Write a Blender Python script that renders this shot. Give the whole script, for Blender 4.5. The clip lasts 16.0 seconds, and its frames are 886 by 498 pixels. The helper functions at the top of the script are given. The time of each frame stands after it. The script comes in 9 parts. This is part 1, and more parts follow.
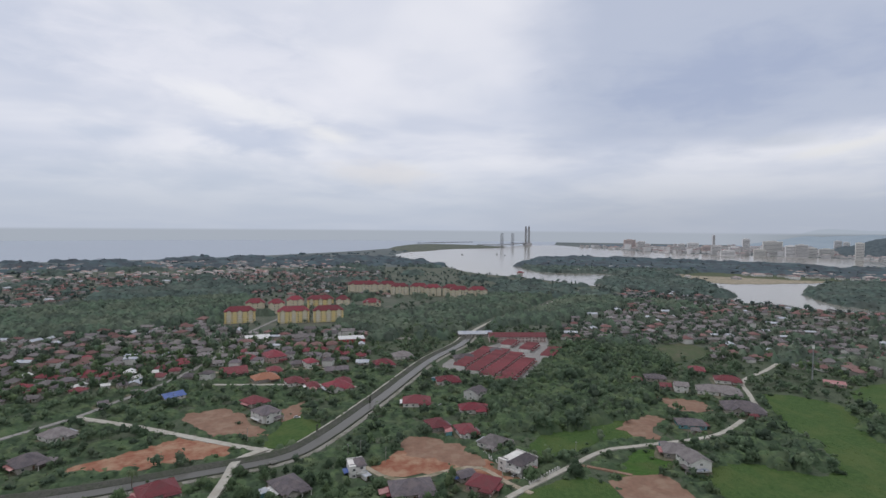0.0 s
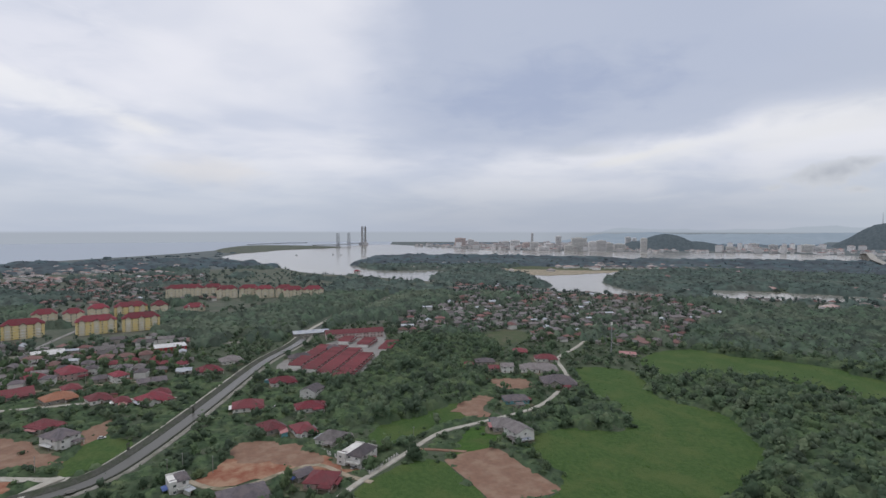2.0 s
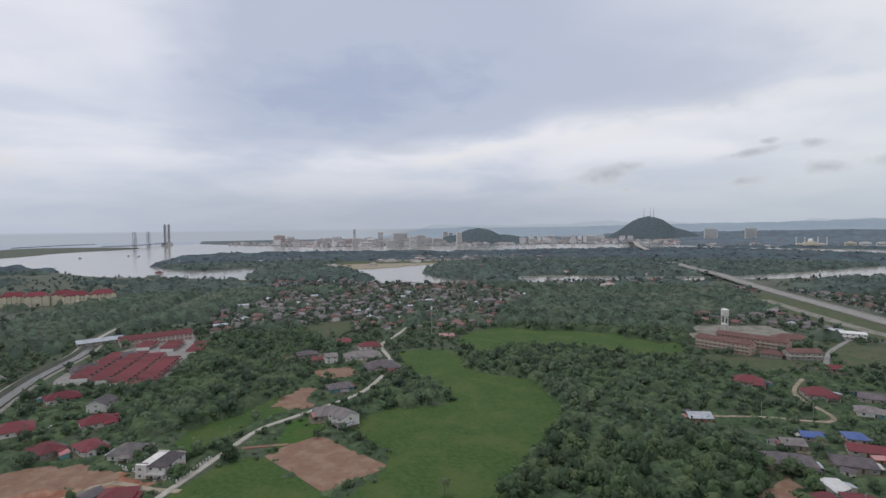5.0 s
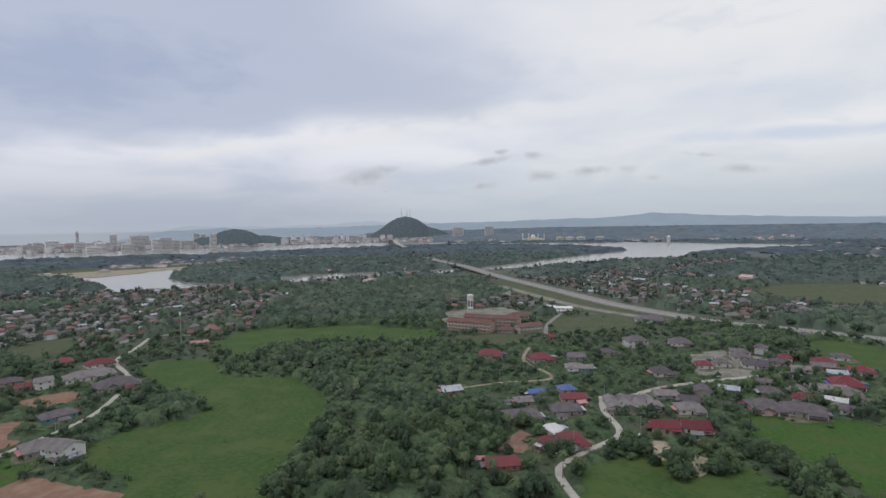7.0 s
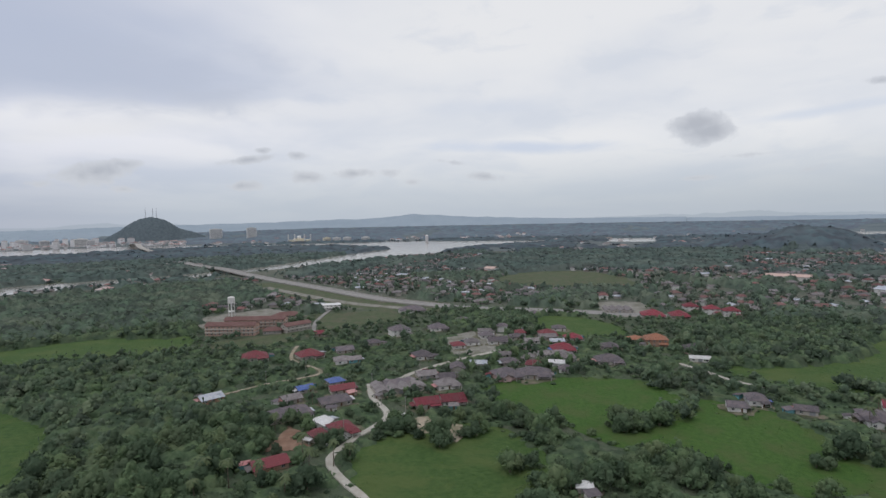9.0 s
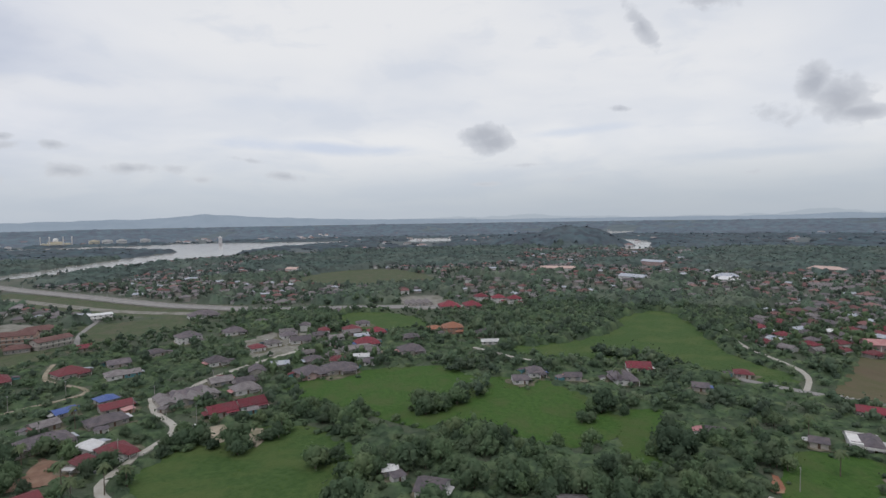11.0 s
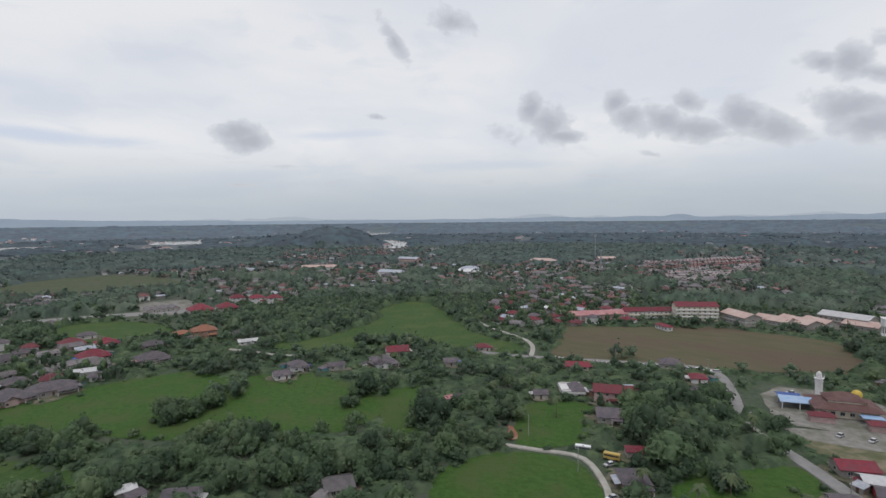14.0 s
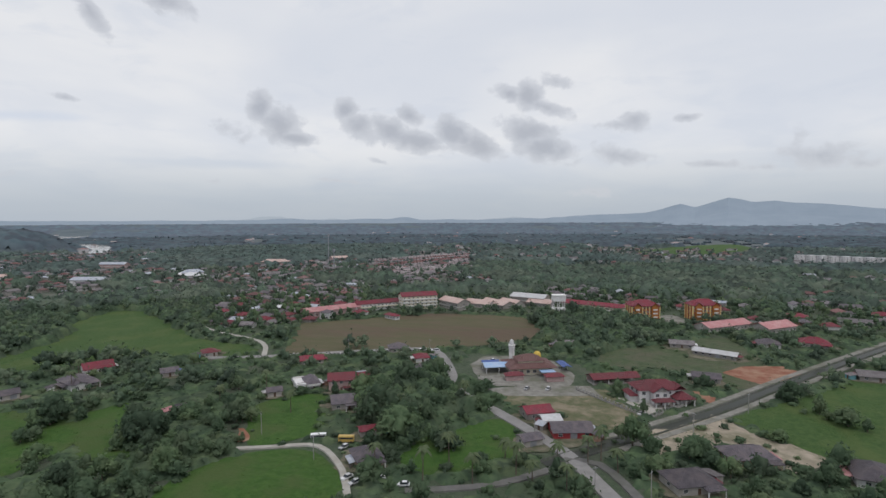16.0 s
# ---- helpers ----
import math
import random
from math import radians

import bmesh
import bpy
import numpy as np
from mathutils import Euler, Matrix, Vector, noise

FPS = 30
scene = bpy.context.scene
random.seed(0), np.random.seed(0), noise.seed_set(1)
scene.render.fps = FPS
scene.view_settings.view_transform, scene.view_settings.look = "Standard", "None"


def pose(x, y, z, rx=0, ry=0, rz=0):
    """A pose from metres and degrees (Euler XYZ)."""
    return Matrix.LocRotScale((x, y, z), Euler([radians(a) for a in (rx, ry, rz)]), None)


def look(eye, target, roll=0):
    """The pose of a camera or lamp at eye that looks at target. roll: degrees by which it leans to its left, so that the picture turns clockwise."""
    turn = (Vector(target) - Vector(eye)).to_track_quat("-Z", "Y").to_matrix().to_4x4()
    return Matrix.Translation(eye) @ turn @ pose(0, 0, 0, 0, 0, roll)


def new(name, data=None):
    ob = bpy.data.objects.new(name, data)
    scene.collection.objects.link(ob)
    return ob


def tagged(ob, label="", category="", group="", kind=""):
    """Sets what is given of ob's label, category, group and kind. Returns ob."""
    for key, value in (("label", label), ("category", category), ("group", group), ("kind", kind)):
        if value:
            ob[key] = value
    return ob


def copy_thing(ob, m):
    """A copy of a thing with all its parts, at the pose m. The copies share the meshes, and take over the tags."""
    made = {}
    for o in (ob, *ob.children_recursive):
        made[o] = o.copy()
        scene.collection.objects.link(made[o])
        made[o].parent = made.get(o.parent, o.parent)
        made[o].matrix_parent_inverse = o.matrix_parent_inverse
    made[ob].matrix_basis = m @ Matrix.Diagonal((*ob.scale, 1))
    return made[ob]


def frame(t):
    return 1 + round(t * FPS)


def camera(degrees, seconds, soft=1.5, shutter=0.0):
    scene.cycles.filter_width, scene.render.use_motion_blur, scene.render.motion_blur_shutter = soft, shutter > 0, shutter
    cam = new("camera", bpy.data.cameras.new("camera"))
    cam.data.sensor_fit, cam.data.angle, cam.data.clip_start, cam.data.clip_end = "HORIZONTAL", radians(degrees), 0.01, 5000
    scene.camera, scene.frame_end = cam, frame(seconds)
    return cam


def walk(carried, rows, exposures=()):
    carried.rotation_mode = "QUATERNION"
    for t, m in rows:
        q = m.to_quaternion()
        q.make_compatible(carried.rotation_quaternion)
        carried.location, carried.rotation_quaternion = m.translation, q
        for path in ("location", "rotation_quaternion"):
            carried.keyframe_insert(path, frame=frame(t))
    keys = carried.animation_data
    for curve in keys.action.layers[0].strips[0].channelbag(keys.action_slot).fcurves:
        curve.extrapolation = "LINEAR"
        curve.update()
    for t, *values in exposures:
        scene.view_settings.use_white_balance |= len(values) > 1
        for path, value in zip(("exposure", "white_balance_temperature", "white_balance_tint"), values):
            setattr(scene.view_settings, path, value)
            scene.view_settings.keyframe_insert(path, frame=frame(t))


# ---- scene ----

def view(x, y, z, heading, pitch, lean):
    """A camera pose from its place, compass heading, pitch and clockwise lean, in degrees."""
    return pose(x, y, z, 90 + pitch, 0, -heading) @ pose(0, 0, 0, 0, 0, -lean)


cam = camera(79.18, 16.0)
PATH = [
    (0, view(0.00, -0.00, 127.50, 0.00, -2.32, -0.48)),
    (0.5, view(0.22, 0.32, 126.09, 5.08, -2.26, -0.38)),
    (1, view(0.42, 0.61, 124.68, 10.01, -2.21, -0.29)),
    (1.5, view(0.61, 0.93, 123.23, 14.34, -2.18, -0.20)),
    (2, view(0.83, 1.23, 121.73, 17.35, -2.17, -0.12)),
    (2.5, view(1.08, 1.52, 120.23, 19.79, -2.17, -0.05)),
    (3, view(1.35, 1.83, 118.71, 22.10, -2.17, 0.03)),
    (4.25, view(2.33, 2.46, 115.25, 29.61, -2.36, 0.37)),
    (5.5, view(3.51, 2.70, 111.90, 42.21, -2.61, 0.74)),
    (6, view(3.99, 2.62, 110.49, 49.39, -2.66, 0.83)),
    (6.5, view(4.44, 2.50, 109.12, 55.54, -2.70, 0.92)),
    (7, view(4.80, 2.34, 107.76, 61.06, -2.78, 1.01)),
    (7.5, view(5.04, 2.13, 106.38, 66.81, -2.87, 1.10)),
    (8, view(5.16, 1.97, 105.03, 73.12, -2.95, 1.15)),
    (8.5, view(5.21, 1.86, 103.69, 79.47, -3.01, 1.16)),
    (9, view(5.22, 1.78, 102.34, 85.61, -3.06, 1.12)),
    (9.5, view(5.26, 1.77, 101.00, 91.48, -3.10, 1.09)),
    (10.75, view(6.45, 1.52, 97.74, 104.07, -3.21, 0.94)),
    (12, view(7.74, 1.14, 94.52, 114.74, -3.29, 0.79)),
    (12.5, view(7.88, 1.03, 93.18, 118.78, -3.30, 0.75)),
    (13, view(7.92, 0.92, 91.86, 122.79, -3.27, 0.68)),
    (13.5, view(7.88, 0.77, 90.51, 126.87, -3.25, 0.62)),
    (14, view(7.81, 0.54, 89.13, 131.58, -3.21, 0.57)),
    (14.5, view(7.75, 0.26, 87.70, 137.31, -3.20, 0.51)),
    (15, view(7.70, -0.06, 86.28, 143.28, -3.16, 0.44)),
    (15.5, view(7.59, -0.39, 84.87, 150.34, -3.13, 0.34)),
    (16, view(7.46, -0.73, 83.49, 159.50, -3.09, 0.21)),
]
walk(cam, PATH)

# ---------------------------------------------------------------- sky and light
SUN_AZ, SUN_EL = -35.0, 68.0  # compass heading and height of the veiled sun, degrees

world = bpy.data.worlds.new("overcast_sky")
scene.world = world
world.use_nodes = True
wt = world.node_tree
wt.nodes.clear()


def wmath(op, a, b=None, c=None, clamp=False):
    n = wt.nodes.new("ShaderNodeMath")
    n.operation, n.use_clamp = op, clamp
    for i, v in enumerate((a, b, c)):
        if v is None:
            continue
        if isinstance(v, (int, float)):
            n.inputs[i].default_value = v
        else:
            wt.links.new(v, n.inputs[i])
    return n.outputs[0]


def wmix(fac, a, b):
    n = wt.nodes.new("ShaderNodeMix")
    n.data_type = "RGBA"
    for sock, v in ((n.inputs[0], fac), (n.inputs[6], a), (n.inputs[7], b)):
        if isinstance(v, (int, float)):
            sock.default_value = v
        elif isinstance(v, tuple):
            sock.default_value = (*v, 1)
        else:
            wt.links.new(v, sock)
    return n.outputs[2]


def wramp(v, lo, hi):
    n = wt.nodes.new("ShaderNodeMapRange")
    n.interpolation_type = "SMOOTHSTEP"
    wt.links.new(v, n.inputs[0])
    n.inputs[1].default_value, n.inputs[2].default_value = lo, hi
    return n.outputs[0]


def wnoise(vec, scale, detail=6, rough=0.55, distortion=0.0):
    n = wt.nodes.new("ShaderNodeTexNoise")
    wt.links.new(vec, n.inputs["Vector"])
    n.inputs["Scale"].default_value, n.inputs["Detail"].default_value = scale, detail
    n.inputs["Roughness"].default_value, n.inputs["Distortion"].default_value = rough, distortion
    return n.outputs[0]


def wvec(x, y, z):
    n = wt.nodes.new("ShaderNodeCombineXYZ")
    for i, v in enumerate((x, y, z)):
        if isinstance(v, (int, float)):
            n.inputs[i].default_value = v
        else:
            wt.links.new(v, n.inputs[i])
    return n.outputs[0]


wcoord = wt.nodes.new("ShaderNodeTexCoord")
wsep = wt.nodes.new("ShaderNodeSeparateXYZ")
wt.links.new(wcoord.outputs["Generated"], wsep.inputs[0])
DX, DY, DZ = wsep.outputs
AZ = wmath("MULTIPLY", wmath("ARCTAN2", DX, DY), 180 / math.pi)  # compass heading
AZ = wmath("ADD", AZ, wmath("MULTIPLY", wmath("LESS_THAN", AZ, -100), 360))
EL = wmath("MULTIPLY", wmath("ARCSINE", DZ), 180 / math.pi)
up = wmath("ADD", wmath("MAXIMUM", DZ, 0), 0.16)
flat = wvec(wmath("DIVIDE", DX, up), wmath("DIVIDE", DY, up), 0)  # a cloud deck seen from below
sheet = wnoise(flat, 0.8, 4, 0.5, 0.3)
streak = wnoise(flat, 1.9, 5, 0.52, 0.6)
sky_pt = wvec(AZ, wmath("MULTIPLY", EL, 2.6), 0)
wander = wmath("SUBTRACT", wnoise(sky_pt, 0.055, 5, 0.55), 0.5)
ripple = wmath("SUBTRACT", wnoise(sky_pt, 0.16, 5, 0.55, 0.4), 0.5)

# the deck: bluish thick parts, white thin parts
deck = wmix(wramp(sheet, 0.36, 0.64), (0.60, 0.64, 0.76), (0.82, 0.825, 0.89))
deck = wmix(wmath("MULTIPLY", wramp(streak, 0.50, 0.74), 0.32), deck, (0.90, 0.90, 0.92))
# towards the land side the deck is a thinner, whiter and more even veil
veil = wmix(wramp(sheet, 0.34, 0.66), (0.71, 0.74, 0.80), (0.83, 0.835, 0.85))
veil = wmix(wmath("MULTIPLY", wramp(wmath("ADD", ripple, wmath("MULTIPLY", wander, 0.6)), 0.02, 0.24), 0.5), veil, (0.66, 0.70, 0.775))
deck = wmix(wmath("MULTIPLY", wramp(AZ, 45, 85), 0.9), deck, veil)


def patch_of_sky(az, el, wide, high, tilt=0.0, rough=1.0, lo=1.0, hi=0.1):
    """Soft, uneven mask round a heading and height; tilt leans it down to the right."""
    c, s_ = math.cos(radians(tilt)), math.sin(radians(tilt))
    dx, dy = wmath("SUBTRACT", AZ, az), wmath("SUBTRACT", EL, el)
    u = wmath("DIVIDE", wmath("SUBTRACT", wmath("MULTIPLY", dx, c), wmath("MULTIPLY", dy, s_)), wide)
    v = wmath("DIVIDE", wmath("ADD", wmath("MULTIPLY", dx, s_), wmath("MULTIPLY", dy, c)), high)
    r = wmath("SQRT", wmath("ADD", wmath("MULTIPLY", u, u), wmath("MULTIPLY", v, v)))
    return wramp(wmath("ADD", r, wmath("MULTIPLY", wmath("ADD", wander, ripple), rough)), lo, hi)


# the thick bank over the river: its lower edge climbs inland, with a bright rim under it
edge = wmath("ADD", wmath("ADD", 6.4, wmath("MULTIPLY", wramp(AZ, 26, 58), 4.4)), wmath("MULTIPLY", wramp(AZ, 54, 84), 2.2))
over = wmath("ADD", wmath("SUBTRACT", EL, edge), wmath("ADD", wmath("MULTIPLY", wander, 5.0), wmath("MULTIPLY", ripple, 3.0)))
span = wmath("MULTIPLY", wramp(wmath("ADD", AZ, wmath("MULTIPLY", wander, 14)), 5, 16), wramp(wmath("ADD", AZ, wmath("MULTIPLY", EL, 0.8)), 90, 62))
thick = wmath("MULTIPLY", wramp(over, -0.6, 2.6), span)
rim = wmath("MULTIPLY", wmath("MULTIPLY", wramp(over, -2.4, -0.5), wramp(over, 0.9, -0.3)), wmath("MULTIPLY", wramp(AZ, 31, 42), wramp(AZ, 92, 70)))
deck = wmix(wmath("MULTIPLY", thick, 0.88), deck, (0.475, 0.525, 0.655))
deck = wmix(wmath("MULTIPLY", rim, 0.6), deck, (0.84, 0.84, 0.86))
for az_, el_, wide_, high_, tilt_, tone, amount in (
        (28, 14, 17, 5.5, 0, (0.37, 0.43, 0.595), 0.75), (57, 13.5, 16, 4, -6, (0.50, 0.545, 0.66), 0.55), (62, 12, 8, 2.2, 0, (0.52, 0.56, 0.66), 0.6),
        (-20, 8.8, 8, 2.2, 6, (0.50, 0.56, 0.71), 0.7), (-32, 8.3, 5, 1.3, 0, (0.53, 0.59, 0.72), 0.55), (-24, 5.0, 18, 3.2, 0, (0.50, 0.56, 0.69), 0.55),
        (-22, 15.5, 22, 6.0, 0, (0.84, 0.84, 0.91), 0.7), (-20.5, 11.8, 9, 1.7, 10, (0.92, 0.915, 0.93), 0.6), (-11.5, 9.2, 4, 1.2, 14, (0.90, 0.885, 0.88), 0.7),
        (-6.5, 5.6, 8, 2.0, 4, (0.83, 0.79, 0.775), 0.7)):
    deck = wmix(wmath("MULTIPLY", patch_of_sky(az_, el_, wide_, high_, tilt_, 1.5), amount), deck, tone)
for az_, el_, wide_, high_, tilt_, tone, amount in (
        (37, 7.2, 6, 0.7, -10, (0.83, 0.82, 0.82), 0.75), (53, 8.6, 10, 1.5, -8, (0.80, 0.80, 0.82), 0.6), (32, 8.0, 5, 0.8, 0, (0.50, 0.54, 0.62), 0.4),
        (95, 7.4, 13, 0.9, 2, (0.575, 0.645, 0.79), 0.75), (120, 8.7, 8, 0.7, -3, (0.60, 0.665, 0.79), 0.6), (92, 11.6, 9, 1.3, 0, (0.64, 0.69, 0.79), 0.5),
        (135, 5.6, 12, 0.6, 0, (0.62, 0.675, 0.77), 0.45)):
    deck = wmix(wmath("MULTIPLY", patch_of_sky(az_, el_, wide_, high_, tilt_, 1.3), amount), deck, tone)
# low haze along the horizon
deck = wmix(wmath("MULTIPLY", wramp(EL, 8.5, 0.3), 0.86), deck, wmix(wramp(AZ, 85, 135), wmix(wramp(AZ, 45, 62), wmix(wramp(AZ, -4, 22), (0.465, 0.525, 0.64), (0.39, 0.44, 0.54)), (0.465, 0.525, 0.605)), (0.42, 0.478, 0.55)))

# loose grey clouds under the deck: heading, height, half width, half height, lean, thickness
ROW_CLOUDS = ((149.4, 11.3, 1.3, 1.1, 0, 1), (150.7, 9.7, 2.3, 1.4, 25, 0.9), (153.9, 9.4, 2.4, 1.5, 20, 1), (156.0, 10.9, 1.5, 1.0, 30, 0.9), (156.6, 8.3, 3.6, 1.2, 10, 1), (160.5, 9.2, 2.1, 1.6, 20, 1),
              (162.9, 8.0, 3.0, 1.3, 20, 1), (166.4, 13.0, 1.7, 0.9, 15, 0.9), (168.5, 12.7, 1.6, 1.4, 30, 1), (170.2, 11.5, 2.6, 0.8, 20, 0.8), (171.4, 13.9, 1.6, 0.8, 15, 0.5), (168.5, 9.0, 3.1, 1.5, 10, 1),
              (170.0, 7.5, 3.4, 1.5, 15, 1), (177.8, 6.4, 3.0, 1.0, 10, 0.7), (179.1, 9.7, 1.6, 1.2, -10, 0.7), (177.5, 9.4, 2.2, 0.5, 5, 0.5))
LONE_CLOUDS = ((141.0, 11.2, 1.4, 1.5, 0, 1), (142.8, 9.7, 2.3, 1.9, 30, 1), (144.1, 8.4, 2.2, 0.7, 8, 1), (138.7, 8.7, 2.4, 0.9, 15, 0.35), (192.7, 7.1, 1.1, 1.0, 0, 0.35), (194.4, 5.5, 3.2, 1.1, 5, 0.6),
               (197.5, 4.6, 2.2, 0.5, 3, 0.45), (185.9, 5.2, 2.2, 0.4, 3, 0.6), (183.7, 9.7, 1.2, 0.4, 0, 0.7), (111.1, 8.7, 2.3, 1.2, 0, 1), (111.8, 7.8, 2.6, 1.1, 0, 1), (126.7, 18.0, 2.4, 0.8, 55, 0.7),
               (132.8, 19.8, 2.7, 1.3, 15, 0.7), (124.8, 10.6, 1.1, 0.3, 5, 0.55))
SEA_WISPS = ((53.0, 4.9, 3.2, 1.0, -8, 0.75), (55.2, 5.7, 1.3, 0.6, 0, 0.6), (49.1, 3.8, 1.2, 0.4, 0, 0.45), (55.1, 3.4, 1.0, 0.4, 0, 0.55), (66.0, 6.4, 2.4, 0.4, -8, 0.75), (67.3, 7.3, 0.8, 0.3, 0, 0.6),
             (70.7, 6.9, 0.9, 0.4, 0, 0.6), (65.3, 3.8, 2.0, 0.5, -5, 0.6), (71.7, 4.7, 1.8, 0.6, 0, 0.6), (76.3, 5.1, 2.4, 0.5, 0, 0.65), (80.1, 5.2, 1.2, 0.5, 0, 0.5), (82.5, 4.1, 1.1, 0.4, 0, 0.45),
             (86.8, 6.1, 1.8, 0.3, 8, 0.45), (90.0, 4.6, 1.9, 0.5, 5, 0.6), (110.8, 3.6, 1.8, 0.3, 0, 0.45), (116.0, 5.5, 2.6, 0.25, 0, 0.35))
LAND_WISPS = ((119.9, 3.9, 1.3, 0.4, 0, 0.4), (148.7, 4.1, 2.0, 0.3, 5, 0.45), (153.0, 6.1, 1.2, 0.3, 15, 0.5), (136.1, 3.9, 1.0, 0.25, 0, 0.35), (190.2, 4.7, 1.5, 0.3, 0, 0.45), (175.1, 2.8, 2.0, 0.5, 0, 0.35))
lump = wmath("SUBTRACT", wnoise(wvec(AZ, wmath("MULTIPLY", EL, 1.25), 7), 0.62, 5, 0.52, 0.3), 0.5)
body, shade = None, None
for az_, el_, wide_, high_, tilt_, amount in ROW_CLOUDS + LONE_CLOUDS + SEA_WISPS + LAND_WISPS:
    c_, s_ = math.cos(radians(tilt_)), math.sin(radians(tilt_))
    dx_, dy_ = wmath("SUBTRACT", AZ, az_), wmath("SUBTRACT", EL, el_)
    u_ = wmath("MULTIPLY_ADD", dx_, c_ / wide_, wmath("MULTIPLY", dy_, -s_ / wide_))
    v_ = wmath("MULTIPLY_ADD", dx_, s_ / high_, wmath("MULTIPLY", dy_, c_ / high_))
    m = wmath("MULTIPLY", wmath("SUBTRACT", 1.36, wmath("SQRT", wmath("MULTIPLY_ADD", u_, u_, wmath("MULTIPLY", v_, v_)))), amount)
    body = m if body is None else wmath("SMOOTH_MAX", body, m, 0.12)
cloud = wramp(wmath("ADD", body, wmath("MULTIPLY", lump, 1.45)), 0.08, 0.52)
core = wramp(wmath("ADD", body, wmath("MULTIPLY", lump, 1.1)), 0.30, 1.25)
deck = wmix(wmath("MULTIPLY", cloud, 0.82), deck, wmix(core, (0.60, 0.62, 0.67), (0.405, 0.425, 0.48)))

# beyond the land's edge: far sea, far plain and range, haze painted in
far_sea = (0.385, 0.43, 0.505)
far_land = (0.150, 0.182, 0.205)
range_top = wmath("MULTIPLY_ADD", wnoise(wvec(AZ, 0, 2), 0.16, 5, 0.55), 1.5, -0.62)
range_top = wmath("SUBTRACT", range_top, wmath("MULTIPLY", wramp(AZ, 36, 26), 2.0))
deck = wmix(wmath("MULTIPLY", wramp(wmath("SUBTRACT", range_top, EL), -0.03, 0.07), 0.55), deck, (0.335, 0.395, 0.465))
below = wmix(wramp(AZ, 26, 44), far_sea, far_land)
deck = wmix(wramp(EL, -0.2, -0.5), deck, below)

nishita = wt.nodes.new("ShaderNodeTexSky")
nishita.sky_type, nishita.sun_disc = "NISHITA", False
nishita.sun_elevation, nishita.sun_rotation = radians(SUN_EL), radians(SUN_AZ)
clear_bg, cloud_bg, both, wout = (wt.nodes.new(k) for k in ("ShaderNodeBackground", "ShaderNodeBackground", "ShaderNodeMixShader", "ShaderNodeOutputWorld"))
wt.links.new(nishita.outputs[0], clear_bg.inputs[0])
clear_bg.inputs[1].default_value = 0.1
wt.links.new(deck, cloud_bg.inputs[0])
cloud_bg.inputs[1].default_value = 1.0
both.inputs[0].default_value = 0.93
for a, b in ((clear_bg.outputs[0], both.inputs[1]), (cloud_bg.outputs[0], both.inputs[2]), (both.outputs[0], wout.inputs[0])):
    wt.links.new(a, b)

sun = new("sun", bpy.data.lights.new("sun", "SUN"))
sun.data.energy, sun.data.angle, sun.data.color = 1.05, radians(35), (1.0, 0.96, 0.90)
sa, se = radians(SUN_AZ), radians(SUN_EL)
sun.matrix_world = look((math.sin(sa) * math.cos(se) * 500, math.cos(sa) * math.cos(se) * 500, math.sin(se) * 500), (0, 0, 0))


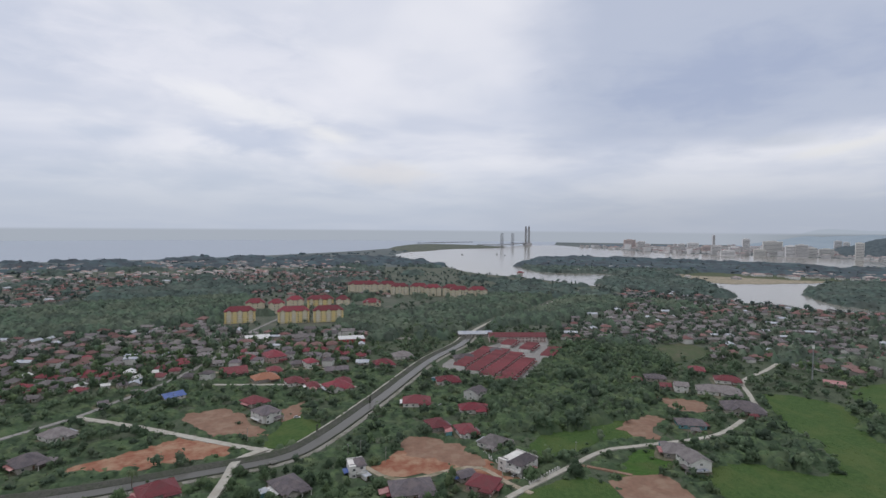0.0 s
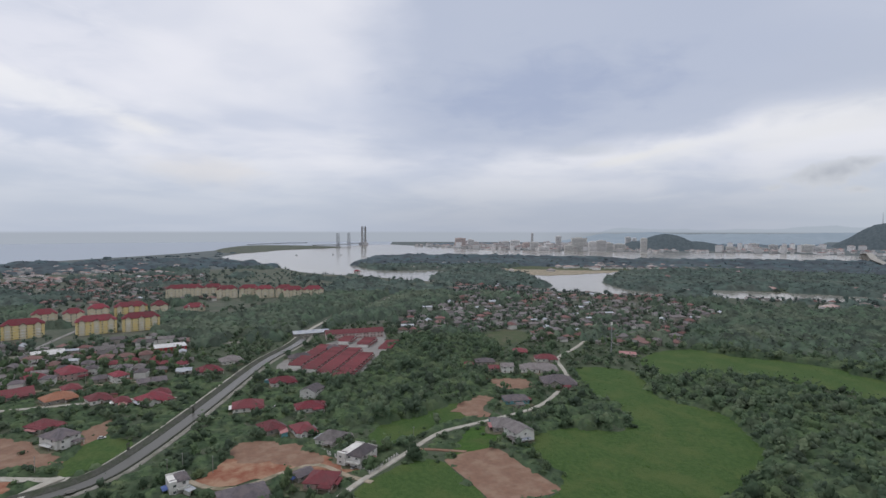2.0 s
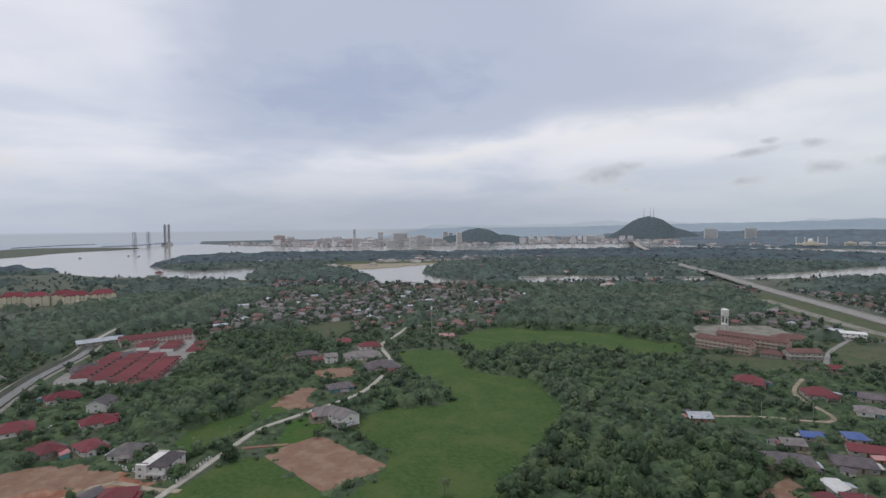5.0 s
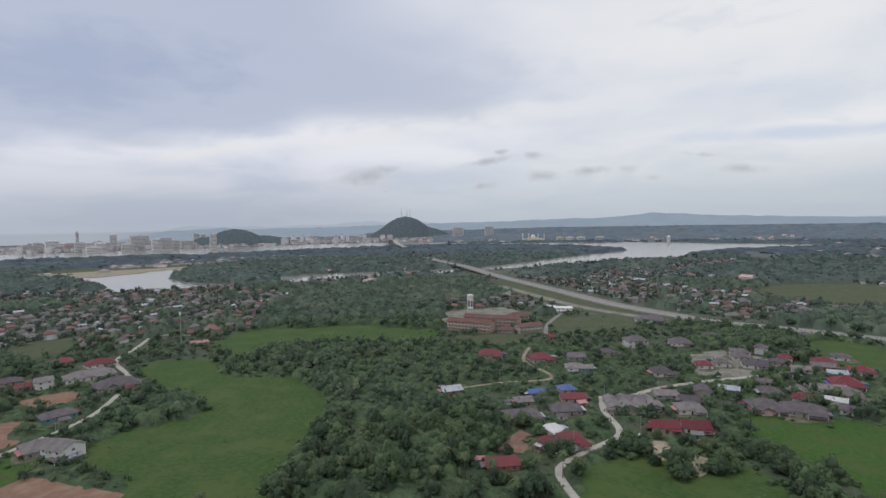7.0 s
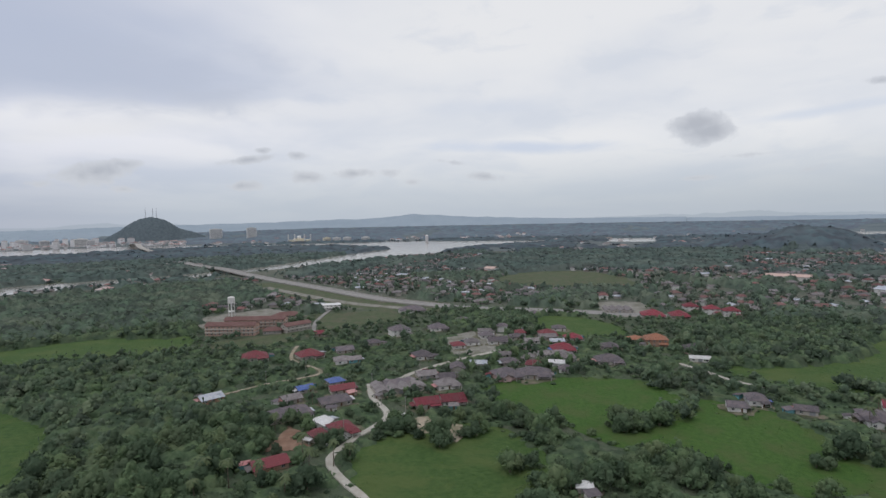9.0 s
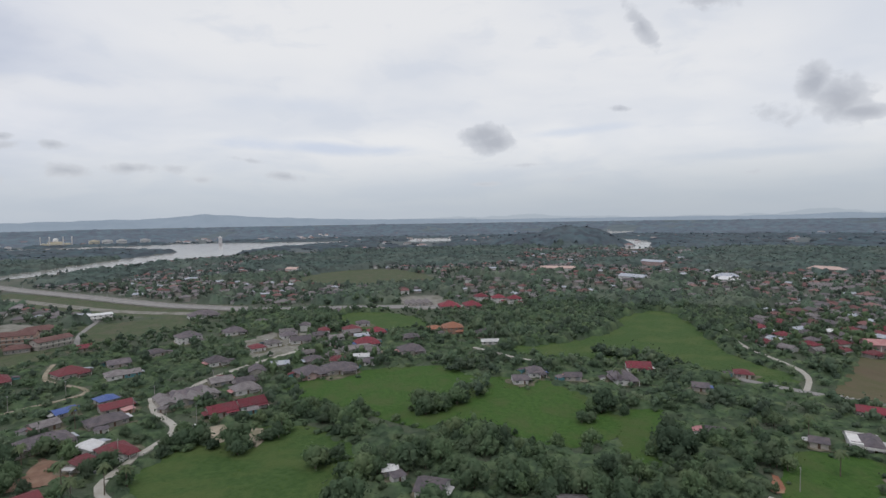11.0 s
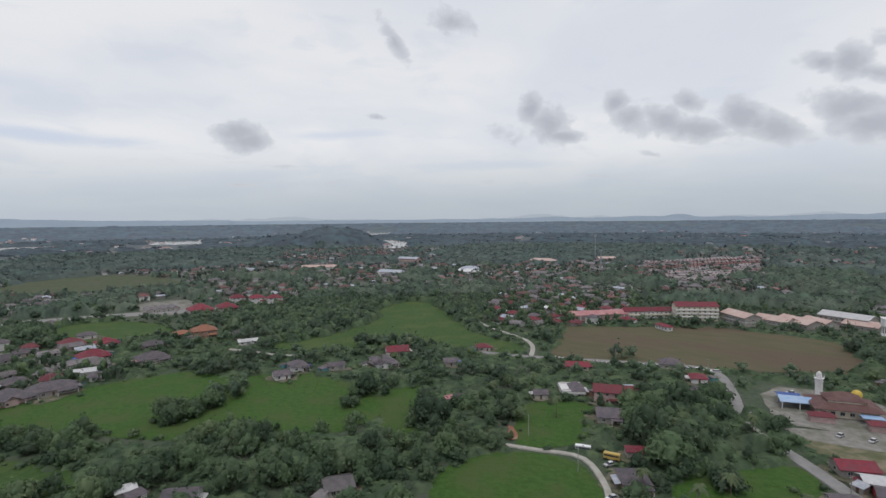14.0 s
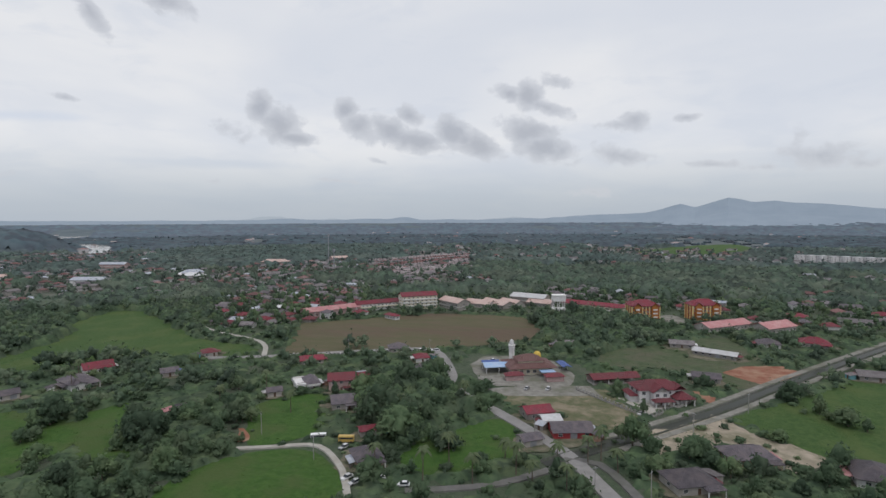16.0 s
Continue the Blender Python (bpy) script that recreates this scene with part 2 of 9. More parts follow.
# ---------------------------------------------------------------- materials
def material(name, a, b=None, size=1.0, rough=0.85, bump=0.0, bump_size=None, c=None, c_size=None, c_amount=0.5, island=0.0, per_object=0.0, metallic=0.0,
             spec=0.3, stretch=(1, 1, 1), ribs=0.0, thin=0.0, tone=0.0):
    """Two tones mixed by noise of that size in metres, a third in larger patches, relief, and variation per island or per object."""
    m = bpy.data.materials.new(name)
    m.use_nodes = True
    t = m.node_tree
    bsdf = t.nodes["Principled BSDF"]
    bsdf.inputs["Roughness"].default_value, bsdf.inputs["Metallic"].default_value = rough, metallic
    bsdf.inputs["Specular IOR Level"].default_value = spec
    geo = t.nodes.new("ShaderNodeNewGeometry")
    scaled = t.nodes.new("ShaderNodeVectorMath")
    scaled.operation = "MULTIPLY"
    scaled.inputs[1].default_value = stretch
    t.links.new(geo.outputs["Position"], scaled.inputs[0])

    def noise_of(metres, detail=5, rough_=0.6):
        n = t.nodes.new("ShaderNodeTexNoise")
        n.inputs["Scale"].default_value, n.inputs["Detail"].default_value, n.inputs["Roughness"].default_value = 1 / metres, detail, rough_
        t.links.new(scaled.outputs[0], n.inputs["Vector"])
        return n.outputs[0]

    def sharpen(v, lo=0.36, hi=0.64):
        n = t.nodes.new("ShaderNodeMapRange")
        t.links.new(v, n.inputs[0])
        n.inputs[1].default_value, n.inputs[2].default_value = lo, hi
        return n.outputs[0]

    def mix(f, p, q, kind="MIX"):
        n = t.nodes.new("ShaderNodeMix")
        n.data_type, n.blend_type = "RGBA", kind
        for sock, v in ((n.inputs[0], f), (n.inputs[6], p), (n.inputs[7], q)):
            if isinstance(v, (int, float)):
                sock.default_value = v
            elif isinstance(v, tuple):
                sock.default_value = (*v, 1)
            else:
                t.links.new(v, sock)
        return n.outputs[2]

    if b is None:
        b = tuple(x * 0.72 for x in a)
    colour = mix(sharpen(noise_of(size)), a, b)
    if c is not None:
        n = t.nodes.new("ShaderNodeMath")
        n.operation = "MULTIPLY"
        t.links.new(sharpen(noise_of(c_size or size * 8, 4), 0.46, 0.62), n.inputs[0])
        n.inputs[1].default_value = c_amount
        colour = mix(n.outputs[0], colour, c)
    for amount, sock in ((island, geo.outputs["Random Per Island"]), (per_object, None)):
        if amount:
            if sock is None:
                sock = t.nodes.new("ShaderNodeObjectInfo").outputs["Random"]
            n = t.nodes.new("ShaderNodeMapRange")
            t.links.new(sock, n.inputs[0])
            n.inputs[3].default_value, n.inputs[4].default_value = 1 - amount, 1 + amount
            hsv = t.nodes.new("ShaderNodeHueSaturation")
            t.links.new(n.outputs[0], hsv.inputs["Value"])
            t.links.new(colour, hsv.inputs["Color"])
            colour = hsv.outputs[0]
    if tone:  # each tree has its own shade of green
        own = t.nodes.new("ShaderNodeAttribute")
        own.attribute_name = "tone"
        hsv = t.nodes.new("ShaderNodeHueSaturation")
        for sock, lo, hi in (("Value", 1 - tone, 1 + tone), ("Hue", 0.525, 0.475), ("Saturation", 0.82, 1.15)):
            n = t.nodes.new("ShaderNodeMapRange")
            t.links.new(own.outputs["Fac"], n.inputs[0])
            n.inputs[3].default_value, n.inputs[4].default_value = lo, hi
            t.links.new(n.outputs[0], hsv.inputs[sock])
        t.links.new(colour, hsv.inputs["Color"])
        colour = hsv.outputs[0]
    t.links.new(colour, bsdf.inputs["Base Color"])
    if bump:
        n = t.nodes.new("ShaderNodeBump")
        n.inputs["Strength"].default_value, n.inputs["Distance"].default_value = 0.8, bump
        height = noise_of(bump_size or size * 0.4, 6, 0.65)
        if ribs:
            w = t.nodes.new("ShaderNodeTexWave")
            tc = t.nodes.new("ShaderNodeTexCoord")
            t.links.new(tc.outputs["Object"], w.inputs["Vector"])
            w.inputs["Scale"].default_value = ribs
            add = t.nodes.new("ShaderNodeMath")
            t.links.new(w.outputs["Fac"], add.inputs[0])
            t.links.new(height, add.inputs[1])
            height = add.outputs[0]
        t.links.new(height, n.inputs["Height"])
        t.links.new(n.outputs[0], bsdf.inputs["Normal"])
    if thin:  # leaves let some light through
        tr, mx, out = t.nodes.new("ShaderNodeBsdfTranslucent"), t.nodes.new("ShaderNodeMixShader"), t.nodes["Material Output"]
        t.links.new(colour, tr.inputs[0])
        mx.inputs[0].default_value = thin
        t.links.new(bsdf.outputs[0], mx.inputs[1])
        t.links.new(tr.outputs[0], mx.inputs[2])
        t.links.new(mx.outputs[0], out.inputs[0])
    return m


M = {}
M["ground"] = material("rough_grass_and_scrub", (0.044, 0.066, 0.039), (0.072, 0.094, 0.057), 2.6, 0.95, 0.8, 1.6, (0.095, 0.101, 0.075), 26, 0.5)
M["meadow"] = material("wet_meadow", (0.031, 0.070, 0.015), (0.055, 0.099, 0.026), 2.2, 0.95, 0.7, 1.2, (0.071, 0.102, 0.030), 20, 0.8, stretch=(1, 0.7, 1))
M["lush"] = material("lush_grass", (0.029, 0.076, 0.011), (0.050, 0.104, 0.019), 2.6, 0.95, 0.5, 1.1, (0.060, 0.088, 0.026), 18, 0.8)
M["tuft"] = material("rough_grass_tufts", (0.052, 0.098, 0.026), (0.086, 0.134, 0.042), 3.0, 0.95, thin=0.5, spec=0.0, tone=0.25)
M["worn"] = material("worn_yellow_grass", (0.082, 0.098, 0.046), (0.125, 0.118, 0.070), 4, 0.95, 0.3, 1.2, (0.24, 0.20, 0.145), 9, 0.8)
M["lawn"] = material("mown_grass", (0.046, 0.070, 0.031), (0.076, 0.094, 0.048), 5, 0.95, 0.4, 1.5, (0.097, 0.088, 0.062), 18, 0.65)
M["pitch"] = material("worn_playing_field", (0.081, 0.082, 0.039), (0.108, 0.089, 0.055), 9, 0.95, 0.2, 1, (0.104, 0.067, 0.051), 50, 0.7, stretch=(0.4, 1, 1))
M["red_earth"] = material("red_laterite_earth", (0.205, 0.074, 0.046), (0.255, 0.130, 0.086), 4.5, 0.95, 0.15, 1, (0.330, 0.225, 0.155), 11, 0.75)
M["earth"] = material("graded_brown_earth", (0.215, 0.128, 0.092), (0.170, 0.104, 0.076), 3, 0.95, 0.12, 1, (0.255, 0.180, 0.135), 9, 0.65)
M["sand"] = material("pale_sand", (0.36, 0.31, 0.245), (0.25, 0.215, 0.165), 5, 0.95, 0.1, 1, (0.13, 0.125, 0.075), 11, 0.75)
M["gravel"] = material("grey_gravel", (0.25, 0.24, 0.22), (0.17, 0.165, 0.145), 3, 0.95, 0.06, 0.5, (0.105, 0.110, 0.075), 13, 0.75)
M["track"] = material("pale_concrete_lane", (0.40, 0.385, 0.35), (0.33, 0.315, 0.285), 2.5, 0.9, 0.02, 0.4, (0.27, 0.25, 0.21), 9, 0.5)
M["asphalt"] = material("worn_asphalt", (0.21, 0.205, 0.20), (0.26, 0.25, 0.245), 3, 0.9, 0.01, 0.3, (0.17, 0.165, 0.16), 11, 0.5)
M["dark_asphalt"] = material("dark_asphalt_lane", (0.115, 0.112, 0.108), (0.150, 0.145, 0.138), 3, 0.9, 0.01, 0.3, (0.085, 0.090, 0.070), 8, 0.5)
M["concrete"] = material("weathered_concrete", (0.36, 0.345, 0.325), (0.28, 0.27, 0.25), 2, 0.9, 0.02, 0.4, (0.20, 0.195, 0.175), 7, 0.5)
M["revetment"] = material("dark_stone_revetment", (0.050, 0.054, 0.046), (0.088, 0.088, 0.078), 1.2, 0.9, 0.12, 0.7, (0.04, 0.055, 0.028), 9, 0.6)
M["white"] = material("white_painted_render", (0.70, 0.69, 0.68), (0.60, 0.59, 0.575), 1.8, 0.8, 0.0, None, (0.48, 0.46, 0.43), 4, 0.35, per_object=0.08)
M["cream"] = material("cream_painted_render", (0.40, 0.375, 0.34), (0.32, 0.30, 0.275), 1.8, 0.85, 0.0, None, (0.25, 0.23, 0.21), 4, 0.4, per_object=0.25)
M["yellow"] = material("yellow_painted_render", (0.76, 0.61, 0.28), (0.68, 0.54, 0.25), 2.5, 0.85, 0.0, None, (0.70, 0.62, 0.42), 6, 0.4)
M["pale_yellow"] = material("pale_yellow_render", (0.66, 0.60, 0.47), (0.58, 0.53, 0.42), 2.5, 0.85)
M["orange_wall"] = material("orange_painted_render", (0.430, 0.175, 0.055), (0.370, 0.150, 0.046), 2.5, 0.85)
M["pink_wall"] = material("faded_pink_render", (0.46, 0.33, 0.31), (0.38, 0.27, 0.26), 2, 0.85, per_object=0.1)
M["salmon"] = material("salmon_painted_render", (0.50, 0.34, 0.28), (0.43, 0.29, 0.24), 2, 0.85)
M["brick"] = material("bare_red_brickwork", (0.34, 0.19, 0.13), (0.27, 0.155, 0.11), 0.8, 0.95, 0.01, 0.1, (0.36, 0.30, 0.25), 3, 0.5)
M["teal_wall"] = material("teal_painted_boards", (0.14, 0.33, 0.36), (0.11, 0.26, 0.29), 1, 0.8)
M["red_wall"] = material("red_painted_fascia", (0.34, 0.05, 0.055), (0.27, 0.04, 0.045), 1.5, 0.7)
M["R"] = material("bright_red_roof_tiles", (0.205, 0.034, 0.050), (0.158, 0.030, 0.042), 1.6, 0.75, 0.05, 0.3, (0.135, 0.052, 0.060), 5, 0.6, per_object=0.25, ribs=3)
M["M"] = material("maroon_roof_tiles", (0.180, 0.042, 0.052), (0.145, 0.040, 0.048), 1.6, 0.75, 0.05, 0.3, (0.12, 0.055, 0.058), 5, 0.5, per_object=0.18, ribs=3)
M["G"] = material("grey_fibre_cement_roof", (0.205, 0.188, 0.190), (0.165, 0.150, 0.154), 1.8, 0.8, 0.05, 0.3, (0.118, 0.104, 0.108), 4, 0.65, per_object=0.25, ribs=3)
M["D"] = material("dark_grey_roof_tiles", (0.122, 0.108, 0.122), (0.090, 0.080, 0.090), 1.8, 0.8, 0.05, 0.3, (0.165, 0.138, 0.142), 4, 0.6, per_object=0.25, ribs=3)
M["B"] = material("blue_sheet_roof", (0.075, 0.125, 0.34), (0.06, 0.10, 0.27), 1.6, 0.6, 0.04, 0.3, (0.13, 0.17, 0.30), 5, 0.4, ribs=3)
M["sky_sheet"] = material("light_blue_sheet_roof", (0.26, 0.40, 0.62), (0.33, 0.46, 0.64), 3, 0.6, 0.04, 0.3, (0.42, 0.50, 0.62), 5, 0.5, ribs=3)
M["O"] = material("terracotta_roof_tiles", (0.32, 0.145, 0.092), (0.26, 0.118, 0.076), 1.6, 0.8, 0.05, 0.3, (0.22, 0.13, 0.10), 5, 0.4, per_object=0.15, ribs=3)
M["W"] = material("white_metal_sheet_roof", (0.62, 0.62, 0.63), (0.53, 0.53, 0.54), 1.8, 0.5, 0.04, 0.3, (0.42, 0.40, 0.38), 5, 0.4, per_object=0.15, ribs=3)
M["P"] = material("faded_pink_sheet_roof", (0.42, 0.19, 0.195), (0.36, 0.165, 0.17), 2, 0.7, 0.04, 0.3, (0.45, 0.30, 0.28), 6, 0.5, per_object=0.15, ribs=3)
M["U"] = material("patched_blue_grey_sheet_roof", (0.34, 0.37, 0.42), (0.45, 0.46, 0.48), 3, 0.6, 0.04, 0.3, (0.22, 0.25, 0.36), 4, 0.6, ribs=3)
M["S"] = material("pale_salmon_sheet_roof", (0.50, 0.355, 0.315), (0.44, 0.32, 0.285), 2, 0.7, 0.04, 0.3, (0.55, 0.45, 0.41), 8, 0.5, ribs=3)
M["glass"] = material("dark_window_glass", (0.035, 0.042, 0.05), (0.05, 0.055, 0.062), 1, 0.12, spec=0.5)
M["frame"] = material("white_window_frame", (0.62, 0.62, 0.61), (0.55, 0.55, 0.54), 0.6, 0.5)
M["door"] = material("dark_stained_door", (0.13, 0.075, 0.05), (0.10, 0.06, 0.04), 0.5, 0.6)
M["bark"] = material("grey_brown_bark", (0.16, 0.13, 0.10), (0.11, 0.09, 0.07), 0.5, 0.95, 0.03, 0.2)
M["leaf"] = material("broad_green_leaves", (0.077, 0.122, 0.071), (0.116, 0.168, 0.098), 2.2, 0.85, 0.0, None, (0.144, 0.177, 0.108), 16, 0.5, island=0.05, spec=0.03, thin=0.36, tone=0.36)
# trees past 290 m: paler and bluer, a first touch of haze in the colour
M["leaf_hazed"] = material("dark_green_leaves", (0.085, 0.130, 0.087), (0.127, 0.176, 0.117), 2.2, 0.85, 0.0, None, (0.156, 0.185, 0.126), 20, 0.5, island=0.05, spec=0.03, thin=0.34, tone=0.34)
# low wooded hill, with the blue of haze in its colour
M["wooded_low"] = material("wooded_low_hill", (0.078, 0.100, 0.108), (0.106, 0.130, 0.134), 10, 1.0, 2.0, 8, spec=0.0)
M["brown_roof"] = material("dull_red_brown_roof_tiles", (0.150, 0.078, 0.072), (0.120, 0.064, 0.060), 1.6, 0.8, 0.05, 0.3, (0.18, 0.115, 0.105), 6, 0.5, ribs=3)
M["beaten"] = material("beaten_earth_and_grass", (0.070, 0.084, 0.046), (0.120, 0.110, 0.076), 2.4, 0.95, 0.1, 0.8, (0.205, 0.180, 0.140), 7, 0.7)
# haze of distance mixed into the leaf colours, ring by ring
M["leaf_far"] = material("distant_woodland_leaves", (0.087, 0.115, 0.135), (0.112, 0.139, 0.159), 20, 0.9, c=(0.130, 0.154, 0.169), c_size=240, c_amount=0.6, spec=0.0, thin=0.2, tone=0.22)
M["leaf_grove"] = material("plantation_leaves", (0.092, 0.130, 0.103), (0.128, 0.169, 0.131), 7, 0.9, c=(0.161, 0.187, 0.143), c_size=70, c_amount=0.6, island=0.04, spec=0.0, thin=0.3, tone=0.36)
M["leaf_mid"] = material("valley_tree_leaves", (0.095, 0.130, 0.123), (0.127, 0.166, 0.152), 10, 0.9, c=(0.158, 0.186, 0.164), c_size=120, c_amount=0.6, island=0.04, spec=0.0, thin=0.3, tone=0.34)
# bare yards and scrub, with the haze of distance dulling the colour
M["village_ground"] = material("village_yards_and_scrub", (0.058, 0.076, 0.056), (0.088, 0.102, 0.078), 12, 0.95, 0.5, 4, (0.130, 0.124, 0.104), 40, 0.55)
# roofs of farther houses, their colours muted to stand for haze
M["hazed_roof"] = material("weathered_grey_brown_roofs", (0.150, 0.134, 0.142), (0.108, 0.098, 0.106), 14, 0.9, c=(0.21, 0.195, 0.20), c_size=50, c_amount=0.6, island=0.35)
M["hazed_red"] = material("faded_red_roofs", (0.172, 0.086, 0.084), (0.142, 0.078, 0.076), 14, 0.9, c=(0.19, 0.13, 0.12), c_size=50, c_amount=0.6, island=0.3)
M["hazed_pale"] = material("pale_faded_roofs", (0.275, 0.235, 0.235), (0.22, 0.19, 0.192), 14, 0.9, c=(0.34, 0.315, 0.31), c_size=40, c_amount=0.5, island=0.25)
# farthest woods: the most haze in the leaf colour
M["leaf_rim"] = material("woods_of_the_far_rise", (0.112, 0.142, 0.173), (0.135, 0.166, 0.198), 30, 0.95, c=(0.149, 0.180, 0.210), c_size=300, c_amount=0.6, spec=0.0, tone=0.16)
M["frond"] = material("palm_fronds", (0.055, 0.080, 0.034), (0.075, 0.098, 0.042), 1, 0.6, island=0.3)
# far ridges: the pale blue-grey of haze is put into the base colour
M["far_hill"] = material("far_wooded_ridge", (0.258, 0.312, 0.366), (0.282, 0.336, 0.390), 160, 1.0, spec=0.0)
# far rise: base colour lightened and blued with haze
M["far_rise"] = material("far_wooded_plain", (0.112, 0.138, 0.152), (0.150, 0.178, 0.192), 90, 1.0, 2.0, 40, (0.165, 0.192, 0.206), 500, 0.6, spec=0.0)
# wooded hills near the town, blued with haze in the base colour
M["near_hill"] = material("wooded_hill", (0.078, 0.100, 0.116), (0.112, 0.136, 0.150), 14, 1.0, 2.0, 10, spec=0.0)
# far plain: haze again mixed into the ground colour
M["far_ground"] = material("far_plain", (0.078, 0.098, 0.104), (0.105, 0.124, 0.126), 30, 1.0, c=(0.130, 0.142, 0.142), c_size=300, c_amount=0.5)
M["steel"] = material("grey_steel", (0.33, 0.34, 0.36), (0.27, 0.28, 0.30), 2, 0.5, metallic=0.3)
M["far_wall"] = material("distant_pale_building", (0.54, 0.53, 0.54), (0.44, 0.43, 0.44), 8, 0.9, island=0.35, per_object=0.2)
M["tower_wall"] = material("pale_high_rise_render", (0.70, 0.69, 0.70), (0.60, 0.585, 0.59), 12, 0.9, per_object=0.2)
M["pink_tower"] = material("pale_pink_high_rise_render", (0.60, 0.49, 0.47), (0.52, 0.43, 0.415), 12, 0.9)
M["far_dark"] = material("distant_dark_windows", (0.17, 0.18, 0.20), (0.21, 0.22, 0.24), 8, 0.6)
M["far_roof"] = material("distant_roofs", (0.24, 0.20, 0.195), (0.33, 0.30, 0.29), 25, 0.9, c=(0.30, 0.12, 0.11), c_size=60, c_amount=0.7, island=0.45)
M["car_paint"] = material("light_car_paint", (0.60, 0.60, 0.61), (0.52, 0.52, 0.53), 1, 0.3, per_object=0.35, spec=0.5)
M["bus_paint"] = material("yellow_bus_paint", (0.50, 0.35, 0.10), (0.42, 0.29, 0.09), 1, 0.4)
M["tyre"] = material("black_rubber", (0.03, 0.03, 0.03), (0.04, 0.04, 0.04), 0.3, 0.9)
M["gold"] = material("yellow_dome_paint", (0.62, 0.44, 0.08), (0.52, 0.37, 0.07), 1, 0.5)


def water(name, tone, rough, wave, size, spec=0.5):
    m = bpy.data.materials.new(name)
    m.use_nodes = True
    t = m.node_tree
    bsdf = t.nodes["Principled BSDF"]
    bsdf.inputs["Base Color"].default_value = (*tone, 1)
    bsdf.inputs["Roughness"].default_value, bsdf.inputs["IOR"].default_value = rough, 1.33
    bsdf.inputs["Specular IOR Level"].default_value = spec
    geo, n, bump = (t.nodes.new(k) for k in ("ShaderNodeNewGeometry", "ShaderNodeTexNoise", "ShaderNodeBump"))
    n.inputs["Scale"].default_value, n.inputs["Detail"].default_value = 1 / size, 4
    bump.inputs["Distance"].default_value, bump.inputs["Strength"].default_value = wave, 0.6
    t.links.new(geo.outputs["Position"], n.inputs["Vector"])
    t.links.new(n.outputs[0], bump.inputs["Height"])
    t.links.new(bump.outputs[0], bsdf.inputs["Normal"])
    return m


# the sea is nearly matt; its pale blue-grey is one even base colour
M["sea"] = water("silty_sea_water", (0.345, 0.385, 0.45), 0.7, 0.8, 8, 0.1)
M["river"] = water("silty_river_water", (0.23, 0.22, 0.20), 0.15, 0.12, 5)
M["canal"] = water("still_canal_water", (0.10, 0.098, 0.092), 0.22, 0.05, 2, 0.28)
M["ditch"] = water("dark_ditch_water", (0.028, 0.032, 0.024), 0.35, 0.03, 1, 0.2)


# ---------------------------------------------------------------- mesh helpers
from mathutils.geometry import tessellate_polygon

rng = np.random.default_rng(7)


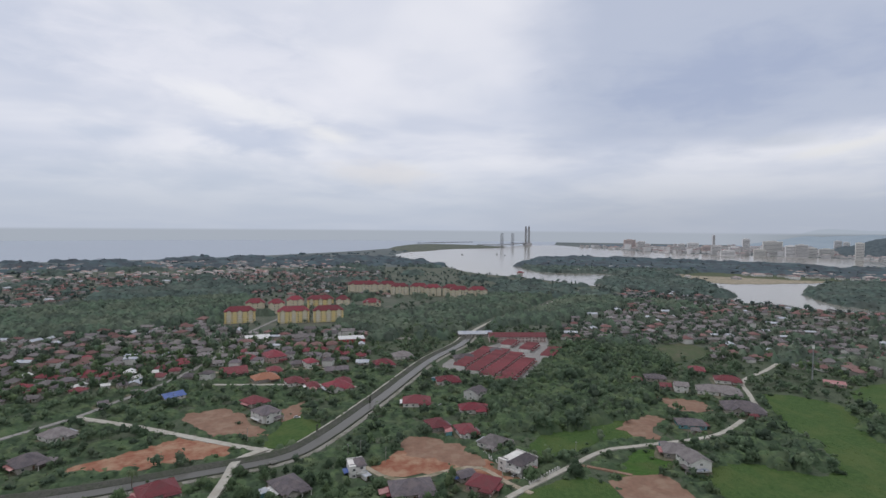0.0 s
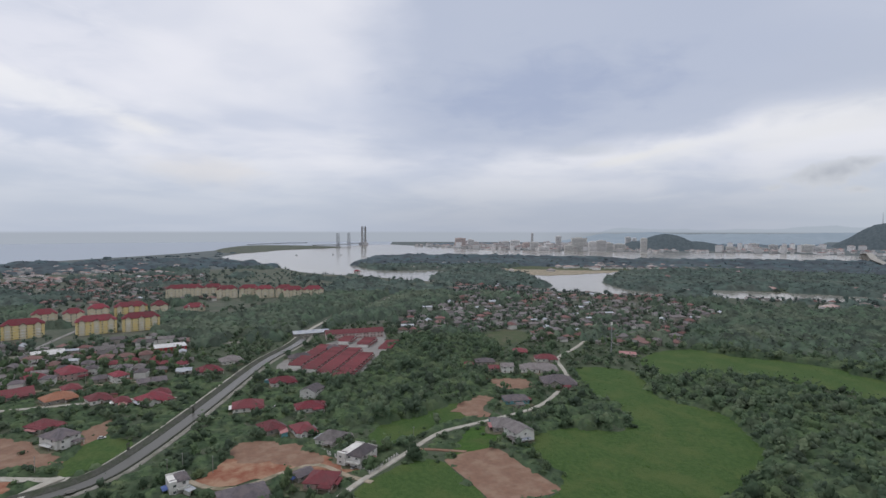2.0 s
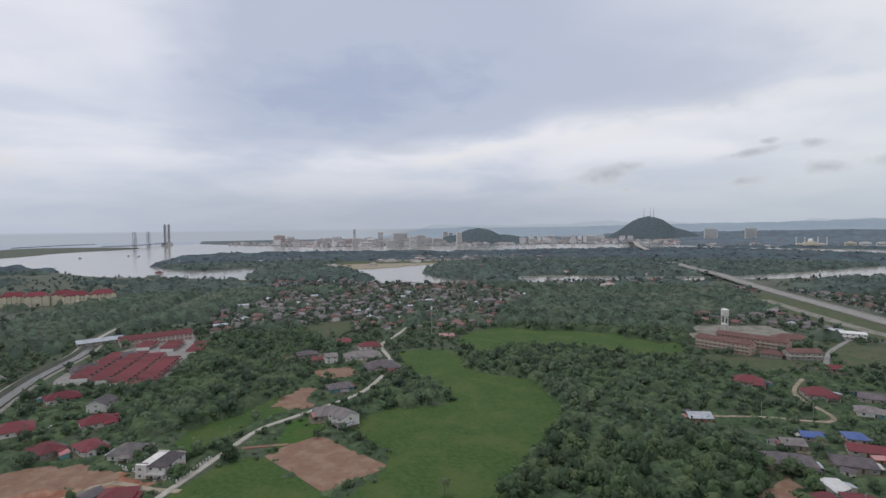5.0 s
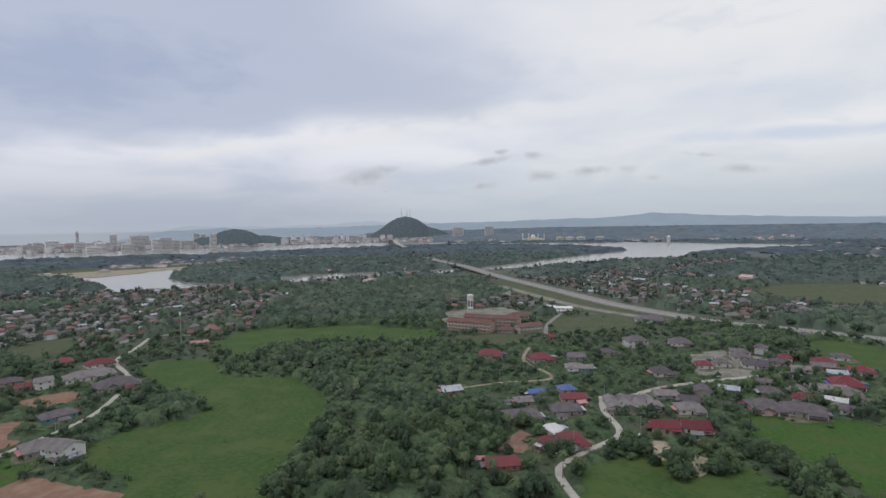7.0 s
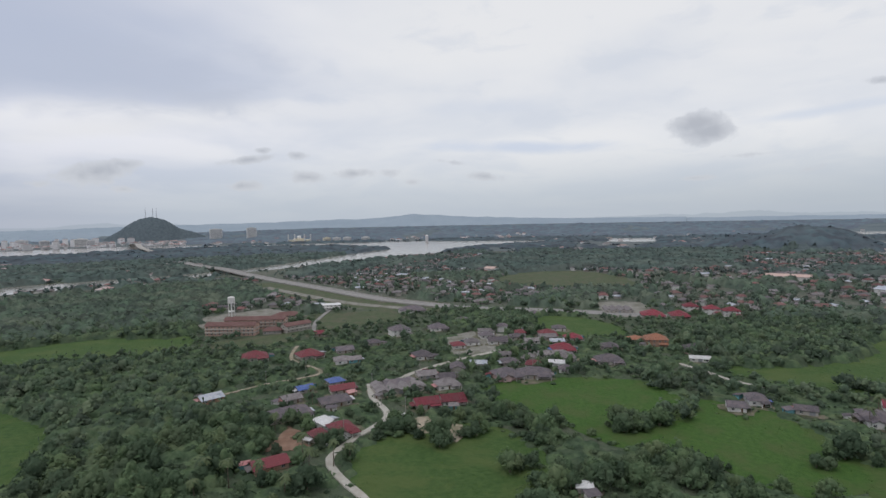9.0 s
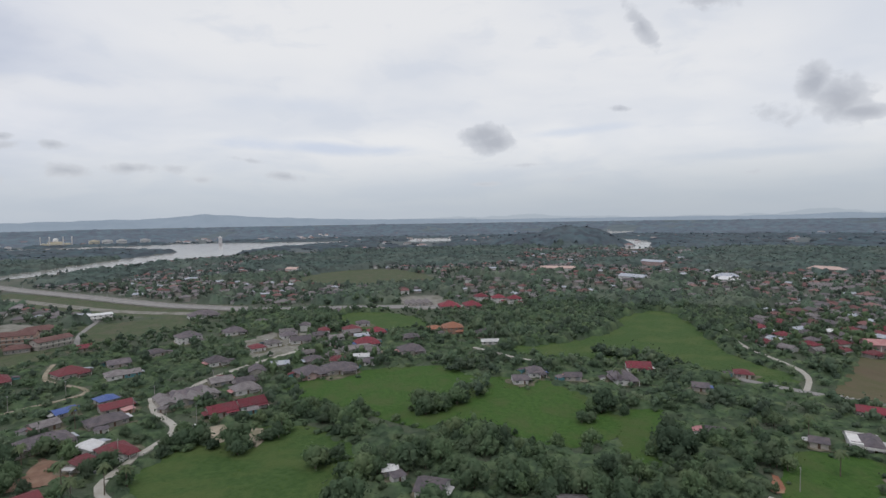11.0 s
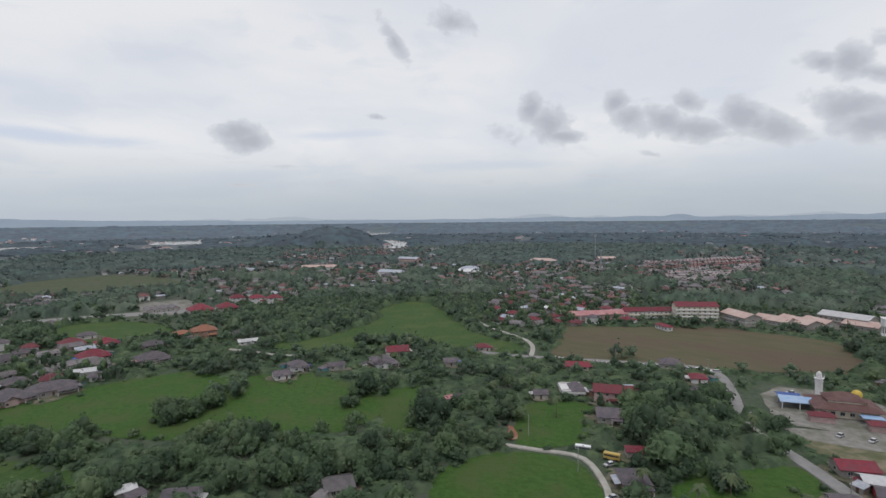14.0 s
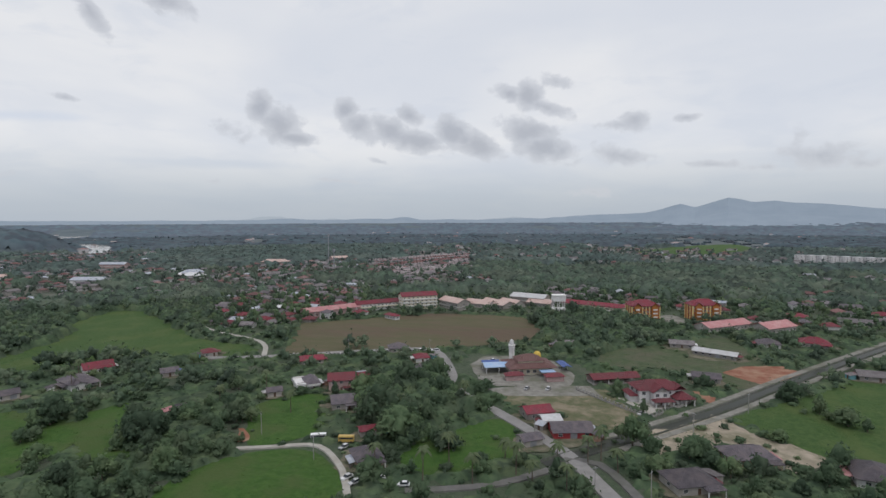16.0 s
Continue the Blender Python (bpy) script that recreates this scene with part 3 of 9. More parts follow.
class Shape:
    """Collects vertices, faces and their material slots."""

    def __init__(self):
        self.v, self.f, self.s = [], [], []

    def add(self, verts, faces, slot=0):
        k = len(self.v)
        self.v += [tuple(p) for p in verts]
        self.f += [tuple(i + k for i in f) for f in faces]
        self.s += [slot] * len(faces)
        return self

    def box(self, x0, x1, y0, y1, z0, z1, slot=0):
        return self.add([(x0, y0, z0), (x1, y0, z0), (x1, y1, z0), (x0, y1, z0), (x0, y0, z1), (x1, y0, z1), (x1, y1, z1), (x0, y1, z1)],
                        [(3, 2, 1, 0), (4, 5, 6, 7), (0, 1, 5, 4), (1, 2, 6, 5), (2, 3, 7, 6), (3, 0, 4, 7)], slot)

    def tube(self, a, b, ra, rb, n=8, slot=0, caps=True):
        a, b = Vector(a), Vector(b)
        d = (b - a).normalized()
        u = d.orthogonal().normalized()
        w = d.cross(u)
        ring = [(math.cos(2 * math.pi * i / n), math.sin(2 * math.pi * i / n)) for i in range(n)]
        verts = [a + (u * c + w * s) * ra for c, s in ring] + [b + (u * c + w * s) * rb for c, s in ring]
        faces = [(i, (i + 1) % n, n + (i + 1) % n, n + i) for i in range(n)]
        if caps:
            faces += [tuple(range(n - 1, -1, -1)), tuple(range(n, 2 * n))]
        return self.add(verts, faces, slot)

    def dome(self, cx, cy, z, r, h, n=14, rows=5, slot=0):
        verts, faces = [], []
        for j in range(rows):
            a = math.pi / 2 * j / rows
            verts += [(cx + r * math.cos(a) * math.cos(2 * math.pi * i / n), cy + r * math.cos(a) * math.sin(2 * math.pi * i / n), z + h * math.sin(a)) for i in range(n)]
        verts.append((cx, cy, z + h))
        for j in range(rows - 1):
            faces += [(j * n + i, j * n + (i + 1) % n, (j + 1) * n + (i + 1) % n, (j + 1) * n + i) for i in range(n)]
        faces += [((rows - 1) * n + i, (rows - 1) * n + (i + 1) % n, rows * n) for i in range(n)]
        return self.add(verts, faces, slot)

    def hip(self, x0, x1, y0, y1, z, h, thick=0.18, slot=0):
        """A hipped roof with a thick eave; its ridge runs along the longer side."""
        w, d = x1 - x0, y1 - y0
        if w >= d:
            r0, r1 = (x0 + d / 2, (y0 + y1) / 2), (x1 - d / 2, (y0 + y1) / 2)
            if r1[0] - r0[0] < 0.3:
                r0, r1 = ((x0 + x1) / 2 - 0.15, r0[1]), ((x0 + x1) / 2 + 0.15, r0[1])
            top = [(0, 1, 5, 4), (2, 3, 4, 5), (1, 2, 5), (3, 0, 4)]
        else:
            r0, r1 = ((x0 + x1) / 2, y0 + w / 2), ((x0 + x1) / 2, y1 - w / 2)
            top = [(1, 2, 5, 4), (3, 0, 4, 5), (0, 1, 4), (2, 3, 5)]
        v = [(x0, y0, z), (x1, y0, z), (x1, y1, z), (x0, y1, z), (*r0, z + h), (*r1, z + h)]
        v += [(x, y, z - thick) for x, y, _ in v[:4]]
        return self.add(v, top + [(6, 7, 1, 0), (7, 8, 2, 1), (8, 9, 3, 2), (9, 6, 0, 3), (9, 8, 7, 6)], slot)

    def gable(self, x0, x1, y0, y1, z, h, thick=0.18, slot=0, along="x"):
        """Two thick roof slopes that meet in a ridge."""
        if along == "x":
            m = (y0 + y1) / 2
            v = [(x0, y0, z), (x1, y0, z), (x1, m, z + h), (x0, m, z + h), (x1, y1, z), (x0, y1, z)]
        else:
            m = (x0 + x1) / 2
            v = [(x1, y0, z), (x1, y1, z), (m, y1, z + h), (m, y0, z + h), (x0, y1, z), (x0, y0, z)]
        v += [(x, y, q - thick) for x, y, q in v]
        return self.add(v, [(0, 1, 2, 3), (3, 2, 4, 5), (9, 8, 7, 6), (11, 10, 8, 9), (0, 6, 7, 1), (5, 4, 10, 11), (1, 7, 8, 2), (2, 8, 10, 4), (3, 9, 6, 0), (5, 11, 9, 3)], slot)

    def gable_ends(self, x0, x1, y0, y1, z, h, slot=0, along="x"):
        if along == "x":
            m = (y0 + y1) / 2
            for x in (x0, x1):
                self.add([(x, y0, z), (x, y1, z), (x, m, z + h)], [(0, 1, 2)], slot)
        else:
            m = (x0 + x1) / 2
            for y in (y0, y1):
                self.add([(x0, y, z), (x1, y, z), (m, y, z + h)], [(0, 1, 2)], slot)
        return self

    def mesh(self, name, *mats):
        me = bpy.data.meshes.new(name)
        me.from_pydata(self.v, [], self.f)
        for m in mats:
            me.materials.append(M[m] if isinstance(m, str) else m)
        if len(mats) > 1:
            me.polygons.foreach_set("material_index", self.s)
        me.update()
        return me


def base(name, m, label, category, group="", kind=""):
    """The empty at the foot of a thing."""
    ob = new(name)
    ob.matrix_world = m
    return tagged(ob, label, category, group, kind)


def part(name, mesh, parent, label="", at=None):
    ob = new(name, mesh)
    ob.parent = parent
    if at is not None:
        ob.matrix_basis = at
    return tagged(ob, label)


def thing(name, mesh, label, category, group="", kind="", at=None):
    ob = new(name, mesh)
    if at is not None:
        ob.matrix_world = at
    return tagged(ob, label, category, group, kind)


def smooth_line(pts, closed=False, step=6.0):
    """A Catmull-Rom curve through points of the plan."""
    p = [np.array(q, float) for q in pts]
    n, out = len(p), []
    for i in range(n if closed else n - 1):
        a, b, c, d = (p[(i + k) % n] if closed else p[min(max(i + k, 0), n - 1)] for k in (-1, 0, 1, 2))
        m = max(2, int(np.linalg.norm(c - b) / step))
        for s in np.arange(m) / m:
            out.append(0.5 * (2 * b + (c - a) * s + (2 * a - 5 * b + 4 * c - d) * s * s + (3 * b - a - 3 * c + d) * s ** 3))
    if not closed:
        out.append(p[-1])
    return np.array(out)


def inside(poly, x, y):
    """Which of the points lie in a polygon."""
    x, y = np.asarray(x, float), np.asarray(y, float)
    hit = np.zeros(x.shape, bool)
    px, py = poly[:, 0], poly[:, 1]
    for i in range(len(poly)):
        j = i - 1
        cross = (py[i] > y) != (py[j] > y)
        with np.errstate(divide="ignore", invalid="ignore"):
            hit ^= cross & (x < (px[j] - px[i]) * (y - py[i]) / (py[j] - py[i]) + px[i])
    return hit


# a plan of what covers the land, in cells of 2 m: 0 scrub, 1 kept clear, 2 woodland
HALF, CELL = 1650, 3
cover = np.zeros((HALF * 2 // CELL, HALF * 2 // CELL), np.uint8)
GRASS = np.zeros(cover.shape, np.uint8)  # where tufts grow


def mark(poly, value, grid=None):
    grid = cover if grid is None else grid
    lo = np.clip(((poly.min(0) + HALF) / CELL).astype(int), 0, cover.shape[0] - 1)
    hi = np.clip(((poly.max(0) + HALF) / CELL).astype(int) + 1, 1, cover.shape[0])
    if (hi <= lo).any():
        return
    gx, gy = np.meshgrid(np.arange(lo[0], hi[0]), np.arange(lo[1], hi[1]), indexing="ij")
    hit = inside(poly, gx * CELL - HALF + CELL / 2, gy * CELL - HALF + CELL / 2)
    grid[gx[hit], gy[hit]] = value


def mark_line(line, half_width, value=1):
    for a, b in zip(line[:-1], line[1:]):
        d = (b - a) / max(np.linalg.norm(b - a), 1e-6)
        n = np.array([-d[1], d[0]]) * half_width
        mark(np.array([a - n - d, b - n + d, b + n + d, a + n - d]), value)


PATCHES, EDGES, LINES = [], [], []


def patch(name, pts, mat, label, category, z=0.05, ragged=1.2, value=1, step=5.0, sharp=False):
    """A flat area of the ground with a curved, ragged edge."""
    PATCHES.append(name)
    z += 0.004 * len(PATCHES)
    line = smooth_line(pts, True, step)
    if sharp:  # straight edges
        p = np.array(pts, float)
        line = np.concatenate([p[i] + (p[(i + 1) % len(p)] - p[i]) * np.linspace(0, 1, max(2, int(np.linalg.norm(p[(i + 1) % len(p)] - p[i]) / step)), False)[:, None] for i in range(len(p))])
    if ragged:
        for i, (x, y) in enumerate(line):
            line[i] += np.array(noise.noise_vector((x / 7, y / 7, z * 31)))[:2] * ragged * 2
    if value is not None:
        mark(line, value)
    if mat in ("meadow", "lush", "lawn"):
        mark(line, 1, GRASS)
        EDGES.append(line)
    elif mat is not None:
        mark(line, 0, GRASS)
    else:
        return line
    tris = tessellate_polygon([[Vector((x, y, 0)) for x, y in line]])
    sh = Shape().add([(x, y, z) for x, y in line], [])
    sh.f = [t if (line[t[1]][0] - line[t[0]][0]) * (line[t[2]][1] - line[t[0]][1]) - (line[t[1]][1] - line[t[0]][1]) * (line[t[2]][0] - line[t[0]][0]) > 0 else t[::-1] for t in tris]
    sh.s = [0] * len(sh.f)
    thing(name, sh.mesh(name, mat), label, category, kind="structure")
    return line


def sweep(name, line, profile, mat, label, category, kind="structure", keep=None, lift=None):
    """A cross-section of (offset to the left, height) carried along a line of the plan."""
    line = np.asarray(line, float)
    t = np.gradient(line, axis=0)
    t /= np.linalg.norm(t, axis=1)[:, None]
    nrm = np.stack([-t[:, 1], t[:, 0]], 1)
    sh, k = Shape(), len(profile)
    for i in range(len(line)):
        h = 0 if lift is None else lift(i / (len(line) - 1))
        sh.v += [(*(line[i] + nrm[i] * o), z + h) for o, z in profile]
    for i in range(len(line) - 1):
        for j in range(k - 1):
            sh.f.append((i * k + j + 1, i * k + j, (i + 1) * k + j, (i + 1) * k + j + 1))
            sh.s.append(0)
    if keep:
        mark_line(line, keep)
    return thing(name, sh.mesh(name, mat), label, category, kind=kind)


def road(name, pts, width, mat, label, category="road", z=0.34, keep=None):
    h = width / 2
    PATCHES.append(name)
    z += 0.004 * (len(PATCHES) % 40)
    LINES.append(smooth_line(pts, step=3))
    return sweep(name, smooth_line(pts), [(h + 0.15, 0.0), (h, z), (0, z + 0.02), (-h, z), (-h - 0.15, 0.0)], mat, label, category, keep=keep or h + 1.5)


# ---------------------------------------------------------------- land and water
def disc(name, r0, r1, z, mat, label, cells=96):
    sh = Shape()
    rows = [r0 + (r1 - r0) * q for q in (0, 0.1, 0.25, 0.5, 1)]
    for r in rows:
        sh.v += [(r * math.cos(2 * math.pi * i / cells), r * math.sin(2 * math.pi * i / cells), z) for i in range(cells)]
    for j in range(len(rows) - 1):
        sh.f += [(j * cells + i, (j + 1) * cells + i, (j + 1) * cells + (i + 1) % cells, j * cells + (i + 1) % cells) for i in range(cells)]
    sh.s = [0] * len(sh.f)
    return thing(name, sh.mesh(name, mat), label, "ground", kind="structure")


disc("ground", 0.5, 4960, 0.0, "ground", "rough green scrub and grass plain reaching the horizon")
disc("village_plain", 640, 1735, 0.02, "village_ground", "village land with bare yards, its green dulled with haze")
disc("far_plain", 1720, 4955, 0.04, "far_ground", "distant plain with scattered settlement, its green dulled with haze")

# sea, estuary and river
COAST = [(-2550, 1050), (-1875, 1440), (-1426, 1722), (-1228, 1834), (-976, 2037), (-712, 2376), (-477, 2757), (-314, 3160), (-166, 3450)]
NEARBANK = [(-158, 2752), (-213, 2409), (-60, 1989), (28, 1670), (90, 1500), (204, 1372), (357, 1161), (510, 956), (582, 858), (746, 762), (910, 638), (1046, 550),
            (1166, 471), (1312, 380), (1480, 276), (1652, 153), (1962, 54), (2150, -117), (2250, -285)]
FARBANK = [(2535, -285), (2610, 0), (2655, 248), (2640, 768), (2535, 1140), (2550, 1782), (2271, 2132), (1866, 2356), (1564, 2578), (1215, 2888), (1010, 3378), (840, 4050)]
SEA_EDGE = [(1050, 4840), (600, 4900), (0, 4940), (-2000, 4500), (-4000, 2900), (-4700, 1500), (-3400, 900)]
water_line = np.concatenate([smooth_line(COAST, step=25), smooth_line(NEARBANK, step=15), smooth_line(FARBANK, step=25), np.array(SEA_EDGE, float)])
mark(water_line, 1)


def water_sheet(name, line, mat, z, label):
    tris = tessellate_polygon([[Vector((x, y, 0)) for x, y in line]])
    sh = Shape().add([(x, y, z) for x, y in line], [])
    sh.f = [t if (line[t[1]][0] - line[t[0]][0]) * (line[t[2]][1] - line[t[0]][1]) - (line[t[1]][1] - line[t[0]][1]) * (line[t[2]][0] - line[t[0]][0]) > 0 else t[::-1] for t in tris]
    sh.s = [0] * len(sh.f)
    return thing(name, sh.mesh(name, mat), label, "water", kind="structure")


OPEN_SEA = np.array([(5080 * math.sin(radians(a)), 5080 * math.cos(radians(a))) for a in np.arange(12, -78, -3)] + [(-3400, 900)])
mouth = np.array([(-90, 3630), (450, 3840), (840, 4050)], float)
water_sheet("river", np.concatenate([smooth_line(NEARBANK, step=15), smooth_line(FARBANK, step=25), mouth[::-1], smooth_line(COAST, step=25)[-1:]]), "river", 0.12, "pale grey silty estuary and river")
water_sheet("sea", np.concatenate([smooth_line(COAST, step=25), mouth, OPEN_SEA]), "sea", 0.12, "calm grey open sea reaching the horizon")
ISLAND = patch("island", [(270, 1863), (294, 1545), (447, 1515), (574, 1395), (848, 1350), (987, 1347), (720, 1050), (686, 866), (754, 784), (838, 856), (972, 740), (1092, 615),
                          (1209, 542), (1674, 442), (1968, 374), (2181, 576), (2300, 1078), (2127, 1365), (1810, 1563), (1366, 1803), (836, 2274), (465, 2286)], "ground",
               "low green river island with mangroves and scattered roofs", "island", 0.40, 4, None, 20)
ISLET = patch("islet", [(404, 1332), (512, 1392), (609, 1274), (544, 1012), (465, 1023), (369, 1164)], "ground", "small mangrove islet in the estuary", "island", 0.40, 4, None, 15)
patch("sandbank", [(608, 1440), (776, 1544), (993, 1340), (900, 1290), (844, 1272), (663, 1258)], "sand", "bare sandy bank with thin grass by the river", "sandbank", 0.52, 5, None, 15)
patch("river_green", [(660, 1478), (795, 1560), (1035, 1358), (930, 1342), (750, 1440)], "lawn", "pale grass flat on the river island", "grass", 0.60, 5, None, 15)
SPIT = patch("sand_spit", [(-314, 3160), (-210, 3960), (69, 4020), (394, 3660), (352, 3375), (52, 3120), (-158, 2752)], "village_ground", "low green spit at the river mouth", "spit", 0.40, 8, None, 30)
sweep("breakwater", smooth_line([(-195, 4194), (30, 4470), (255, 4640)]), [(8, 0), (4, 4), (-4, 4), (-8, 0)], "revetment", "dark rubble breakwater off the river mouth", "breakwater")
PONDS = []
for pts in ([(3414, -2270), (3252, -2392), (2640, -1875), (2790, -1770)], [(1962, -1392), (1636, -1275), (1368, -1038), (1432, -982)], [(2634, -603), (2613, -807), (2271, -700), (2298, -525)]):
    line = smooth_line(pts, True, 25)
    PONDS.append(line)
    water_sheet("pond", line, "river", 0.12, "pale grey river reach between trees")

# open ground
patch("meadow", [(249, 411), (291, 384), (267, 322), (285, 270), (264, 228), (206, 195), (168, 176), (142, 162), (99, 201), (132, 225), (132, 272), (168, 288), (201, 273), (225, 312), (224, 338)],
      "meadow", "wide green overgrown meadow", "meadow", 0.05)
patch("meadow", [(330, 424), (405, 438), (488, 342), (470, 270), (417, 256), (382, 330), (308, 360)], "meadow", "long strip of open green grass behind the woods", "meadow", 0.05)
patch("meadow", [(45, 292), (68, 294), (96, 315), (123, 324), (129, 348), (90, 348), (60, 322)], "meadow", "rough green grass beside a lane", "meadow", 0.05)
patch("meadow", [(33, 240), (63, 267), (82, 264), (93, 213), (99, 177), (45, 180)], "meadow", "rough green grass beside a bare plot", "meadow", 0.055)
patch("meadow", [(90, 270), (112, 304), (128, 300), (120, 276)], "lush", "small green grass corner by a lane", "meadow", 0.06)
patch("bare_plot", [(117, 274), (128, 219), (93, 212), (84, 266), (99, 272)], "earth", "freshly graded square plot of brown earth", "plot", 0.09, 0.7, sharp=True)
patch("meadow", [(330, 2), (350, -34), (342, -99), (315, -108), (297, -140), (260, -152), (213, -146), (204, -108), (240, -81), (244, -56), (279, -27), (298, -4)], "lush",
      "bright green wet meadow", "meadow", 0.06)
patch("meadow", [(261, 40), (270, 2), (238, -22), (200, -27), (180, 0), (192, 46), (214, 57), (236, 60)], "meadow", "green grass field inside a bend of the lane", "meadow", 0.05)
patch("meadow", [(369, -156), (462, -312), (448, -366), (304, -296), (250, -288), (240, -264), (300, -237), (320, -204)], "meadow", "wide green pasture", "meadow", 0.05)
patch("lawn", [(170, -196), (150, -219), (134, -195), (126, -177), (144, -159)], "lush", "bright green lawn by a footpath", "lawn", 0.06, 0.6)
patch("lawn", [(142, -150), (122, -162), (108, -156), (94, -142), (90, -120), (130, -105), (148, -123)], "lush", "bright green lawn below a footpath", "lawn", 0.06, 0.6)
patch("lawn", [(231, -156), (226, -177), (178, -138), (183, -123)], "lush", "bright green clearing among trees", "lawn", 0.06, 0.8)
patch("lawn", [(87, -183), (64, -216), (51, -202), (44, -190), (62, -165), (81, -159)], "lush", "bright green paddy beside the road", "lawn", 0.06, 0.6)
patch("playing_field", [(218, -276), (267, -364), (180, -446), (105, -454), (63, -375), (122, -328), (180, -297)], "pitch", "large worn brown and green playing field", "field", 0.07, 0.6, sharp=True)
patch("lot", [(72, -244), (24, -272), (6, -237), (15, -222), (34, -208), (54, -226)], "worn", "worn grass lot with bare patches", "lot", 0.06, 0.6, sharp=True)
patch("bare_plot", [(-34, -322), (-45, -339), (-69, -351), (-74, -333), (-51, -304)], "red_earth", "cleared plot of orange-red earth", "plot", 0.09, 0.8, sharp=True)
patch("bare_plot", [(4, -222), (-22, -250), (-33, -236), (-57, -216), (-39, -200), (-28, -218), (-10, -207), (6, -200)], "sand", "pale sandy construction ground", "plot", 0.07, 2.4, sharp=True)
patch("meadow", [(-30, -250), (-63, -290), (-128, -360), (-90, -210), (-60, -214), (-38, -234)], "meadow", "green grass field beside the drain", "meadow", 0.05)
patch("lawn", [(30, -346), (13, -369), (-2, -381), (-50, -417), (-58, -321), (-28, -290), (-12, -315), (14, -312), (28, -314)], "lawn", "rough grass between houses", "lawn", 0.05)
patch("yard", [(-5, -494), (-19, -502), (-27, -474), (-14, -452), (-3, -458)], "gravel", "pale gravel yard between orange apartment blocks", "yard", 0.055, 0.6)
FAR_FIELD = patch("far_field", [(21, -1465), (-32, -1342), (-136, -1375), (-281, -1726), (-257, -1974), (-92, -1771)], "lush", "distant bright green field", "field", 0.09, 8, None, 30)
patch("mosque_yard", [(100, -292), (98, -312), (78, -322), (58, -318), (40, -290), (40, -272), (76, -258), (88, -268)], "gravel", "pale paved yard round the mosque", "yard", 0.08, 0.5, sharp=True)
patch("forecourt", [(79, -253), (54, -268), (31, -274), (25, -261), (51, -250), (74, -244)], "gravel", "pale gravel strip before the mosque", "yard", 0.085, 0.5, sharp=True)
patch("villa_court", [(18, -260), (4, -242), (-15, -266), (-11, -284), (6, -278)], "track", "pale paved court round the large villa", "yard", 0.085, 0.3, sharp=True)
patch("bare_plot", [(-15, -276), (-23, -266), (-25, -278), (-16, -287)], "red_earth", "strip of red earth beside the villa wall", "plot", 0.08, 2.6, sharp=True)
patch("bare_plot", [(158.4, -168.9), (153.4, -168.9), (145.9, -162.4), (147.9, -159.9), (153.4, -163.9)], "red_earth", "small patch of bare red earth beside a footpath", "plot", 0.08, 1.4)
patch("sports_ground", [(586, 192), (616, 110), (558, 81), (495, 156)], "lawn", "open green sports ground by a school", "field", 0.06, sharp=True)
patch("school_lawn", [(450, 240), (495, 177), (450, 162), (420, 225)], "lawn", "dull grass before the brown school", "lawn", 0.055, sharp=True)
patch("school_yard", [(562, 322), (630, 262), (578, 195), (502, 240), (510, 285)], "gravel", "pale yard behind the brown school", "yard", 0.06, sharp=True)
patch("bare_plot", [(-38, 278), (-26, 298), (6, 312), (26, 288), (40, 266), (12, 264), (0, 272), (-28, 266)], "red_earth", "cleared plot of red laterite earth", "plot", 0.08, 2.6, sharp=True)
patch("bare_plot", [(-178, 354), (-150, 369), (-120, 345), (-99, 315), (-138, 318)], "earth", "cleared plot of tan earth", "plot", 0.08, 2.4, sharp=True)
patch("bare_plot", [(-201, 267), (-171, 298), (-159, 316), (-122, 304), (-116, 294), (-154, 274)], "red_earth", "strip of red earth beside the canal", "plot", 0.08, 2.6, sharp=True)
patch("bare_plot", [(-111, 368), (-99, 386), (-94, 351), (-106, 338)], "earth", "small heap of orange earth beside a house", "plot", 0.08, 0.7, sharp=True)
patch("bare_plot", [(111, 336), (142, 364), (153, 354), (123, 328)], "earth", "bare brown earth at the wood's edge", "plot", 0.08, 0.7, sharp=True)
patch("bare_plot", [(160, 404), (194, 394), (192, 372), (165, 364)], "earth", "bare brown yard between houses", "plot", 0.08, 0.7, sharp=True)
patch("bare_plot", [(234, 102), (264, 102), (249, 81), (236, 84)], "earth", "bare earth yard beside houses", "plot", 0.08, 0.7, sharp=True)
patch("bare_plot", [(268, 44), (278, 32), (267, 14), (249, 16), (258, 34)], "sand", "pale bare ground beside red-roofed houses", "plot", 0.08, 2.4, sharp=True)
patch("bare_plot", [(555, -358), (633, -453), (543, -405), (507, -339)], "earth", "bare brown slope beyond the pasture", "plot", 0.08, sharp=True)
patch("yard", [(462, 40), (498, 16), (477, -14), (412, -8), (405, 27)], "gravel", "pale paved yard between village houses", "yard", 0.07, 3.0, sharp=True)
patch("yard", [(662, -123), (658, -192), (558, -171), (558, -128)], "gravel", "pale paved yard by red-roofed houses", "yard", 0.07, 2.5, sharp=True)
patch("village_green", [(195, 534), (264, 594), (279, 549), (228, 513)], "lawn", "small open green among village trees", "lawn", 0.06)
patch("far_field", [(985, -34), (1050, -125), (1000, -215), (850, -230), (780, -184), (815, -40)], "lawn", "distant strip of green grass among houses", "field", 0.07, 5)
patch("far_field", [(560, -50), (560, -95), (500, -125), (470, -110), (478, -58)], "meadow", "green grass field beyond a village", "field", 0.07, 3)
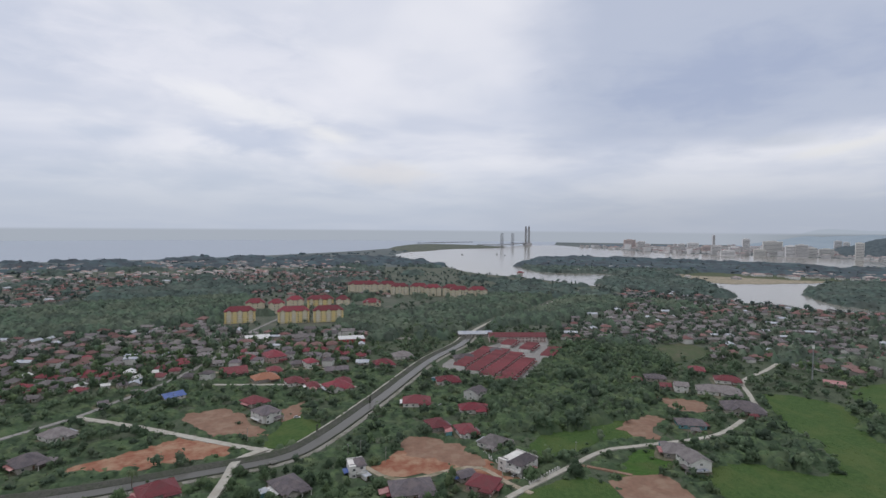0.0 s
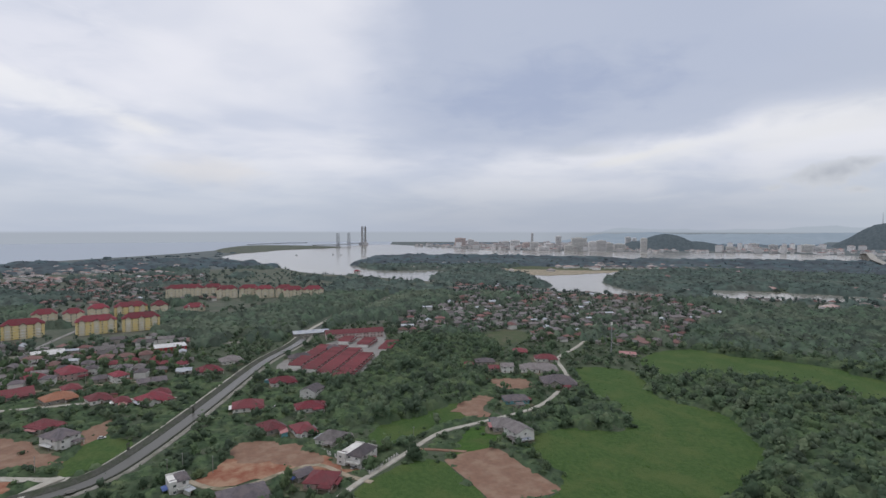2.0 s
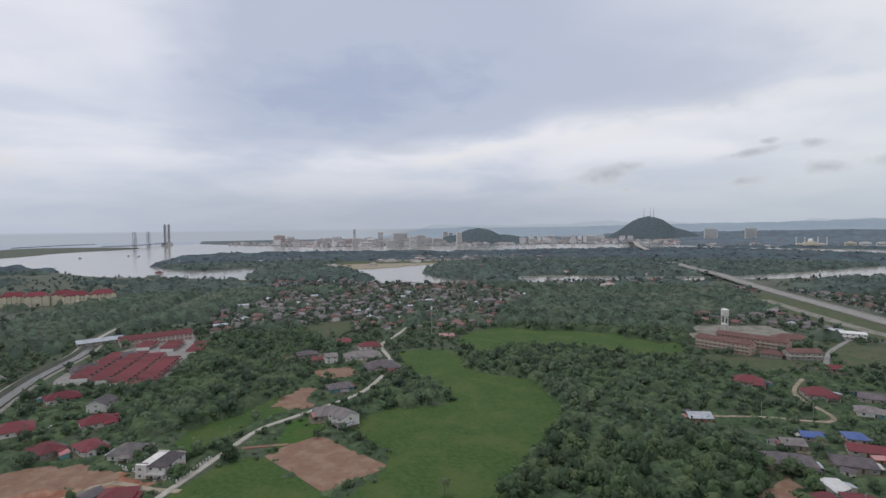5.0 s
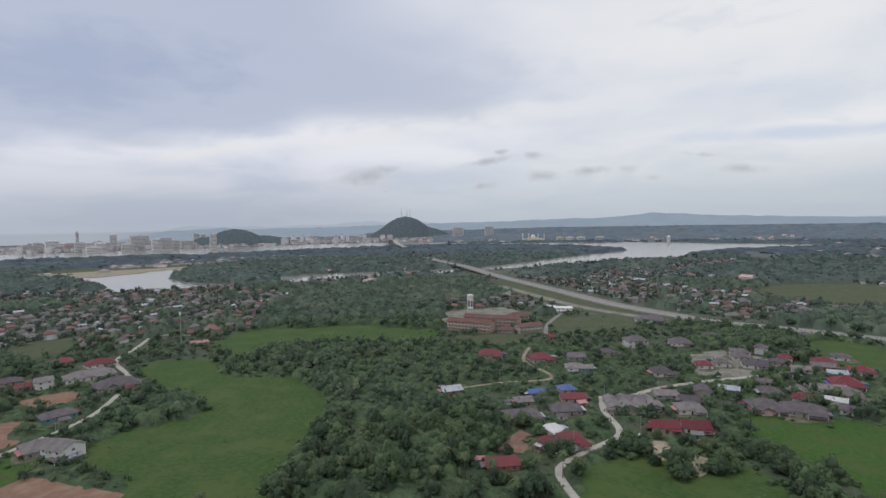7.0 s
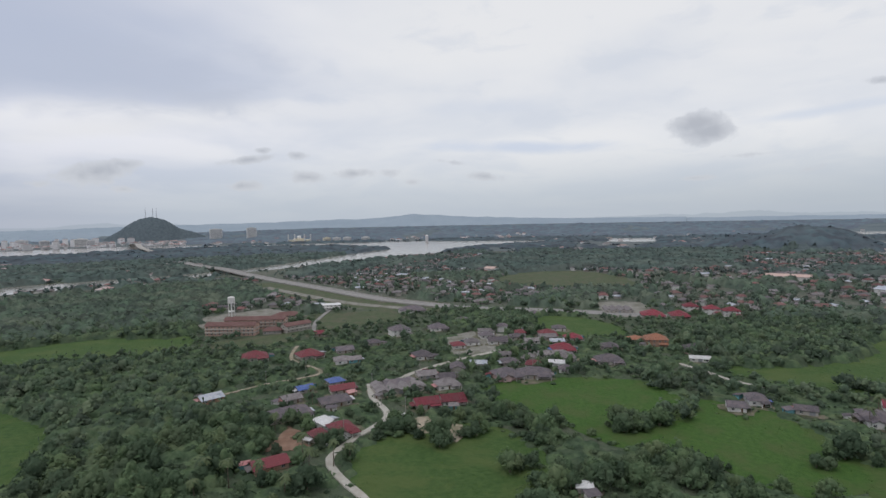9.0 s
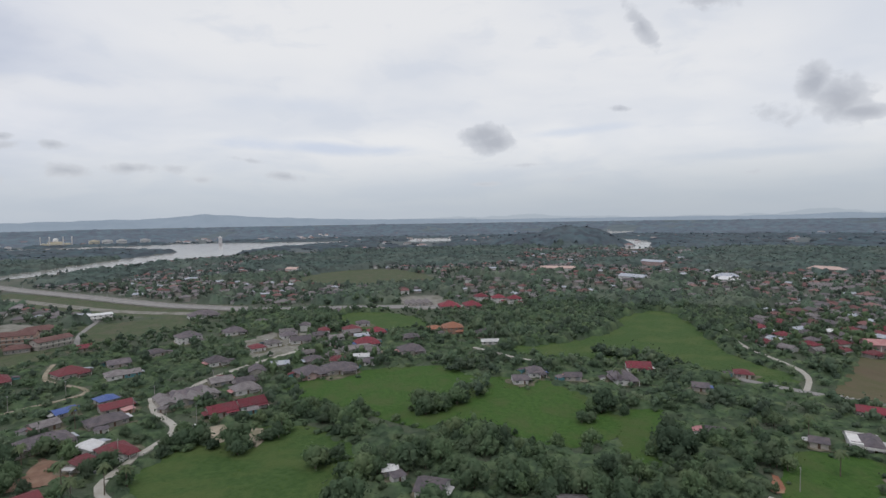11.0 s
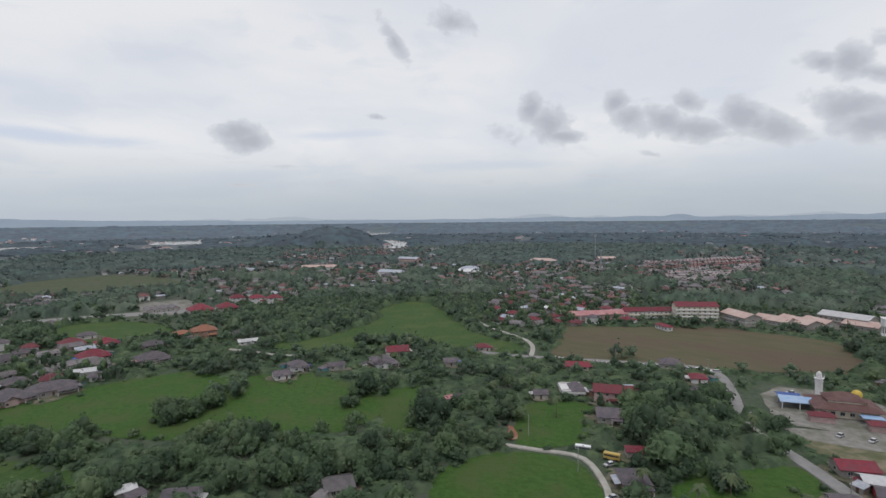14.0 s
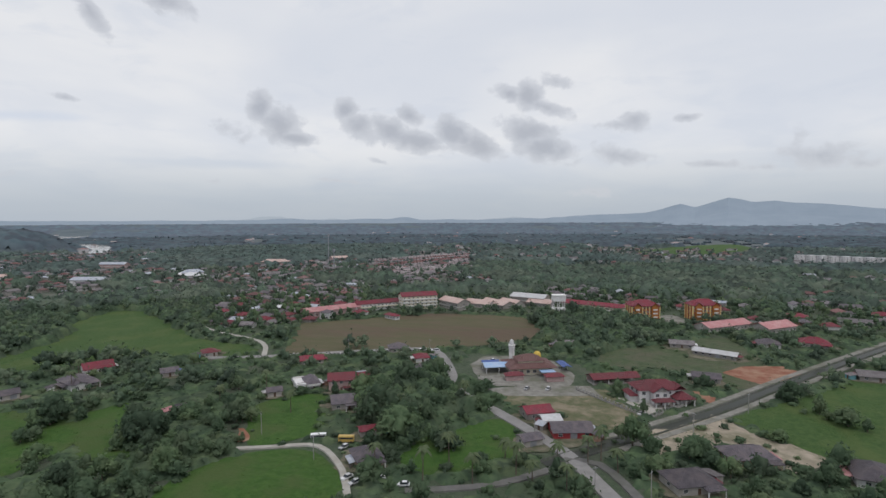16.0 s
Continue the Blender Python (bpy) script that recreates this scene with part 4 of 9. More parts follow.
patch("bare_plot", [(-19, 322), (9, 311), (18, 301), (23, 282), (11, 278), (-4, 290), (-21, 293)], "earth", "worn brown earth behind the cleared plot", "plot", 0.075, 2.4)
patch("bare_plot", [(122, 350), (141, 356), (134, 331), (138, 322), (121, 320), (117, 336)], "earth", "bare tan earth where the lane meets a yard", "plot", 0.078, 1.6)
patch("verge", [(-99, 300), (-75, 330), (-93, 354), (-105, 333)], "meadow", "green scrub verge by the canal", "verge", 0.05)

# woodland, where the trees stand closest
for pts in ([(44, 432), (99, 525), (200, 598), (220, 516), (170, 446), (150, 382), (106, 345), (52, 327), (34, 346)],
            [(171, 304), (190, 276), (212, 304), (188, 324)],
            [(273, 346), (360, 346), (382, 236), (339, 168), (292, 174), (272, 134), (231, 104), (192, 120), (158, 150), (186, 180), (237, 206), (267, 236), (282, 296)],
            [(417, 454), (624, 598), (760, 447), (492, 284), (465, 354)], [(-462, 849), (-554, 1080), (-486, 1197), (-327, 924), (-352, 825)],
            [(-112, 690), (-10, 855), (208, 1278), (321, 964), (168, 730), (12, 680)]):
    patch("", pts, None, "", "", 0.0, 3, 2)
for pts in ([(476, -202), (561, -396), (501, -438), (456, -321), (388, -243), (382, -153)],
            [(138, -234), (108, -272), (74, -234), (87, -195), (86, -176), (99, -183)],
            [(76, -393), (69, -468), (24, -484), (-10, -434), (27, -372), (60, -351)]):
    patch("", pts, None, "", "", 0.0, 3, 2)

def belt_of_trees(pts):
    """Marks woodland wherever the ground is not kept clear."""
    line = smooth_line(pts, True, 8)
    for i, (x, y) in enumerate(line):
        line[i] += np.array(noise.noise_vector((x / 30, y / 30, 5)))[:2] * 9
    kept = cover == 1
    mark(line, 2)
    cover[kept] = 1


for pts in ([(-609, 733), (-564, 814), (-609, 985), (-498, 1037), (-348, 856), (-320, 748), (-340, 662), (-387, 624), (-490, 588)],
            [(-171, 850), (-67, 775), (69, 849), (128, 1035), (379, 1206), (271, 860), (145, 771), (67, 660), (-53, 640), (-113, 670)],
            [(373, 407), (452, 472), (544, 470), (692, 474), (635, 373), (523, 295), (465, 284), (409, 354)],
            [(715, 449), (896, 471), (847, 373), (708, 300), (645, 363)], [(594, 38), (640, -16), (748, -140), (575, -112), (536, -52), (483, 27)]):
    belt_of_trees(pts)
for pts in ([(1242, 89), (1640, -229), (1640, -717), (1099, -452), (1079, -230), (1060, -27)],
            [(530, -250), (574, -348), (502, -380), (474, -429), (321, -293), (423, -305), (398, -240), (394, -199), (387, -170)],
            [(505, -189), (490, -297), (473, -314), (375, -215), (365, -172), (409, -152)], [(405, -333), (476, -429), (473, -505), (316, -307), (313, -279)],
            [(1198, -1117), (1200, -1640), (800, -1640), (569, -1172), (662, -925), (748, -694)], [(88, -462), (30, -513), (19, -358), (60, -343)]):
    belt_of_trees(pts)
for pts in ([(44, -1024), (-131, -968), (-194, -898), (-116, -560), (-55, -617), (17, -637)], [(297, -942), (126, -883), (33, -747), (35, -631), (96, -663), (161, -641)],
            [(640, 560), (720, 470), (900, 480), (1010, 520), (900, 610), (760, 720), (650, 780)], [(980, 330), (1160, 440), (1300, 350), (1480, 240), (1400, 130), (1150, 250)]):
    belt_of_trees(pts)


def wild(x, y):
    """Whether unkept land at a place is grown over with trees, rather than lived on."""
    a = math.degrees(math.atan2(x, y))
    limit = np.interp(a + 360 if a < -100 else a, (-50, 0, 10, 20, 55, 66, 126, 150, 210), (0.42, 0.42, 0.15, 0.38, 0.38, 0.24, 0.22, 0.18, 0.12))
    return noise.noise((x / 150, y / 110, 21)) + 0.5 * noise.noise((x / 55, y / 45, 22)) + 0.34 * noise.noise((x / 17, y / 17, 23)) > limit


# canal with its banks and service roads
CANAL = smooth_line([(-240, 225), (-178, 244), (-120, 272), (-87, 290), (-70, 320), (-46, 393), (-12, 507), (20, 579), (36, 638)])
mark_line(CANAL, 12)
sweep("canal", CANAL, [(-3.6, 0.16), (3.6, 0.16)], "canal", "still grey canal between stone banks", "water")
sweep("canal_bank", CANAL, [(3.3, 0.0), (3.9, 0.5), (6.8, 1.8), (7.6, 1.8), (7.6, 0.0)], "revetment", "dark sloping stone bank of the canal", "embankment")
sweep("canal_bank", CANAL, [(-5.6, 0.0), (-5.1, 0.8), (-4.5, 0.7), (-3.3, 0.0)], "revetment", "low dark stone bank of the canal", "embankment")
sweep("canal_road", CANAL[16:], [(11.0, 0.0), (10.8, 0.35), (7.8, 0.35), (7.7, 0.0)], "track", "pale concrete service lane along the canal", "road")
sweep("canal_road", CANAL[12:], [(-5.7, 0.0), (-5.8, 0.25), (-8.8, 0.25), (-9.0, 0.0)], "gravel", "pale dusty track along the canal", "road")
road("canal_road", [(36, 638), (44, 672), (82, 752), (135, 822), (210, 960), (282, 1095)], 4.5, "track", "pale straight lane through plantations", keep=13)
sweep("canal", smooth_line([(45, 648), (52, 675), (92, 750), (144, 822), (219, 960), (291, 1092)]), [(-2.2, 0.14), (2.2, 0.14)], "ditch", "narrow dark drain beside a straight lane", "water")

# roads and lanes
road("road", [(-242, 348), (-196, 334), (-154, 318), (-114, 303), (-96, 298)], 4.5, "track", "pale concrete road leading to the canal bridge")
road("canal_crossing", [(-99, 300), (-110, 285), (-108, 264), (-106, 240)], 4.5, "track", "pale concrete lane crossing the canal", z=1.0)
road("road", [(-262, 308), (-242, 346), (-234, 376), (-222, 432), (-219, 518), (-231, 570), (-228, 687), (-212, 896)], 4, "asphalt", "grey lane through the western village")
road("road", [(-375, 562), (-249, 596), (-207, 585), (-117, 603), (-27, 608)], 9, "gravel", "broad pale road before the apartment blocks")
road("lane", [(-219, 450), (-195, 459), (-152, 470), (-90, 474)], 4, "sand", "pale unpaved lane between red-roofed houses")
road("lane", [(-195, 423), (-150, 424), (-93, 426), (-68, 420)], 3.5, "track", "pale concrete lane between houses")
road("lane", [(15, 225), (32, 248), (63, 276), (93, 302), (118, 310), (168, 326), (202, 354)], 3.2, "track", "pale narrow concrete lane curving through meadows")
road("lane", [(99, 272), (78, 282), (69, 282)], 2.2, "earth", "worn earth footpath across grass")
road("lane", [(225, 375), (238, 410), (254, 447), (297, 484), (344, 531)], 3.5, "track", "pale village lane winding between houses")
road("lane", [(180, 38), (196, 48), (210, 60), (228, 70), (250, 64), (279, 54), (308, 68), (333, 75)], 3.4, "track", "pale concrete lane winding past houses")
road("lane", [(308, 162), (333, 140), (358, 114), (393, 147), (435, 158)], 2.6, "sand", "pale dirt path along a paddock")
road("lane", [(308, 68), (352, 54), (388, 26), (422, -12)], 4, "track", "pale lane into the village")
road("lane", [(382, -132), (362, -142), (342, -150), (324, -168)], 3, "track", "pale lane along the pasture")
road("lane", [(146, -154), (134, -160), (123, -166), (114, -164), (100, -152), (90, -138)], 2.2, "track", "pale narrow footpath across lawns")
road("road", [(255, -252), (225, -266), (176, -298), (140, -318), (126, -310), (108, -280), (90, -244), (60, -218), (33, -192), (21, -174), (6, -150)], 5.5, "asphalt", "grey asphalt road past the mosque")
road("road", [(32, -186), (20, -186), (8, -168), (0, -150)], 3.2, "dark_asphalt", "grey asphalt fork of the road")
road("road", [(75, -147), (52, -159), (39, -172), (30, -183)], 3.2, "dark_asphalt", "dark asphalt side road")
road("lane", [(474, 156), (542, 176), (634, 184)], 4, "asphalt", "grey lane beside the sports ground")
road("lane", [(225, -267), (255, -300), (322, -322), (390, -368)], 3, "track", "pale lane along the pasture's edge")

road("lane", [(-40, 279), (-30, 269), (-19, 265), (-9, 268), (7, 277), (21, 279), (34, 262), (44, 252)], 3.0, "sand", "pale sandy track round the cleared red plot")

# the straight drain with its paths
DRAIN = smooth_line([(-188, -483), (-140, -420), (-64, -315), (-20, -252), (21, -201), (38, -180)])
mark_line(DRAIN, 9)
sweep("drain", DRAIN, [(-1.7, 0.14), (1.7, 0.14)], "ditch", "dark water in a straight drain", "water")
sweep("drain_bank", DRAIN, [(-3.4, 0.0), (-3.0, 0.5), (-2.4, 0.5), (-1.6, 0.0)], "revetment", "low dark edge of the drain", "embankment")
sweep("drain_bank", DRAIN, [(1.6, 0.0), (2.4, 0.5), (3.0, 0.5), (3.4, 0.0)], "revetment", "low dark edge of the drain", "embankment")
sweep("drain_road", DRAIN[:-5], [(-7.0, 0.0), (-6.8, 0.3), (-3.9, 0.3), (-3.7, 0.0)], "gravel", "pale service lane beside the drain", "road")
sweep("drain_road", DRAIN[14:-5], [(3.7, 0.0), (3.9, 0.3), (6.8, 0.3), (7.0, 0.0)], "gravel", "pale service lane beside the drain", "road")

# hills
HILLS = [(4050, 57.1, 190, 160), (4050, 55.4, 130, 84), (4050, 59.4, 150, 76), (3450, 39.9, 160, 92), (3450, 37.8, 140, 52), (3500, 42.6, 150, 50), (1890, 119.8, 140, 58), (1905, 121.6, 95, 40),
         (1920, 116.5, 150, 34), (4400, 46.5, 260, 66), (4400, 50.0, 260, 72)]


def hill_height(x, y, which=slice(None)):
    z = np.zeros(np.shape(x))
    for d, a, r, h in HILLS[which]:
        q = np.hypot(x - d * math.sin(radians(a)), y - d * math.cos(radians(a))) / r
        z = np.maximum(z, h * np.clip(1 - q * q / 1.9, 0, None) ** 1.25)
    return z


def hill(d, a, r, which, label, mat="near_hill"):
    sh, n = Shape(), 64
    cx, cy = d * math.sin(radians(a)), d * math.cos(radians(a))
    span = r * 1.9
    for i in range(n):
        for j in range(n):
            x, y = cx + span * (2 * i / (n - 1) - 1), cy + span * (2 * j / (n - 1) - 1)
            z = float(hill_height(np.array(x), np.array(y), which))
            sh.v.append((x, y, z + (5 * noise.noise((x / 22, y / 22, 0)) + 4 * noise.noise((x / 9, y / 9, 3)) if z > 2 else -3.0)))
    for i in range(n - 1):
        for j in range(n - 1):
            sh.f.append((i * n + j, (i + 1) * n + j, (i + 1) * n + j + 1, i * n + j + 1))
            sh.s.append(0)
    return thing("hill", sh.mesh("hill", mat), label, "hill", kind="structure")


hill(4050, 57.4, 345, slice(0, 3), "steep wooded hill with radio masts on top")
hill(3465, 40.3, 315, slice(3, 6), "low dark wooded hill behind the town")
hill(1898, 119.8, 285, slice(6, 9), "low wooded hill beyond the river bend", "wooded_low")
hill(4400, 48.2, 440, slice(9, 11), "long hill behind the town in the blue-grey of haze", "far_hill")


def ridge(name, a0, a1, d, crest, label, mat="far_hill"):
    """A far range of hills: foot, uneven crest and back slope along an arc."""
    sh, n = Shape(), 160
    for i in range(n):
        a = a0 + (a1 - a0) * i / (n - 1)
        z = crest(a)
        for dd, zz in ((-750, 0), (-220, z * 0.55), (0, z), (120, z * 0.6)):
            r = d + dd
            sh.v.append((r * math.sin(radians(a)), r * math.cos(radians(a)), zz))
    for i in range(n - 1):
        for j in range(3):
            sh.f.append((i * 4 + j, i * 4 + j + 1, (i + 1) * 4 + j + 1, (i + 1) * 4 + j))
            sh.s.append(0)
    return thing(name, sh.mesh(name, mat), label, "hills", kind="structure")


def bumps(a, seed):
    return noise.noise((a / 3.1, seed, 0)) + 0.5 * noise.noise((a / 1.1, seed, 5)) + 0.2 * noise.noise((a / 0.4, seed, 9))


def bell(a, m, s):
    return math.exp(-((a - m) / s) ** 2)


CREST = ((29, 4), (34, 84), (36.5, 88), (38.7, 98), (41, 82), (44, 84), (50, 90), (54, 97), (62, 108), (68, 113), (74, 126), (78, 130), (80.5, 146), (82.6, 166), (84.5, 154), (86.5, 141), (90, 126), (98, 102), (110, 94))
ridge("far_ridge", 28, 110, 4780, lambda a: float(np.interp(a, *zip(*CREST))) + 6 * bumps(a * 1.8, 2), "long range of far hills in the blue-grey of haze")
ridge("far_ridge", 104, 176, 4820, lambda a: 86 + 7 * bumps(a, 4) + 14 * bell(a, 143, 2.5) + 12 * bell(a, 152, 3) + 24 * bell(a, 155.5, 1.2) + 14 * bell(a, 168, 3), "low far hills in the blue-grey of haze")
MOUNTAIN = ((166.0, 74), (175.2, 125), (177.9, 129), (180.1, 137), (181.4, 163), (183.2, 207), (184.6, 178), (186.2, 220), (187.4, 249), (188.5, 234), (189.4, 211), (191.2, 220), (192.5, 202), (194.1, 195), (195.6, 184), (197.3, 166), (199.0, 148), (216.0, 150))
ridge("far_ridge", 166, 216, 4700, lambda a: float(np.interp(a, *zip(*MOUNTAIN))) + 3 * bumps(a * 3, 6), "high mountain ridge in the blue-grey of haze")
# raised belt added in place of the flat plain beyond, haze-coloured
ridge("far_rise", 34, 214, 4360, lambda a: min(60, 18 + 42 * max(0, a - 36) / 36) + 3 * bumps(a, 8), "far wooded plain raised into a low rise, tinted with haze", "far_rise")


# ---------------------------------------------------------------- houses
WALLS = {"W": "white", "C": "cream", "P": "pink_wall", "K": "brick", "T": "teal_wall", "R": "red_wall", "U": "teal_wall", "M": "red_wall"}
ROOF_WORDS = {"R": "bright red tiled roof", "M": "maroon tiled roof", "G": "grey fibre-cement roof", "D": "dark grey tiled roof", "B": "blue metal roof", "O": "terracotta tiled roof",
              "W": "white metal roof", "P": "faded pink roof", "U": "patched blue-grey roof", "S": "pale salmon roof"}
WALL_WORDS = {"W": "white", "C": "dull cream", "P": "faded pink", "K": "brick", "T": "teal", "R": "red", "U": "blue-grey", "M": "dark red"}

window_frame_mesh = Shape().box(-0.75, 0.75, -0.06, 0.0, -0.65, -0.55).box(-0.75, 0.75, -0.06, 0, 0.55, 0.65).box(-0.75, -0.65, -0.06, 0, -0.55, 0.55).box(0.65, 0.75, -0.06, 0, -0.55, 0.55) \
    .box(-0.04, 0.04, -0.06, 0, -0.55, 0.55).mesh("window_frame", "frame")
pane_mesh = Shape().box(-0.65, 0.65, -0.03, 0.02, -0.55, 0.55).mesh("pane", "glass")
door_mesh = Shape().box(-0.5, 0.5, -0.05, 0.02, 0, 2.05).box(-0.42, -0.06, -0.08, -0.05, 0.2, 1.9).box(0.06, 0.42, -0.08, -0.05, 0.2, 1.9).mesh("door", "door")
shutter_mesh = Shape().box(-1.3, 1.3, -0.05, 0.02, 0, 2.2).mesh("shutter", "steel")
post_mesh = Shape().box(-0.14, 0.14, -0.14, 0.14, 0, 2.6).box(-0.2, 0.2, -0.2, 0.2, 0, 0.25).box(-0.2, 0.2, -0.2, 0.2, 2.5, 2.6).mesh("post", "white")
HOUSES = []


block_window = Shape().box(-0.75, 0.75, -0.04, 0.0, -0.65, 0.65, 0).box(-0.65, -0.05, -0.07, -0.04, -0.55, 0.55, 1).box(0.05, 0.65, -0.07, -0.04, -0.55, 0.55, 1).mesh("window", "frame", "glass")


def add_window(parent, x, y, z, turn, size=1.0, panes=True):
    at = pose(x, y, z, 0, 0, turn) @ Matrix.Diagonal((size, 1, size, 1))
    if not panes:
        return part("window", block_window, parent, "", at)
    w = part("window", window_frame_mesh, parent, "", at)
    part("pane", pane_mesh, w)
    return w


def house(kind, x, y, rot, w, d, storeys, roof, wall, form, plain=False):
    """A house whose front looks along its own -y, with eaves, porch, windows and door."""
    H = 2.9 * storeys + (0.3 if kind == "bungalow" else 0)
    wall_mat, e = WALLS[wall], 0.7
    size = {1: "single-storey", 2: "two-storey"}[storeys]
    noun = {"villa": "house", "bungalow": "bungalow", "cottage": "cottage", "workshop": "shed", "shed": "hut", "shop": "shophouse"}[kind]
    label = "%s %s %s with a %s" % (size, WALL_WORDS[wall], noun, ROOF_WORDS[roof])
    ob = base({"villa": "house", "bungalow": "bungalow", "cottage": "cottage", "workshop": "workshop", "shed": "hut", "shop": "shophouse"}[kind], pose(x, y, 0, 0, 0, rot), label, noun)
    X, Y = w / 2, d / 2
    body, top = Shape(), Shape()
    body.box(-X - 0.15, X + 0.15, -Y - 0.15, Y + 0.15, 0, 0.25)
    body.box(-X, X, -Y, Y, 0.25, H)
    pitch = 0.42 if kind in ("villa", "bungalow") else 0.34
    if form == "hip":
        top.hip(-X - e, X + e, -Y - e, Y + e, H, (min(w, d) / 2 + e) * pitch * 1.15)
        top.box(-max(X - Y, 0.2), max(X - Y, 0.2), -0.14, 0.14, H + (min(w, d) / 2 + e) * pitch * 1.15 - 0.08, H + (min(w, d) / 2 + e) * pitch * 1.15 + 0.1) if w > d else None
    elif form in ("gable", "long"):
        if form == "long":
            n = max(2, round(w / 8))
            for i in range(n):
                a, b = -X + w * i / n, -X + w * (i + 1) / n
                top.gable(a - 0.15, b + 0.15, -Y - e, Y + e, H + 0.1 * (i % 2), (w / n / 2) * 0.45, along="y")
                body.gable_ends(a, b, -Y + 0.02, Y - 0.02, H, (w / n / 2) * 0.42, along="y")
        else:
            hh = (d / 2 + e) * pitch
            top.gable(-X - e, X + e, -Y - e, Y + e, H - 0.1, hh)
            body.gable_ends(-X, X, -Y, Y, H, hh * d / (d + 2 * e) - 0.1)
    elif form == "cross":
        hh = (min(w, d) / 2 + e) * pitch * 1.1
        top.hip(-X - e, X + e, -Y - e, Y + e, H, hh)
        body.box(-X * 0.75, -X * 0.05, -Y - 2.2, -Y + 0.5, 0.25, H - 0.05)
        top.gable(-X * 0.75 - 0.5, -X * 0.05 + 0.5, -Y - 2.8, Y * 0.2, H - 0.05, (X * 0.35 + 0.5) * 0.62, along="y")
        body.gable_ends(-X * 0.75, -X * 0.05, -Y - 2.2, -Y - 2.2, H - 0.05, X * 0.35 * 0.62, along="y")
        top.hip(X * 0.15, X + e, -Y - 3.2, -Y - 0.2, 2.75, 0.9)
    elif form == "modern":
        body.box(-X, -X * 0.25, -Y - 1.2, -Y + 0.2, 0.25, H + 0.9)
        body.box(-X * 0.2, X, -Y - 2.6, -Y, 2.7, 2.95)
        body.box(-X * 0.2, X, -Y - 2.6, -Y - 2.45, 2.95, 3.7)
        body.box(-X - 0.1, X + 0.1, Y - 0.25, Y + 0.05, H, H + 0.7)
        top.hip(-X * 0.25, X + e, -Y - 0.6, Y - 0.3, H + 0.05, d * 0.2)
        top.box(-X + 0.2, -X * 0.3, -Y - 1.0, -Y + 1.6, H + 0.6, H + 0.75)
    else:
        top.box(-X - 0.3, X + 0.3, -Y - 0.3, Y + 0.3, H, H + 0.25)
        body.box(-X - 0.3, X + 0.3, -Y - 1.8, -Y, 2.7, 2.9)
    part("wall", body.mesh("wall", wall_mat), ob)
    part("roof", top.mesh("roof", roof), ob, ROOF_WORDS[roof])
    # openings on each storey, round the house
    fine = kind == "villa" and math.hypot(x, y) < 420
    for s in range(storeys):
        z = 1.75 + 2.9 * s
        n = max(1, int(w / 4.0))
        for i in range(n):
            px = -X + w * (i + 0.5) / n
            if s == 0 and i == n // 2 and kind in ("workshop", "shop", "shed"):
                part("shutter", shutter_mesh, ob, "", pose(px, -Y, 0.25))
            elif s == 0 and i == n // 2:
                part("door", door_mesh, ob, "", pose(px, -Y, 0.25))
            elif form in ("cross", "modern") and px < -X * 0.05:
                add_window(ob, px, -Y - (2.2 if form == "cross" else 1.2), z, 0, 1.0, fine)
            else:
                add_window(ob, px, -Y, z, 0, 1.0, fine)
        m = max(1, int(d / 6.5)) if not plain else 1
        for i in range(m):
            py = -Y + d * (i + 0.5) / m
            add_window(ob, X, py, z, 90, 1.0, fine)
            add_window(ob, -X, py, z, -90, 1.0, fine)
    # porch
    if kind in ("bungalow", "villa") and form in ("hip", "gable") and w > 7:
        pw = w * 0.42
        pr = Shape()
        if form == "hip":
            pr.hip(X - pw - 0.3, X + 0.4, -Y - 3.2, -Y + 0.4, 2.75, 1.0)
        else:
            pr.box(X - pw - 0.3, X + 0.4, -Y - 3.0, -Y, 2.65, 2.8)
        part("porch_roof", pr.mesh("porch_roof", roof), ob)
        for px in (X - pw, X):
            part("post", post_mesh, ob, "", pose(px, -Y - 2.8, 0))
    if math.hypot(x, y) < 430 and kind != "shed":  # a sheet awning on thin posts along one side
        side, tint = (1 if int(x) % 2 else -1), ("M", "B", "W", "G", "P", "D", "U")[int(abs(x * 3 + y * 7)) % 7]
        x0, x1 = (X + 0.15, X + 2.6) if side > 0 else (-X - 2.6, -X - 0.15)
        hi, lo = (2.6, 2.25) if side > 0 else (2.25, 2.6)
        aw = Shape().add([(x0, -Y * 0.7, hi), (x1, -Y * 0.7, lo), (x1, Y * 0.5, lo), (x0, Y * 0.5, hi), (x0, -Y * 0.7, hi + 0.08), (x1, -Y * 0.7, lo + 0.08), (x1, Y * 0.5, lo + 0.08), (x0, Y * 0.5, hi + 0.08)],
                         [(3, 2, 1, 0), (4, 5, 6, 7), (0, 1, 5, 4), (1, 2, 6, 5), (2, 3, 7, 6), (3, 0, 4, 7)])
        for py in (-Y * 0.65, Y * 0.42):
            px = x1 - 0.2 if side > 0 else x0 + 0.2
            aw.box(px - 0.06, px + 0.06, py - 0.06, py + 0.06, 0, 2.24, 1)
        part("awning", aw.mesh("awning", tint, "steel"), ob)
    if form == "cross":
        for px in (X * 0.3, X):
            part("post", post_mesh, ob, "", pose(px, -Y - 2.9, 0))
    c, s = math.cos(radians(rot)), math.sin(radians(rot))
    foot = [(-X - 2, -Y - 4), (X + 2, -Y - 4), (X + 2, Y + 2), (-X - 2, Y + 2)]
    mark(np.array([(x + px * c - py * s, y + px * s + py * c) for px, py in foot]), 1)
    HOUSES.append((x, y, max(X, Y) + 2))
    return ob


